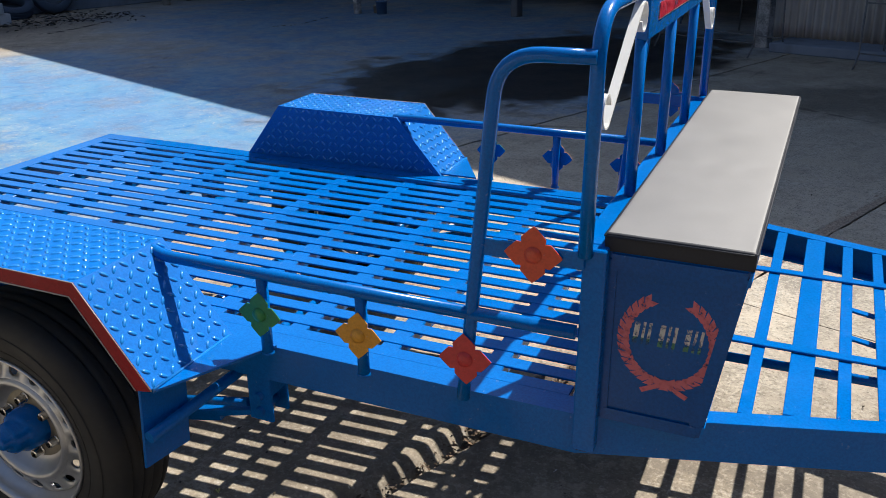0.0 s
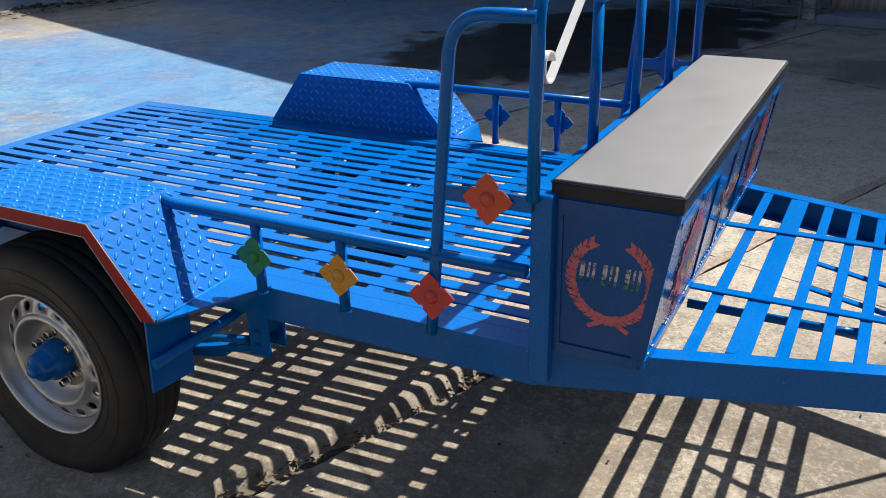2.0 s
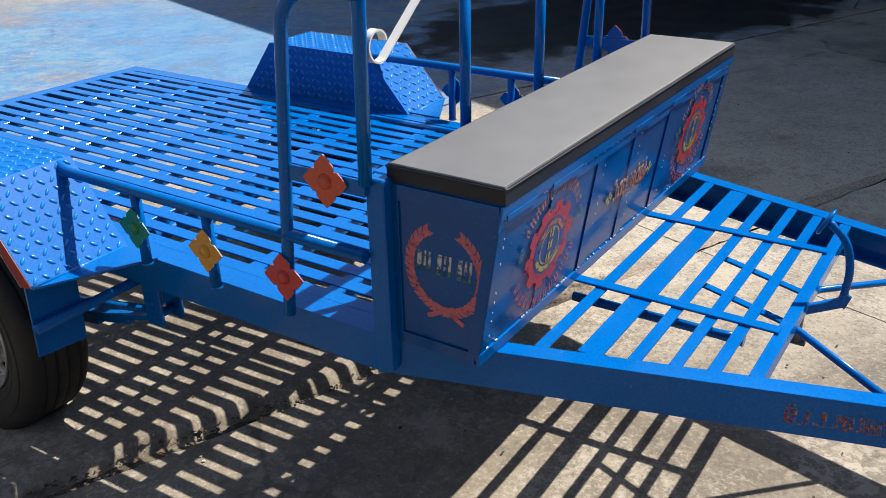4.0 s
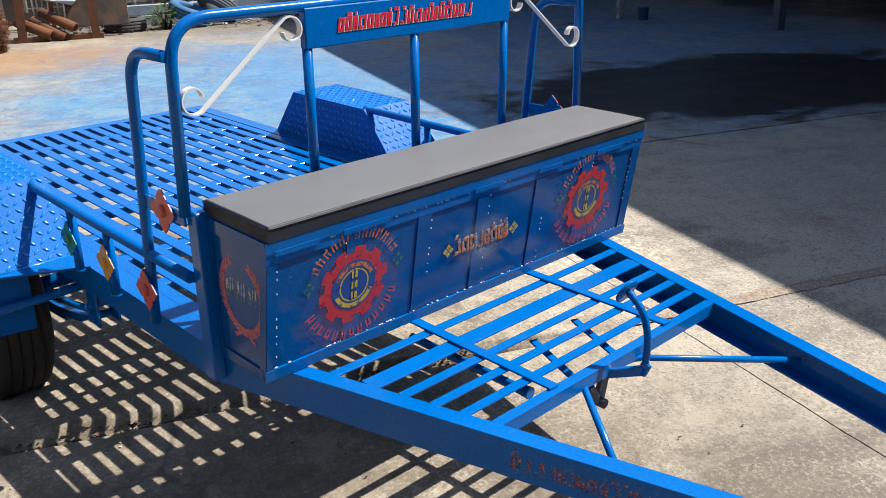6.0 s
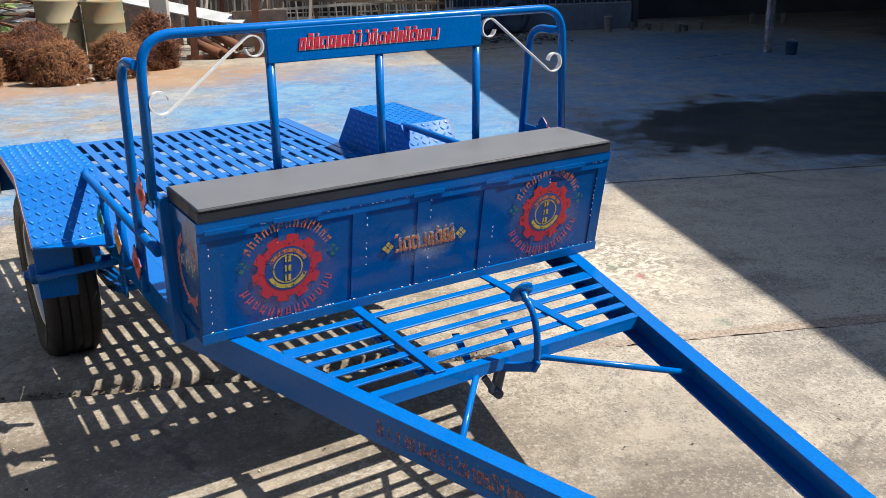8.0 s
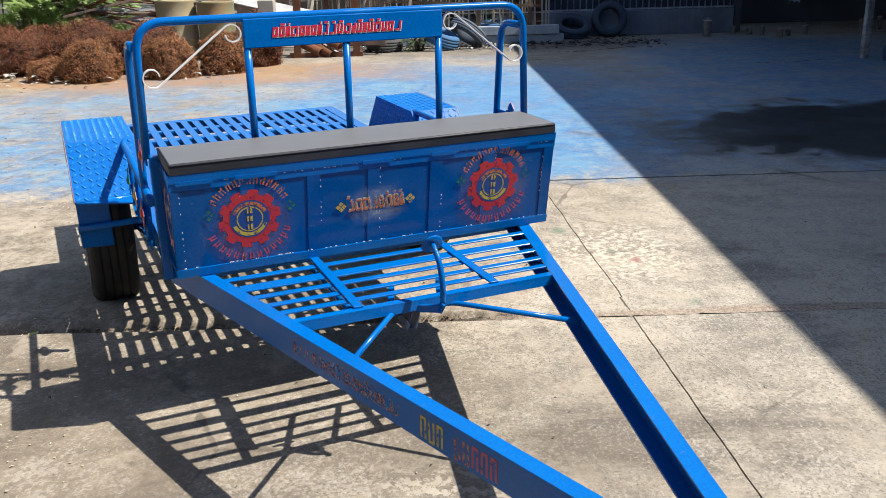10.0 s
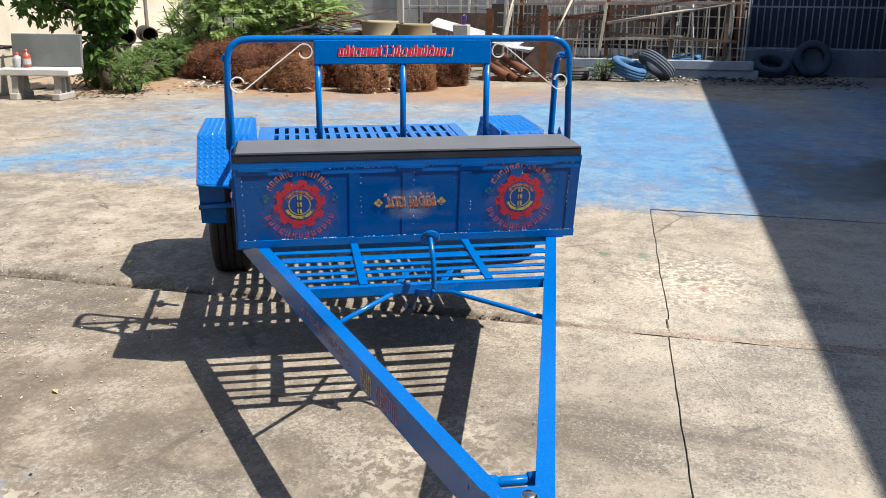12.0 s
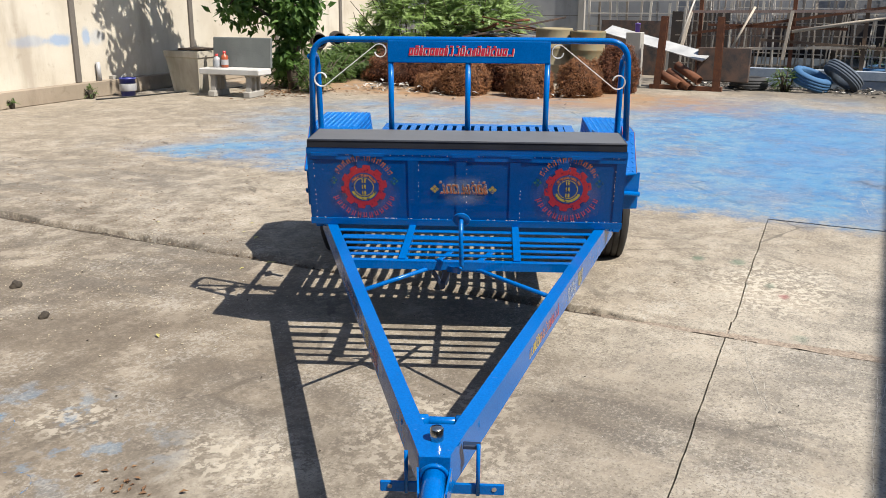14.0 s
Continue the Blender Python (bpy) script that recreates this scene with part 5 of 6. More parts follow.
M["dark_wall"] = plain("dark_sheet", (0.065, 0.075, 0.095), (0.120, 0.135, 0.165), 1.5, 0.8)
M["gate_paint"] = plain("dull_blue_steel", (0.24, 0.29, 0.37), (0.40, 0.46, 0.55), 6, 0.6)
n = Nodes("galvanised_sheet", 0.6, 0.15)
weather, run = n.noise(2.2, 5, stretch=(1, 1, 0.18)), n.noise(5, 5, 0.6, stretch=(1, 1, 0.07))
c = n.mix(n.ramp(weather, 0.35, 0.65), (0.26, 0.265, 0.27), (0.52, 0.52, 0.52))
sep = n.t.nodes.new("ShaderNodeSeparateXYZ")
n.t.links.new(n.co.outputs["Object"], sep.inputs[0])
c = n.mix(n.math("MULTIPLY", n.ramp(run, 0.46, 0.56), n.ramp(sep.outputs["Z"], 0.5, 1.2, 0.1, 0.9)), c, (0.15, 0.075, 0.045))
c = n.mix(n.ramp(n.math("ADD", sep.outputs["Z"], n.math("MULTIPLY", run, 0.2)), 0.36, 0.2, 0.0, 0.7), c, (0.16, 0.12, 0.09))
n.color(c)
M["corrugated"] = n.m
M["roof"] = plain("roof_sheet", (0.10, 0.10, 0.10), (0.15, 0.15, 0.15), 2, 0.7)
M["whitewash"] = plain("flaked_whitewash", (0.10, 0.11, 0.13), (0.50, 0.51, 0.53), 9, 0.85, bump=0.3)
M["bark"] = plain("bark", (0.05, 0.038, 0.026), (0.115, 0.09, 0.065), 9, 0.95, bump=0.7, distance=0.02, stretch=(1, 1, 0.3))
M["leaf_dark"] = leafy("broad_leaf", (0.060, 0.140, 0.025), (0.170, 0.310, 0.065))
M["leaf_fern"] = leafy("feathery_leaf", (0.200, 0.320, 0.070), (0.430, 0.580, 0.200))
M["leaf_weed"] = leafy("weed_leaf", (0.065, 0.135, 0.026), (0.190, 0.290, 0.075))
M["litter"] = varied("dry_leaf", (0.10, 0.045, 0.02), (0.30, 0.17, 0.08), 0.8, 12)
M["litter_dark"] = varied("rotten_leaf", (0.035, 0.024, 0.016), (0.21, 0.135, 0.080), 0.85, 12)
M["yellow_leaf"] = varied("yellow_leaf", (0.42, 0.40, 0.10), (0.62, 0.56, 0.22), 0.7, 12)
M["chip"] = varied("pale_scrap", (0.40, 0.38, 0.34), (0.66, 0.64, 0.60), 0.7, 12)
M["husk"] = varied("pale_husk", (0.34, 0.28, 0.18), (0.66, 0.58, 0.42), 0.7, 12)
M["chalk"] = plain("chalky_scratch", (0.42, 0.39, 0.34), (0.60, 0.56, 0.49), 30, 0.9)
M["can_blue"] = plain("blue_print", (0.03, 0.04, 0.22), (0.05, 0.06, 0.30), 12, 0.4)
M["bottle_white"] = plain("white_plastic", (0.40, 0.40, 0.41), (0.50, 0.50, 0.51), 12, 0.4)
M["bottle_orange"] = plain("orange_plastic", (0.38, 0.075, 0.025), (0.44, 0.10, 0.04), 12, 0.4)
M["ring_blue"] = sprayed("thin_blue_spray", (0.05, 0.26, 0.60), 0.4, 0.6, 30.0)
M["cable"] = plain("black_hose", (0.012, 0.012, 0.012), (0.02, 0.02, 0.02), 12, 0.6)
M["purple"] = plain("purple_can", (0.12, 0.05, 0.40), (0.16, 0.08, 0.46), 12, 0.4)
M["tarp"] = plain("blue_tarp", (0.05, 0.12, 0.27), (0.08, 0.17, 0.34), 4, 0.6)


def yard(x, y, z=0.0, turn=0.0, rx=0.0, ry=0.0):
    return YARD @ pose(x, y, z, rx, ry, turn)


# ---- boundary walls ----
WALL_AT = yard(-6.66, -9.93, 0, 4.7)
wall = thing("wall_south", solid(((-1.2, -0.10, 1.2), (24.0, 0.12, 2.4))), M["wall"], WALL_AT, "cream rendered boundary wall with blue paint smudges and dirt", "wall", kind="structure")
# added out of view: keeps southern sky off the trailer's shaded side
thing("sky_block_south", solid(((-3.0, -11.2, 6.0), (32.0, 0.2, 12.0))), M["dark_wall"], YARD, "unseen dark wall added to block the southern sky light", "wall", kind="structure")
# also added out of view, to lessen fill on the box front
thing("sky_block_east", solid(((8.2, -2.0, 2.4), (0.2, 18.6, 4.8))), M["dark_wall"], YARD, "unseen dark wall added to cut the eastern fill light", "wall", kind="structure")
part("plinth", solid(((-1.2, -0.01, 0.125), (24.0, 0.20, 0.25)), bevel=0.012), M["plinth"], wall, "stained concrete plinth")
for k in range(-4, 4):
    part("column", solid(((k * 2.96, -0.025, 1.33), (0.11, 0.05, 2.15)), bevel=0.006), M["shade_post"], wall, "dark weathered column")
back_wall = thing("wall_west", solid(((-17.6, -4.6, 1.2), (0.14, 14.0, 2.4))), M["wall_grey"], YARD, "grey block boundary wall", "wall", kind="structure")
for y in (-11.0, -8.05, -5.1, -2.15, 0.8):
    part("column", solid(((-17.5, y, 1.2), (0.12, 0.16, 2.42)), bevel=0.008), M["cast"], back_wall)
joints = bmesh.new()
for z in (0.4, 0.8, 1.2, 1.6, 2.0):
    box(joints, (-17.531, -4.6, z), (0.004, 13.6, 0.012))
part("mortar_lines", joints, M["shade_post"], back_wall)

# ---- the open shed along the north side ----
roof = bmesh.new()
bar(roof, (-3.0, 5.41, 5.0), (-3.0, 15.0, 6.5), 31.0, 0.05, up=(0, 0, 1))
thing("shed_roof", roof, M["roof"], YARD, "metal shed roof over the shaded floor", "roof", kind="structure")
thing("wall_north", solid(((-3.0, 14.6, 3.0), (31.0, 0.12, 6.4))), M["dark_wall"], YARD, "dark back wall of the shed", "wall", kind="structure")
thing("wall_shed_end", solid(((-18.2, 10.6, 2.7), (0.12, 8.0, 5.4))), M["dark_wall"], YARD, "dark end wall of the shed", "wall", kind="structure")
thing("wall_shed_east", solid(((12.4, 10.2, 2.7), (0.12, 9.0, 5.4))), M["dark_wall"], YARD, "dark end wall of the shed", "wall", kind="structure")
bm = bmesh.new()
steps = 1080
lo, hi = [], []
for k in range(steps + 1):
    x = -3.80 + 16.15 * k / steps
    y = 7.42 + 0.024 * math.sin(2 * math.pi * (x + 3.80) / 0.088)
    lo.append(bm.verts.new((x, y, 0.10)))
    hi.append(bm.verts.new((x, y, 4.8)))
for k in range(steps):
    bm.faces.new((lo[k], lo[k + 1], hi[k + 1], hi[k])).smooth = True
thing("shed_step", solid(((4.4, 7.18, 0.05), (15.9, 0.50, 0.10)), bevel=0.01), M["kerb_grey"], YARD, "low concrete step under the corrugated wall", "step", kind="structure")
thing("wall_corrugated", bm, M["corrugated"], YARD, "grey corrugated metal wall of the shed", "wall", kind="structure")
for x, y, w, m, lab in ((-3.75, 7.20, 0.14, "whitewash", "steel shed post with a whitewashed foot"), (-10.5, 6.85, 0.10, "whitewash", "whitewashed concrete shed post"), (-8.0, 7.87, 0.13, "dark_wall", "dark blue steel post of the shed"), (-15.95, 6.72, 0.14, "dark_wall", "dark steel post of the shed"), (4.5, 7.05, 0.14, "dark_wall", "dark steel post of the shed")):
    p = thing("shed_post", solid(((0, 0, 0.85), (w, w, 1.70)), bevel=0.01), M[m], yard(x, y), lab, "post")
    part("upper_post", solid(((0, 0, 3.45), (w * 0.86, w * 0.86, 3.5)), bevel=0.01), M["shade_post"], p)

# gate of upright bars on a concrete kerb
gate = thing("bar_gate", None, None, YARD, "dull blue gate of upright steel bars", "gate")
part("kerb", solid(((-15.85, 4.50, 0.25), (0.16, 4.2, 0.50)), bevel=0.012), M["kerb_grey"], gate, "low concrete kerb")
for k in range(31):
    part("gate_bar", tube(bmesh.new(), [(-15.85, 2.60 + 0.131 * k, 0.50), (-15.85, 2.60 + 0.131 * k, 2.6)], 0.0145, 6), M["gate_paint"], gate)
for z in (0.53, 1.34, 2.58):
    part("gate_rail", solid(((-15.85, 4.55, z), (0.035, 4.1, 0.035))), M["gate_paint"], gate)
for y, m in ((2.32, "cast_old"), (2.52, "rust")):
    part("gate_post", solid(((-15.82, y, 1.3), (0.14, 0.14, 2.6)), bevel=0.008), M[m], gate)
thing("wall_behind_gate", solid(((-16.6, 4.2, 1.5), (0.08, 5.0, 3.0))), M["blue_sheet"], YARD, "dark sheeting behind the gate", "wall", kind="structure")

# ---- wire racks in the shed mouth ----
def rack(x, y, length, turn, tall=0.0):
    r = thing("wire_rack", None, None, yard(x, y, 0, turn), "thin dark steel wire rack on splayed legs", "rack", "wire racks")
    for e in (0, 1):
        for d in (-0.22, 0.22):
            part("leg", tube(bmesh.new(), rounded([(e * length, d * 1.5, 0.0), (e * length, d * 1.1, 0.12), (e * length, d, 0.68)], 0.05, 3), 0.009, 8), M["rack_steel"], r)
    for z, d in ((0.68, -0.22), (0.68, 0.22), (0.60, -0.22), (0.60, 0.22), (0.14, -0.24), (0.14, 0.24)):
        part("rail", tube(bmesh.new(), [(0, d, z), (length, d, z)], 0.007, 6), M["rack_steel"], r)
    for k in range(9):
        a = length * (k + 0.5) / 9
        part("cross_wire", tube(bmesh.new(), [(a, -0.22, 0.68), (a, 0.22, 0.68)], 0.004, 6), M["rack_steel"], r)
    part("upright", tube(bmesh.new(), [(length * 0.5, -0.22, 0.14), (length * 0.5, -0.22, 0.68)], 0.007, 6), M["rack_steel"], r)
    if tall:
        part("upright", tube(bmesh.new(), [(0, 0.22, 0.60), (0.03, 0.24, tall)], 0.009, 8), M["rack_steel"], r)


rack(-4.72, 6.95, 1.25, -8, 2.9)
rack(-2.42, 6.76, 1.5, -4, 2.6)
for k, (x, y, lean) in enumerate(((-4.0, 7.9, 6), (-3.85, 8.0, 8), (-3.7, 7.9, 5), (-4.6, 8.2, -3))):
    thing("leaning_rod", tube(bmesh.new(), [(0, 0, 0), (0.25 * lean / 10, 0.3, 2.4)], 0.012, 6), M["rack_steel"], yard(x, y), "thin steel rod leaning in the shed", "rod", "leaning rods")

# dim clutter on the shed floor
def can(x, y, r, h, m, label, name="bucket"):
    bm = bmesh.new()
    lathe(bm, [(0.0, 0.0), (r * 0.86, 0.0), (r, h), (r * 1.05, h), (r * 1.05, h * 0.95)], 20, "z")
    c = thing(name, tidy(bm), M[m], yard(x, y), label, name)
    part("handle", tube(bmesh.new(), [(r * math.cos(a), 0, h + 0.45 * r * math.sin(a)) for a in [math.pi * k / 10 for k in range(11)]], 0.004, 6), M["pale_steel"], c)
    return c


can(-14.96, 5.80, 0.085, 0.32, "bottle_white", "pale plastic bucket beside the gate")
for x, y, r0, h, m in ((-15.33, 6.45, 0.05, 0.16, "cast"), (-15.16, 6.73, 0.06, 0.13, "whitewash"), (-14.9, 6.9, 0.04, 0.18, "cast"), (-14.38, 7.05, 0.07, 0.17, "cast"), (-14.6, 7.3, 0.05, 0.12, "whitewash"), (-14.86, 7.74, 0.06, 0.18, "bottle_white"), (-15.68, 9.29, 0.07, 0.2, "cast"), (-15.5, 9.55, 0.05, 0.26, "whitewash"), (-15.32, 9.81, 0.06, 0.22, "cast")):
    can(x, y, r0, h, m, "small dusty can on the shed floor", "tin_can")
can(-10.10, 7.02, 0.09, 0.20, "tarp", "blue bucket beside the shed post")
can(-10.32, 7.10, 0.06, 0.12, "cast", "small dusty can on the shed floor", "tin_can")
bm = bmesh.new()
for k in range(2):
    rows = [[bm.verts.new((0.28 * k + 0.26 * i / 6, 0.03 * math.sin(i * 2.1 + j * 0.4), 2.2 - 1.2 * j / 8 - 0.1 * abs(i - 3) / 3)) for i in range(7)] for j in range(9)]
    for a, b in zip(rows, rows[1:]):
        for i in range(6):
            bm.faces.new((a[i], a[i + 1], b[i + 1], b[i])).smooth = True
thing("hanging_cloth", bm, M["tarp"], yard(-16.9, 8.2, -0.4), "dark blue cloth hung up inside the shed", "cloth")
# bench shapes added to fill the dark back with vague clutter
for x, y, sx, sy, sz in ((-8.6, 13.6, 1.6, 0.8, 0.80), (-6.2, 13.8, 1.1, 0.8, 0.75), (-11.2, 13.6, 2.0, 0.9, 0.80)):
    w = thing("workbench", solid(((0, 0, sz - 0.03), (sx, sy, 0.06)), bevel=0.008), M["dark_timber"], yard(x, y), "dark bench shape added as vague clutter at the back of the shed", "workbench", "workbenches")
    for ex in (-1, 1):
        for ey in (-1, 1):
            part("leg", solid(((ex * (sx / 2 - 0.06), ey * (sy / 2 - 0.06), sz / 2 - 0.03), (0.07, 0.07, sz - 0.06))), M["dark_timber"], w)
stool = thing("stool", solid(((0, 0, 0.715), (0.30, 0.30, 0.05)), bevel=0.01), M["tarp"], yard(-5.5, 8.7, 0, 30), "dusty blue work stool in the shed", "stool")
for ex in (-1, 1):
    for ey in (-1, 1):
        part("leg", tube(bmesh.new(), [(ex * 0.20, ey * 0.20, 0), (ex * 0.12, ey * 0.12, 0.69)], 0.014, 8), M["tarp"], stool)
part("rung", tube(bmesh.new(), [(-0.175, -0.175, 0.22), (0.175, -0.175, 0.22)], 0.010, 8), M["tarp"], stool)

# ---- tyres lying about ----
def tyre(x, y, z, r, w, rx, turn, m, label):
    bm = bmesh.new()
    h = w / 2
    prof = [(r * 0.60, h * 0.75), (r * 0.66, h * 0.95), (r * 0.80, h), (r * 0.93, h * 0.9), (r * 0.985, h * 0.7)]
    for a in (0.45, 0.0, -0.45):
        prof += [(r, h * (a + 0.16)), (r, h * (a + 0.06)), (r * 0.972, h * (a + 0.04)), (r * 0.972, h * (a - 0.04)), (r, h * (a - 0.06))]
    prof += [(r * 0.985, -h * 0.7), (r * 0.93, -h * 0.9), (r * 0.80, -h), (r * 0.66, -h * 0.95), (r * 0.60, -h * 0.75), (r * 0.63, 0)]
    lathe(bm, prof, 40, "z", closed=True)
    return thing("old_tyre", tidy(bm), M[m], yard(x, y, z, turn, rx), label, "tyre", "old tyres")


tyre(-13.7, -0.62, 0.11, 0.34, 0.22, 0, 0, "old_rubber", "dusty black tyre lying flat on the ground")
tyre(-13.72, 0.44, 0.225, 0.36, 0.24, 22, 160, "blue_rubber", "blue oversprayed tyre leaning on another tyre")
tyre(-13.95, 0.95, 0.29, 0.37, 0.22, 40, -150, "grey_rubber", "dusty grey tyre leaning on a blue tyre")
tyre(-14.93, 1.50, 0.305, 0.32, 0.22, 8, 40, "blue_rubber", "blue oversprayed tyre lying on the beam stack")
tyre(-15.42, 3.17, 0.22, 0.37, 0.22, 28, 95, "dim_rubber", "bluish old tyre tilted against the kerb")
tyre(-15.58, 3.95, 0.355, 0.36, 0.22, 74, 90, "dim_rubber", "bluish old tyre standing against the kerb")

# ---- concrete bench, bin, cans ----
bench = thing("concrete_bench", None, None, yard(-8.143, -8.003, 0, 7.7), "cast concrete garden bench with pale seat and dark back", "bench")
part("seat", solid(((0, 0, 0.410), (0.42, 1.12, 0.10)), bevel=0.014), M["bench_top"], bench, "pale terrazzo seat")
part("backrest", solid(((-0.232, 0.02, 0.700), (0.055, 1.10, 0.49), (0, -5, 0)), bevel=0.012), M["bench_back"], bench, "dark terrazzo back")
for y in (-0.33, 0.33):
    leg = bmesh.new()
    for x in (-0.15, 0.0, 0.15):
        box(leg, (x * 0.9, y, 0.215), (0.055, 0.10, 0.27), (0, -x * 45, 0), bevel=0.008)
    box(leg, (0.0, y, 0.05), (0.46, 0.13, 0.10), bevel=0.012)
    box(leg, (0.0, y, 0.345), (0.34, 0.11, 0.04), bevel=0.008)
    part("leg", leg, M["cast"], bench, "cast concrete leg")


def bottle(x, y, z, h, m, label):
    bm = bmesh.new()
    lathe(bm, [(0.0, 0.0), (0.055, 0.0), (0.06, 0.02), (0.06, h * 0.6), (0.05, h * 0.78), (0.022, h * 0.86), (0.022, h), (0.0, h)], 16, "z")
    b = thing("bottle", tidy(bm), M[m], yard(x, y, z), label, "bottle")
    bm = bmesh.new()
    lathe(bm, [(0.061, h * 0.18), (0.0615, h * 0.2), (0.0615, h * 0.5), (0.061, h * 0.52)], 16, "z")
    part("label_band", tidy(bm), M["bottle_white" if m != "bottle_white" else "pale_steel"], b)
    bm = bmesh.new()
    lathe(bm, [(0.025, h * 0.93), (0.025, h + 0.02), (0.0, h + 0.02)], 12, "z")
    part("cap", tidy(bm), M["petal_red"], b)


bottle(-8.13, -8.36, 0.460, 0.20, "bottle_white", "white plastic bottle on the bench")
bottle(-8.17, -8.23, 0.460, 0.25, "bottle_orange", "orange plastic bottle on the bench")
bottle(-8.20, -8.43, 0.460, 0.18, "bottle_white", "small white plastic bottle on the bench")
bm = bmesh.new()
prof = [(0.40, 0.0), (0.50, 0.58), (0.53, 0.60), (0.53, 0.70), (0.47, 0.70), (0.38, 0.05), (0.0, 0.05)]
rings = lathe(bm, prof, 4, "z", smooth=False)
bin_ = thing("concrete_bin", tidy(bm), M["cast_old"], yard(-8.52, -9.16, 0, 45), "stained square concrete bin with a flared rim", "bin")
part("rim_lid", solid(((-0.08, 0.05, 0.715), (0.50, 0.46, 0.03), (0, 0, 45)), bevel=0.006), M["wood"], bin_, "wooden board on the rim")
c = can(-7.30, -9.56, 0.13, 0.30, "can_blue", "blue and white printed paint can by the wall", "paint_can")
bm = bmesh.new()
lathe(bm, [(0.131, 0.09), (0.1375, 0.10), (0.1385, 0.20), (0.137, 0.21)], 20, "z")
part("label_band", tidy(bm), M["bottle_white"], c)
thing("plastic_pipe", tube(bmesh.new(), [(0, 0, 0), (0.01, 0, 0.30)], 0.035, 12), M["bottle_white"], WALL_AT @ pose(-0.42, 0.02, 0.25), "short white pipe standing on the plinth", "pipe")
thing("hose", tube(bmesh.new(), rounded([(-6.6, -9.55, 0.012), (-7.3, -9.35, 0.012), (-8.0, -9.25, 0.012), (-8.8, -9.0, 0.012), (-9.4, -8.9, 0.012)], 0.3, 6), 0.012, 8), M["cable"], YARD, "thin black hose lying along the wall", "hose")
thing("brick_stub", solid(((0, 0, 0.03), (0.10, 0.08, 0.06)), bevel=0.006), M["cast"], WALL_AT @ pose(-0.75, 0.0, 0.25), "small grey block on the plinth", "block")

# ---- heaps of turnings from the lathe ----
def heap(x, y, rx, ry, h, seed, m, strands, label):
    r = random.Random(seed)
    core = bmesh.new()
    bmesh.ops.create_icosphere(core, subdivisions=4, radius=1.0)

    def form(d):
        k = 0.90 + 0.26 * noise.noise(d * 1.6 + Vector((seed, 0, 0))) + 0.17 * noise.noise(d * 4.0 + Vector((0, seed, 0)))
        v = Vector((d.x * rx * k, d.y * ry * k, 0.0))
        v.z = max(-0.02, 0.30 * h + d.z * h * 0.70 * k)
        return v
    for v in core.verts:
        v.co = form(v.co.normalized()) * 0.93
        v.co.z = max(v.co.z, -0.01)
    for f in core.faces:
        f.smooth = True
    ob = thing("swarf_mound", core, M["swarf_core"], yard(x, y), label, "heap", "heaps of turnings")
    verts, faces = [], []
    for _ in range(strands):
        d = Vector((r.gauss(0, 1), r.gauss(0, 1), r.gauss(0.25, 1))).normalized()
        p = form(d)
        if p.z < 0.0:
            p.z = 0.01
        t = Vector((r.gauss(0, 1), r.gauss(0, 1), r.gauss(0, 1)))
        t = (t - d * t.dot(d) * r.uniform(0.3, 1.0)).normalized()
        b = d.cross(t)
        n, rad, pitch, w = r.randint(4, 9), r.uniform(0.008, 0.030) * r.choice((1, 1, 1, 1.9)), r.uniform(0.008, 0.02), r.uniform(0.0018, 0.0045)
        p = p * r.choice((1.0, 1.0, 1.0, 1.05)) 
        a0 = r.uniform(0, 6.3)
        base = len(verts)
        for k in range(n + 1):
            a = a0 + k * 0.95
            c = p + t * (pitch * (k - n / 2)) + (d * math.sin(a) + b * math.cos(a)) * rad
            verts += [tuple(c - t * w), tuple(c + t * w)]
            if k:
                i = base + 2 * k
                faces.append((i - 2, i - 1, i + 1, i))
    me = bpy.data.meshes.new("tangle")
    me.from_pydata(verts, [], faces)
    me.materials.append(M[m])
    s = new("tangle", me)
    s.parent = ob
    tagged(s, "tangle of rusty curled metal turnings", kind="stuff")


heap(-12.4, -7.15, 0.95, 0.75, 0.70, 1, "swarf", 6000, "heap of dark rusty metal turnings")
heap(-11.7, -6.35, 0.85, 0.75, 0.76, 2, "swarf", 6500, "heap of dark rusty metal turnings")
heap(-11.6, -5.35, 0.80, 0.75, 0.80, 3, "swarf", 6000, "heap of dark rusty metal turnings")
heap(-11.5, -4.35, 0.60, 0.60, 0.74, 4, "swarf", 4500, "heap of dark rusty metal turnings")
heap(-10.35, -4.85, 0.42, 0.47, 0.60, 5, "swarf_pale", 5000, "round heap of brown metal turnings")
heap(-10.55, -3.72, 0.42, 0.44, 0.60, 6, "swarf_pale", 5000, "round heap of brown metal turnings")
heap(-10.95, -2.98, 0.40, 0.40, 0.62, 7, "swarf_pale", 4500, "round heap of brown metal turnings")
heap(-11.9, -2.62, 0.40, 0.40, 0.84, 8, "swarf", 4000, "tall heap of dark rusty metal turnings")
heap(-10.5, -5.55, 0.35, 0.30, 0.34, 9, "swarf_pale", 2500, "low heap of straw-coloured turnings")

# ---- scrap along the back ----
def drum(x, y, r, z0, z1, m, label):
    bm = bmesh.new()
    h = z1 - z0
    prof = [(0.0, h * 0.96), (r * 0.95, h * 0.96), (r * 0.97, h), (r * 1.02, h), (r * 1.02, h * 0.97), (r, h * 0.95), (r, h * 0.66), (r * 1.03, h * 0.645), (r, h * 0.63), (r, h * 0.36), (r * 1.03, h * 0.345), (r, h * 0.33), (r, 0.02), (r * 1.02, 0.0), (0.0, 0.0)]
    lathe(bm, prof, 36, "z")
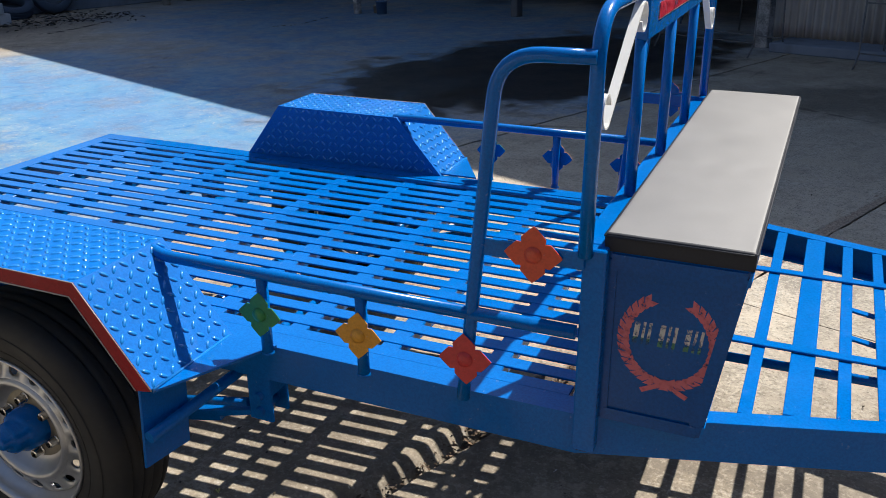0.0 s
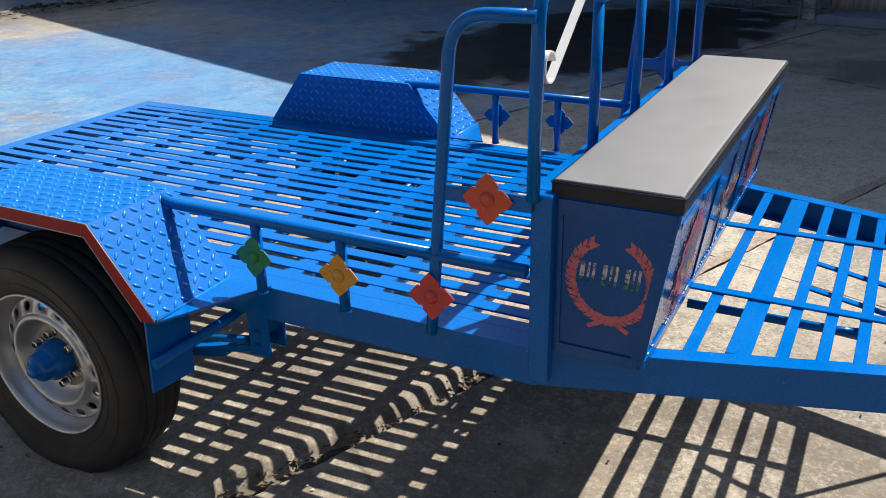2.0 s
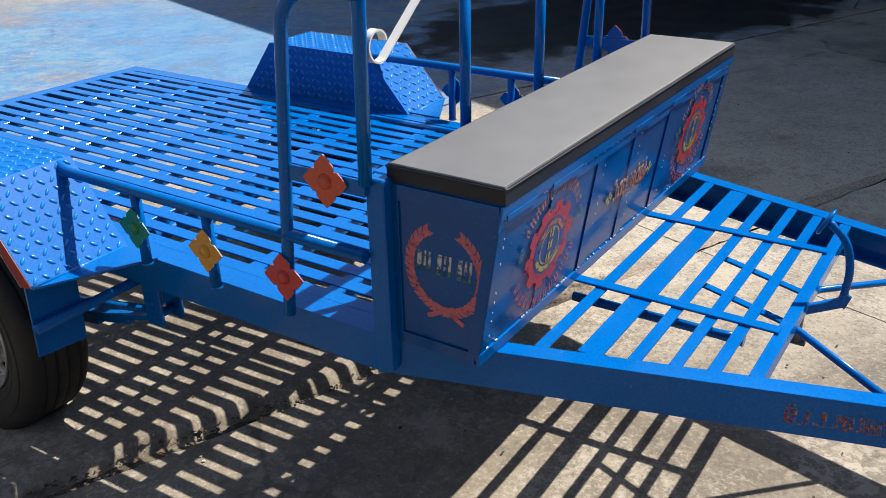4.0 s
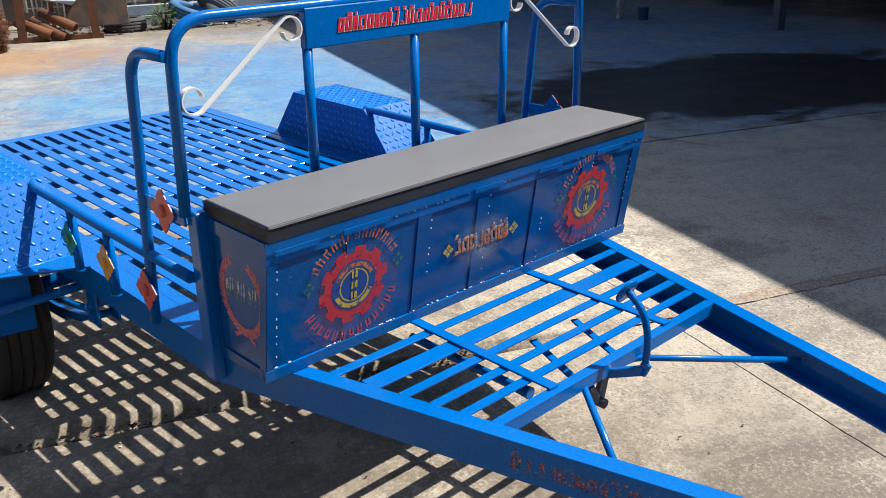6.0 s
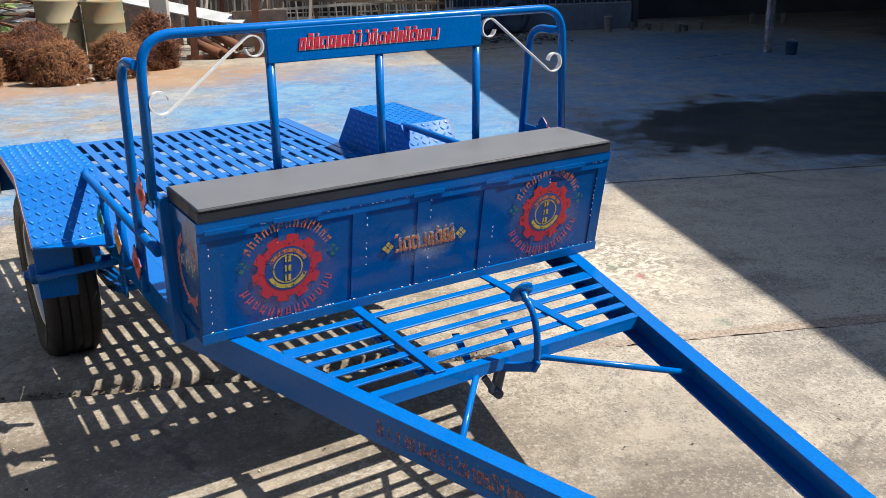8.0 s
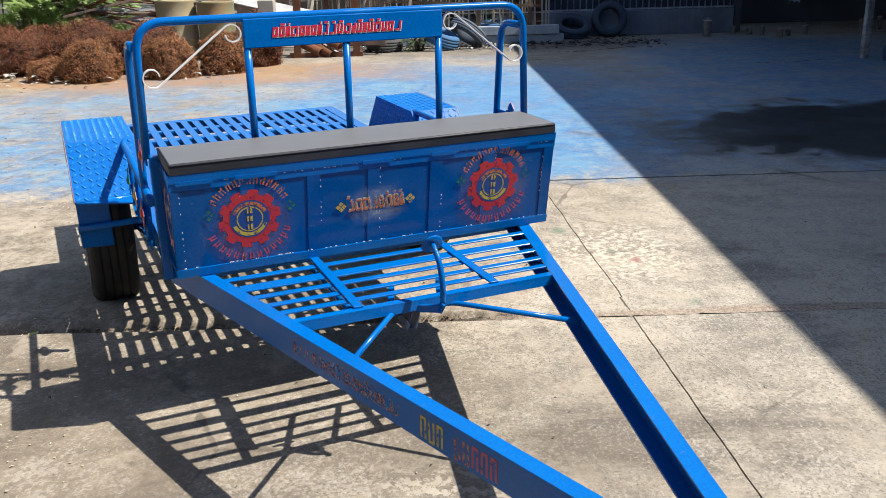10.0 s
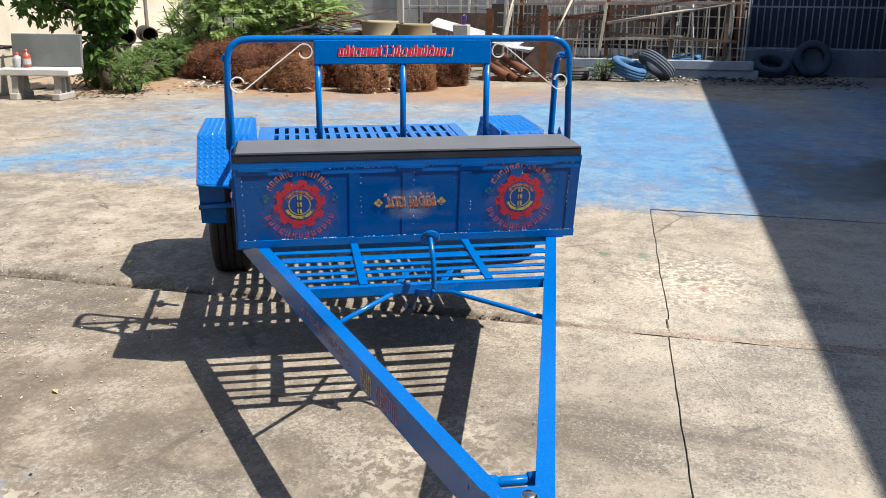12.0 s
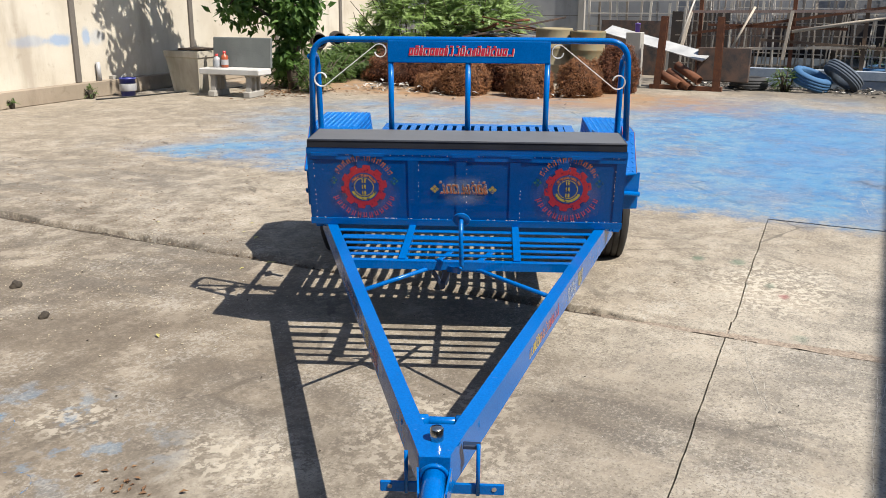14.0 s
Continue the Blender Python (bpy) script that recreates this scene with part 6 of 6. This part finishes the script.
    return thing("oil_drum", tidy(bm), M[m], yard(x, y, z0), label, "drum", "oil drums")


drum(-13.3, -4.30, 0.355, 0.0, 1.04, "drum", "faded yellow steel drum behind the turnings")
drum(-13.2, -3.57, 0.325, 0.0, 1.00, "drum_rust", "greenish rusty steel drum behind the turnings")
thing("concrete_stub", solid(((0, 0, 0.5), (0.26, 0.28, 1.0)), bevel=0.012), M["cast"], yard(-13.1, -2.64), "grey concrete post stub", "post")
can(-13.1, -2.60, 0.05, 0.16, "purple", "small purple can on the concrete stub", "tin_can").location.z = 1.0
thing("rusty_post", solid(((0, 0, 0.65), (0.012, 0.12, 1.30)), ((-0.05, 0, 0.65), (0.11, 0.010, 1.30)), ((-0.1, 0, 0.65), (0.012, 0.12, 1.30))), M["rust"], yard(-12.9, -1.08, 0, 0, 0, 0), "upright rusty steel beam", "post", "rusty posts")
thing("rusty_post", solid(((0, 0, 0.65), (0.012, 0.12, 1.30)), ((-0.05, 0, 0.65), (0.11, 0.010, 1.30)), ((-0.1, 0, 0.65), (0.012, 0.12, 1.30))), M["rust"], yard(-12.9, -2.14, 0, 0, 0, 0) @ pose(0, 0, 0, -3, 0, 0), "upright rusty steel beam", "post", "rusty posts")
thing("rusty_sill", solid(((-12.95, -1.62, 0.04), (0.10, 1.30, 0.08)), bevel=0.006), M["rust"], YARD, "rusty steel sill between the upright beams", "beam")
thing("scrap_plate", solid(((0, 0, 0.30), (0.10, 0.92, 0.60)), bevel=0.01), M["rust_plate"], yard(-13.15, -1.02, 0.16) @ pose(0, 0, 0, 0, -6, 0), "scabby rust-stained steel plate box", "scrap")
for k, (y, z, a) in enumerate(((-1.95, 0.19, 20), (-1.75, 0.17, 26), (-1.60, 0.30, 24))):
    bm = bmesh.new()
    lathe(bm, [(0.066, -0.30), (0.080, -0.30), (0.080, 0.30), (0.066, 0.30)], 20, "x", closed=True)
    thing("steel_pipe", tidy(bm), M["rust"], yard(-13.0, y, z, 60) @ pose(0, 0, 0, 0, a, 0), "short rusty steel pipe", "pipe", "rusty pipes")
bm = bmesh.new()
bar(bm, (-13.9, -3.4, 1.02), (-13.1, -1.30, 0.58), 0.30, 0.02, up=(0.5, 0, 1))
thing("roof_sheet", bm, M["sheet"], YARD, "white roofing sheet lying across the scrap", "sheet")
r = random.Random(21)
for k in range(20):
    y0, z0 = r.uniform(-6.6, -4.4), r.uniform(0.55, 1.15)
    L, a, tilt = r.uniform(1.2, 2.6), r.uniform(50, 120), r.uniform(-14, 14)
    d = Vector((math.cos(radians(a)), math.sin(radians(a)), math.tan(radians(tilt)))) * L / 2
    c = Vector((r.uniform(-13.9, -13.1), y0, z0))
    bm = bmesh.new()
    if k % 3:
        bar(bm, c - d, c + d, r.uniform(0.04, 0.10), r.uniform(0.02, 0.05), bevel=0.003)
    else:
        tube(bm, [c - d, c + d], r.uniform(0.015, 0.03), 8)
    thing("scrap_length", bm, M[r.choice(("wood", "rust", "wood", "pale_steel", "rust_plate"))], YARD, "length of scrap timber or steel on the pile", "scrap", "scrap pile")
thing("offcut_stack", solid(((-13.5, -5.5, 0.25), (1.0, 2.4, 0.5)), bevel=0.05), M["rust_plate"], YARD, "stack of rusty offcuts under the scrap pile", "scrap")

for y, w, h, m, lean in ((-3.4, 1.5, 1.15, "rust_plate", -5), (-2.0, 1.2, 1.35, "dark_timber", -4), (-0.8, 1.1, 1.15, "rust_plate", -6), (0.3, 1.2, 1.40, "dark_timber", -3), (1.4, 1.0, 1.25, "dark_timber", -5), (2.15, 0.7, 1.5, "dark_timber", -4)):
    thing("scrap_sheet", solid(((0, 0, h / 2), (0.03, w, h), (0, lean, 0)), bevel=0.004), M[m], yard(-16.05 + 0.1 * w, y, 0.0, random.uniform(-6, 6)), "dark weathered sheet leaning behind the rods", "scrap", "leaning sheets")

# framework of rods: rails, posts and many thin bars
frame_rack = thing("rod_fence", None, None, YARD, "fence of rough rods and rusty rails", "fence")
for y in (-1.75, -0.04, 1.20, 2.2):
    part("post", bar(bmesh.new(), (-14.6, y, 0), (-14.6, y, 1.75), 0.07, 0.06, up=(1, 0, 0)), M["rust" if y < 1 else "wood"], frame_rack)
for (ya, za), (yb, zb) in (((-2.0, 1.36), (2.5, 1.42)), ((-1.9, 0.95), (2.5, 1.62)), ((-2.2, 0.62), (1.4, 0.78)), ((-0.6, 0.86), (2.4, 0.70)), ((-1.6, 1.12), (0.9, 1.08))):
    part("rail", bar(bmesh.new(), (-14.55, ya, za), (-14.55, yb, zb), 0.035, 0.05, up=(0, 0, 1)), M["faded_red" if za > 1.3 else r.choice(("rust", "cane", "wood"))], frame_rack)
rods = bmesh.new()
for k in range(64):
    y = -2.2 + 4.8 * k / 63 + r.uniform(-0.03, 0.03)
    bar(rods, (-14.9 + r.uniform(-0.1, 0.1), y, r.uniform(0.0, 0.3)), (-14.9 + r.uniform(-0.1, 0.1), y + r.uniform(-0.1, 0.1), r.uniform(1.25, 2.0)), 0.026, 0.024, up=(1, 0, 0))
for k in range(34):
    y = -4.6 + 7.2 * k / 33 + r.uniform(-0.05, 0.05)
    bar(rods, (-16.6, y, 0.0), (-16.6 + r.uniform(-0.1, 0.1), y + r.uniform(-0.06, 0.06), r.uniform(1.5, 2.2)), 0.05, 0.02, up=(1, 0, 0))
for z in (0.35, 0.62, 0.90, 1.18, 1.45):
    bar(rods, (-14.95, -2.3, z), (-14.95, 2.6, z + r.uniform(-0.1, 0.1)), 0.022, 0.020)
    bar(rods, (-16.55, -4.6, z + 0.1), (-16.55, 2.4, z + r.uniform(0.0, 0.2)), 0.03, 0.03)
tagged(part("rod_lattice", rods, M["rod"], frame_rack), "many thin rods and bamboo canes", kind="stuff")
thing("leaning_pole", tube(bmesh.new(), [(-14.2, -1.10, 0.62), (-14.5, -0.74, 1.46)], 0.022, 8), M["cane"], YARD, "pale pole leaning on the fence", "pole", "leaning poles")
thing("leaning_pole", tube(bmesh.new(), [(-13.9, -2.0, 0.8), (-14.3, -1.8, 1.7)], 0.018, 8), M["rod"], YARD, "pale pole leaning on the fence", "pole", "leaning poles")
thing("leaning_pole", tube(bmesh.new(), [(-14.55, 1.63, 0.34), (-14.62, 1.55, 1.38)], 0.020, 10), M["sheet"], YARD, "white pipe standing against the beams", "pole", "leaning poles")
for x, y, z, L, turn, m in ((-14.52, 1.15, 0.085, 3.4, 2, "beam_blue"), (-14.50, 1.00, 0.26, 3.5, 1, "beam_blue"), (-14.90, 1.50, 0.085, 2.4, 5, "cast"), (-15.45, 1.0, 0.085, 3.0, 3, "beam_blue"), (-15.45, 0.9, 0.26, 3.0, 0, "cast"), (-15.42, 0.6, 0.435, 2.8, 3, "beam_blue"), (-15.3, 1.3, 0.60, 2.4, 8, "dark_timber"), (-15.1, -0.2, 0.60, 1.9, -6, "dark_timber")):
    thing("steel_beam", solid(((0, 0, 0), (0.17, L, 0.17)), bevel=0.01), M[m], yard(x, y, z, turn), "long pale beam in a stack on the ground", "beam", "stacked beams")
thing("leaning_pole", bar(bmesh.new(), (-14.46, -0.16, 0.50), (-14.50, -0.07, 1.40), 0.055, 0.05, up=(1, 0, 0)), M["cane"], YARD, "pale square cane propped against the rails", "pole", "leaning poles")
thing("leaning_pole", bar(bmesh.new(), (-14.3, -2.05, 0.55), (-14.5, -1.92, 1.36), 0.06, 0.05, up=(1, 0, 0)), M["cane"], YARD, "pale square cane propped against the rails", "pole", "leaning poles")
thing("leaning_pole", tube(bmesh.new(), [(-14.5, -0.05, 1.02), (-14.6, 2.3, 1.42)], 0.03, 8), M["cane"], YARD, "pale cane laid slanting on the rails", "pole", "leaning poles")
thing("concrete_block", solid(((0, 0, 0.268), (1.30, 0.40, 0.536)), bevel=0.02), M["cast_old"], yard(-13.05, -9.48, 0, -4), "mossy concrete block under the drain pipes", "block")
for x, y, z in ((-12.37, -9.19, 0.70), (-13.05, -9.12, 0.70)):
    bm = bmesh.new()
    lathe(bm, [(0.135, -0.5), (0.165, -0.5), (0.165, 0.5), (0.135, 0.5)], 24, "x", closed=True)
    lathe(bm, [(0.0, 0.15), (0.136, 0.15), (0.136, 0.13), (0.0, 0.13)], 24, "x")
    thing("drain_pipe", tidy(bm), M["dark_timber"], yard(x - 0.39, y - 0.31, z, 38), "black drain pipe lying among the bushes", "pipe", "drain pipes")

# ---- plants ----
def leaf_mesh(verts, faces, p, d, up, length, width, fold=0.25):
    side = d.cross(up)
    if side.length < 1e-4:
        side = d.orthogonal()
    side.normalize()
    up = side.cross(d)
    i = len(verts)
    verts += [tuple(p), tuple(p + d * length * 0.45 + side * width / 2 + up * width * fold), tuple(p + d * length), tuple(p + d * length * 0.45 - side * width / 2 + up * width * fold), tuple(p + d * length * 0.5)]
    faces += [(i, i + 1, i + 4), (i + 1, i + 2, i + 4), (i + 2, i + 3, i + 4), (i + 3, i, i + 4)]


def foliage(name, verts, faces, material, parent, label):
    me = bpy.data.meshes.new(name)
    me.from_pydata(verts, [], faces)
    me.materials.append(material)
    ob = new(name, me)
    ob.parent = parent
    return tagged(ob, label, kind="stuff")


def rand_dir(r, lift=0.0):
    return Vector((r.gauss(0, 1), r.gauss(0, 1), r.gauss(lift, 1))).normalized()


def broad_tree(x, y):
    r = random.Random(31)
    t = thing("tree", None, None, yard(x, y), "small broad-leaved tree beside the concrete bench", "tree")
    trunk = rounded([(0, 0, -0.02), (0.05, -0.04, 0.7), (0.0, -0.12, 1.5), (0.15, -0.15, 2.3)], 0.4, 5)
    part("trunk", tube(bmesh.new(), trunk, [0.095 - 0.05 * k / (len(trunk) - 1) for k in range(len(trunk))], 12), M["bark"], t)
    fork = rounded([(0.03, 0.0, 0.55), (0.0, 0.22, 1.0), (-0.08, 0.42, 1.6), (0.0, 0.5, 2.2)], 0.3, 5)
    part("fork", tube(bmesh.new(), fork, [0.06 - 0.03 * k / (len(fork) - 1) for k in range(len(fork))], 10), M["bark"], t)
    verts, faces = [], []
    clumps = [(Vector((0.10, r.uniform(-0.12, 0.12), 0.45 + 0.17 * k)), 0.15) for k in range(6)] + [(Vector((0.0, 0.2 + 0.05 * k, 1.05 + 0.13 * k)), 0.2) for k in range(6)]
    for k in range(30):
        if k < 9:
            tip = Vector((r.uniform(-0.2, 0.9), r.uniform(-1.15, 0.3), r.uniform(1.15, 1.75)))
        elif k < 14:
            tip = Vector((r.uniform(-0.15, 0.25), r.uniform(-0.15, 0.30), r.uniform(0.55, 1.45)))
        elif k < 18:
            tip = Vector((r.uniform(-0.2, 1.0), r.uniform(-0.8, 0.4), r.uniform(1.8, 2.6)))
        else:
            tip = Vector((r.uniform(0.8, 2.3), r.uniform(-1.0, 0.6), r.uniform(3.1, 4.7)))
        base = Vector(trunk[r.randint(len(trunk) // 3, len(trunk) - 1)])
        mid = base.lerp(tip, 0.5) + Vector((0, 0, 0.18))
        limb = [base, mid, tip] if k < 18 else [Vector(trunk[-1]), Vector(trunk[-1]).lerp(tip, 0.5) + Vector((0, 0, 0.3)), tip]
        part("limb", tube(bmesh.new(), rounded(limb, 0.3, 4), 0.014 if k > 6 else 0.024, 6), M["bark"], t)
        clumps += [(tip, 0.40 if k < 9 or k > 13 else 0.22)] + ([(mid.lerp(tip, 0.4), 0.24)] if k > 13 or k % 2 else [])
    for c, rad in clumps:
        for _ in range(80):
            p = c + rand_dir(r) * rad * r.random() ** 0.5
            d = (rand_dir(r, -0.5) + (p - c) * 1.2).normalized()
            leaf_mesh(verts, faces, p, d, Vector((0.5, 0.4, 0.8)) + rand_dir(r) * 0.6, r.uniform(0.13, 0.23), r.uniform(0.06, 0.10))
    foliage("crown", verts, faces, M["leaf_dark"], t, "broad dark green leaves")


def feathery(x, y, rx, ry, h, seed, fronds, material, name, label, size=1.0):
    r = random.Random(seed)
    t = thing(name, None, None, yard(x, y), label, "bush")
    verts, faces = [], []
    for k in range(14):
        tip = Vector((r.uniform(-rx, rx), r.uniform(-ry, ry), h * r.uniform(0.55, 1.0)))
        part("stem", tube(bmesh.new(), [(tip.x * 0.2, tip.y * 0.2, -0.02), tuple(tip * 0.55), tuple(tip)], [0.020, 0.013, 0.006], 6), M["bark"], t)
    for _ in range(fronds):
        u = rand_dir(r, 0.3)
        k = r.uniform(0.45, 1.0) ** 0.5 * (0.80 + 0.55 * noise.noise(u * 2.6 + Vector((seed, 0, 0))))
        p = Vector((u.x * rx * k, u.y * ry * k, h * (0.50 + 0.50 * u.z * k)))
        if p.z < 0.03:
            continue
        d = (u + rand_dir(r) * 0.6 + Vector((0, 0, -0.15))).normalized()
        L = r.uniform(0.16, 0.30) * size
        side = d.cross(Vector((0, 0, 1)))
        if side.length < 1e-3:
            continue
        side.normalize()
        lean = Vector((0.45, 0.45, 0.75)) + rand_dir(r) * 0.55
        for q in range(6):
            c = p + d * (L * q / 6) + Vector((0, 0, -0.25 * L * (q / 6) ** 2))
            for sg in (-1, 1):
                leaf_mesh(verts, faces, c, (side * sg + d * 0.5).normalized(), lean, 0.095 * size * (1 - 0.09 * q), 0.032 * size, 0.1)
    foliage("leaves", verts, faces, material, t, "many small leaflets")


broad_tree(-9.55, -7.85)
feathery(-13.3, -7.45, 1.0, 1.05, 2.2, 41, 2000, M["leaf_fern"], "feathery_bush", "tall light green feathery bush by the wall")
feathery(-14.0, -6.3, 1.2, 1.2, 2.1, 42, 2100, M["leaf_fern"], "feathery_bush", "tall light green feathery bush by the wall")
feathery(-13.7, -8.75, 0.5, 0.5, 1.35, 43, 260, M["leaf_fern"], "feathery_bush", "thin light green feathery bush by the wall")
feathery(-12.3, -8.15, 0.75, 0.65, 0.74, 44, 900, M["leaf_weed"], "weed_clump", "dense green weeds along the wall", 0.75)
feathery(-9.35, -7.25, 0.36, 0.34, 0.58, 45, 230, M["leaf_weed"], "leafy_shrub", "leafy green shrub growing round the tree trunk", 0.6)
feathery(-11.2, -8.15, 0.70, 0.50, 0.55, 46, 520, M["leaf_weed"], "weed_clump", "green weeds behind the tree", 0.7)
feathery(-9.95, -8.25, 0.35, 0.35, 0.55, 51, 260, M["leaf_weed"], "leafy_shrub", "leafy green shrub behind the concrete bench", 0.9)
feathery(-13.55, 0.02, 0.22, 0.30, 0.38, 47, 110, M["leaf_weed"], "weed_clump", "small weed growing between the tyres", 0.5)
feathery(-15.2, 1.35, 0.25, 0.35, 0.85, 48, 60, M["leaf_weed"], "weed_clump", "thin weed growing through the beams", 0.45)
feathery(-6.72, -9.78, 0.10, 0.08, 0.18, 49, 26, M["leaf_weed"], "weed_clump", "small weed at the foot of the plinth", 0.35)
feathery(-5.2, -9.70, 0.07, 0.06, 0.14, 50, 16, M["leaf_weed"], "weed_clump", "small weed at the foot of the plinth", 0.35)

# ---- litter: dry leaves, chips, crumbs ----
def scatter(name, count, place, size, material, label, seed):
    r = random.Random(seed)
    verts, faces = [], []
    for _ in range(count):
        x, y, z = place(r)
        a, s = r.uniform(0, 6.3), r.uniform(*size)
        d = Vector((math.cos(a), math.sin(a), r.uniform(-0.25, 0.35)))
        p = Vector((x, y, z + 0.004))
        leaf_mesh(verts, faces, p, d.normalized(), Vector((0, 0, 1)), s, s * r.uniform(0.3, 0.7), r.uniform(0.05, 0.4))
    me = bpy.data.meshes.new(name)
    me.from_pydata(verts, [], faces)
    me.materials.append(material)
    ob = new(name, me)
    ob.matrix_basis = YARD
    return tagged(ob, label, "litter", kind="stuff")


scatter("crack_litter", 900, lambda r: (J2 + r.uniform(-0.085, 0.035), r.choice((r.uniform(-2.0, 0.3), r.uniform(-4.5, 0.6))), -0.036 + r.uniform(0, 0.012)), (0.008, 0.032), M["litter_dark"], "dry leaf scraps lodged in the crack", 61)
scatter("tree_litter", 500, lambda r: (-9.1 + r.gauss(0, 0.5), -7.7 + r.gauss(0, 0.5), 0), (0.03, 0.09), M["litter"], "dry leaves under the tree", 62)
scatter("husks", 3400, lambda r: (r.choice((r.gauss(0.1, 0.45), r.uniform(-4.6, 1.2))), r.choice((r.gauss(-2.7, 0.55), -1.0 - 5.2 * r.random())), 0), (0.007, 0.018), M["husk"], "small pale husks scattered over the yard", 66)
scatter("yard_crumbs", 900, lambda r: (r.uniform(-9, 3.0), r.uniform(-8, 4.5), 0), (0.004, 0.014), M["chip"], "pale crumbs scattered over the yard", 63)
scatter("dirt_crumbs", 900, lambda r: (r.uniform(-9, 3.0), r.uniform(-8, 4.5), 0), (0.006, 0.020), M["soil"], "dark crumbs scattered over the yard", 64)
scatter("leaf_bits", 26, lambda r: (1.61 + r.gauss(0, 0.06), -0.46 + r.gauss(0, 0.10), 0), (0.012, 0.038), M["litter"], "dry brown leaf bits on the concrete", 67)
scatter("rust_crumbs", 2600, lambda r: (r.uniform(-7.5, -0.9), -1.6 - 4.6 * r.random(), 0), (0.008, 0.026), M["litter"], "reddish-brown crumbs swept over the yard", 70)
scatter("yellow_leaves", 9, lambda r: (r.uniform(-1.4, 0.9), r.uniform(-3.2, -0.9), 0), (0.025, 0.05), M["yellow_leaf"], "small pale yellow leaves on the concrete", 82)
scatter("fallen_leaf", 1, lambda r: (-0.66, -1.66, 0), (0.10, 0.10), M["yellow_leaf"], "pale yellow-green leaf on the concrete", 83)
scatter("scrap_bits", 210, lambda r: (-10.35 + r.gauss(0, 0.38), r.choice((r.uniform(-7.2, -2.7), r.gauss(-5.3, 0.25), r.gauss(-6.4, 0.3))), r.uniform(0, 0.10)), (0.05, 0.17), M["chip"], "pale scraps among the turnings", 65)


# thin marks on the concrete: chalky scratches and blue paint rings
def mark(name, points, width, material, label, seed):
    r = random.Random(seed)
    pts = [Vector((*p, 0.0018)) for p in points]
    run = []
    for p, q in zip(pts, pts[1:]):
        k = max(2, int((q - p).length / 0.03))
        run += [p.lerp(q, i / k) for i in range(k)]
    run.append(pts[-1])
    bm = bmesh.new()
    last = None
    for i, p in enumerate(run):
        d = (run[min(i + 1, len(run) - 1)] - run[max(i - 1, 0)]).normalized()
        side = Vector((-d.y, d.x, 0)) * width * r.uniform(0.12, 0.42)
        jog = Vector((r.uniform(-1, 1), r.uniform(-1, 1), 0)) * 0.0025
        pair = [bm.verts.new(p + jog + side), bm.verts.new(p + jog - side)]
        if last and r.random() < 0.62:
            bm.faces.new((last[0], last[1], pair[1], pair[0]))
        last = pair
    bmesh.ops.delete(bm, geom=[v for v in bm.verts if not v.link_faces], context="VERTS")
    thing(name, bm, M[material], YARD, label, "ground mark", kind="structure")


for x, y, a in ((0.36, -2.63, 0.032), (0.63, -2.08, 0.026)):
    bm = bmesh.new()
    bmesh.ops.create_icosphere(bm, subdivisions=2, radius=a)
    for v in bm.verts:
        v.co = Vector((v.co.x * 1.3, v.co.y, max(v.co.z * 0.8, -0.010))) * (1 + 0.5 * noise.noise(v.co * 40))
    thing("clod", bm, M["soil"], yard(x, y, 0.010, a * 900), "dark clod of dirt lying on the concrete", "clod", "dirt clods")


mark("scratch_mark", [(-1.98, 1.0), (-1.4, 1.08), (-0.95, 1.14), (-0.41, 1.22), (0.0, 1.34), (0.27, 1.46)], 0.0035, "chalk", "pale scratch across the concrete", 71)
mark("oil_streak", [(-12.81, 2.33), (-12.67, 2.80), (-12.92, 3.34), (-13.38, 3.99)], 0.16, "soil", "dark oil streak on the shaded concrete", 80)
mark("oil_streak", [(-10.32, 5.12), (-10.15, 5.46), (-10.52, 6.27)], 0.08, "soil", "dark oil streak on the shaded concrete", 81)
mark("scratch_mark", [(-0.68, 1.75), (-0.2, 1.76), (0.25, 1.75), (0.6, 1.76)], 0.0045, "chalk", "pale scratch across the concrete", 72)
mark("scratch_mark", [(-5.27, 2.19), (-3.26, 2.07), (-1.97, 1.94), (-1.16, 1.84), (-0.56, 1.80), (0.02, 1.75)], 0.0060, "chalk", "long pale scratch across the shaded concrete", 76)
mark("scratch_mark", [(-1.24, 1.13), (-0.49, 1.27), (0.09, 1.37)], 0.0030, "chalk", "pale scratch across the concrete", 77)
mark("scratch_mark", [(-1.05, 2.35), (-0.45, 2.30), (0.3, 2.32)], 0.0030, "chalk", "pale scratch across the concrete", 78)
mark("scratch_mark", [(-4.42, 0.56), (-4.33, 1.57), (-3.7, 1.66)], 0.0050, "chalk", "pale scratch across the painted concrete", 79)
for x, y, rad, seed in ((1.55, -1.27, 0.085, 74), (1.83, -0.86, 0.10, 75)):
    mark("paint_ring", [(x + rad * math.cos(a), y + rad * math.sin(a)) for a in [2 * math.pi * k / 24 for k in range(25)]], 0.005, "ring_blue", "thin blue paint ring on the concrete", seed)
scatter("dark_rubbish", 900, lambda r: (-14.1 + r.gauss(0, 0.45), r.uniform(-2.2, 4.6), r.uniform(0, 0.05)), (0.04, 0.14), M["old_rubber"], "dark rubbish trampled along the scrap heap", 68)
scatter("pale_rubbish", 160, lambda r: (-14.1 + r.gauss(0, 0.5), r.uniform(-2.2, 4.6), r.uniform(0, 0.06)), (0.03, 0.10), M["chip"], "pale rubbish among the scrap", 69)
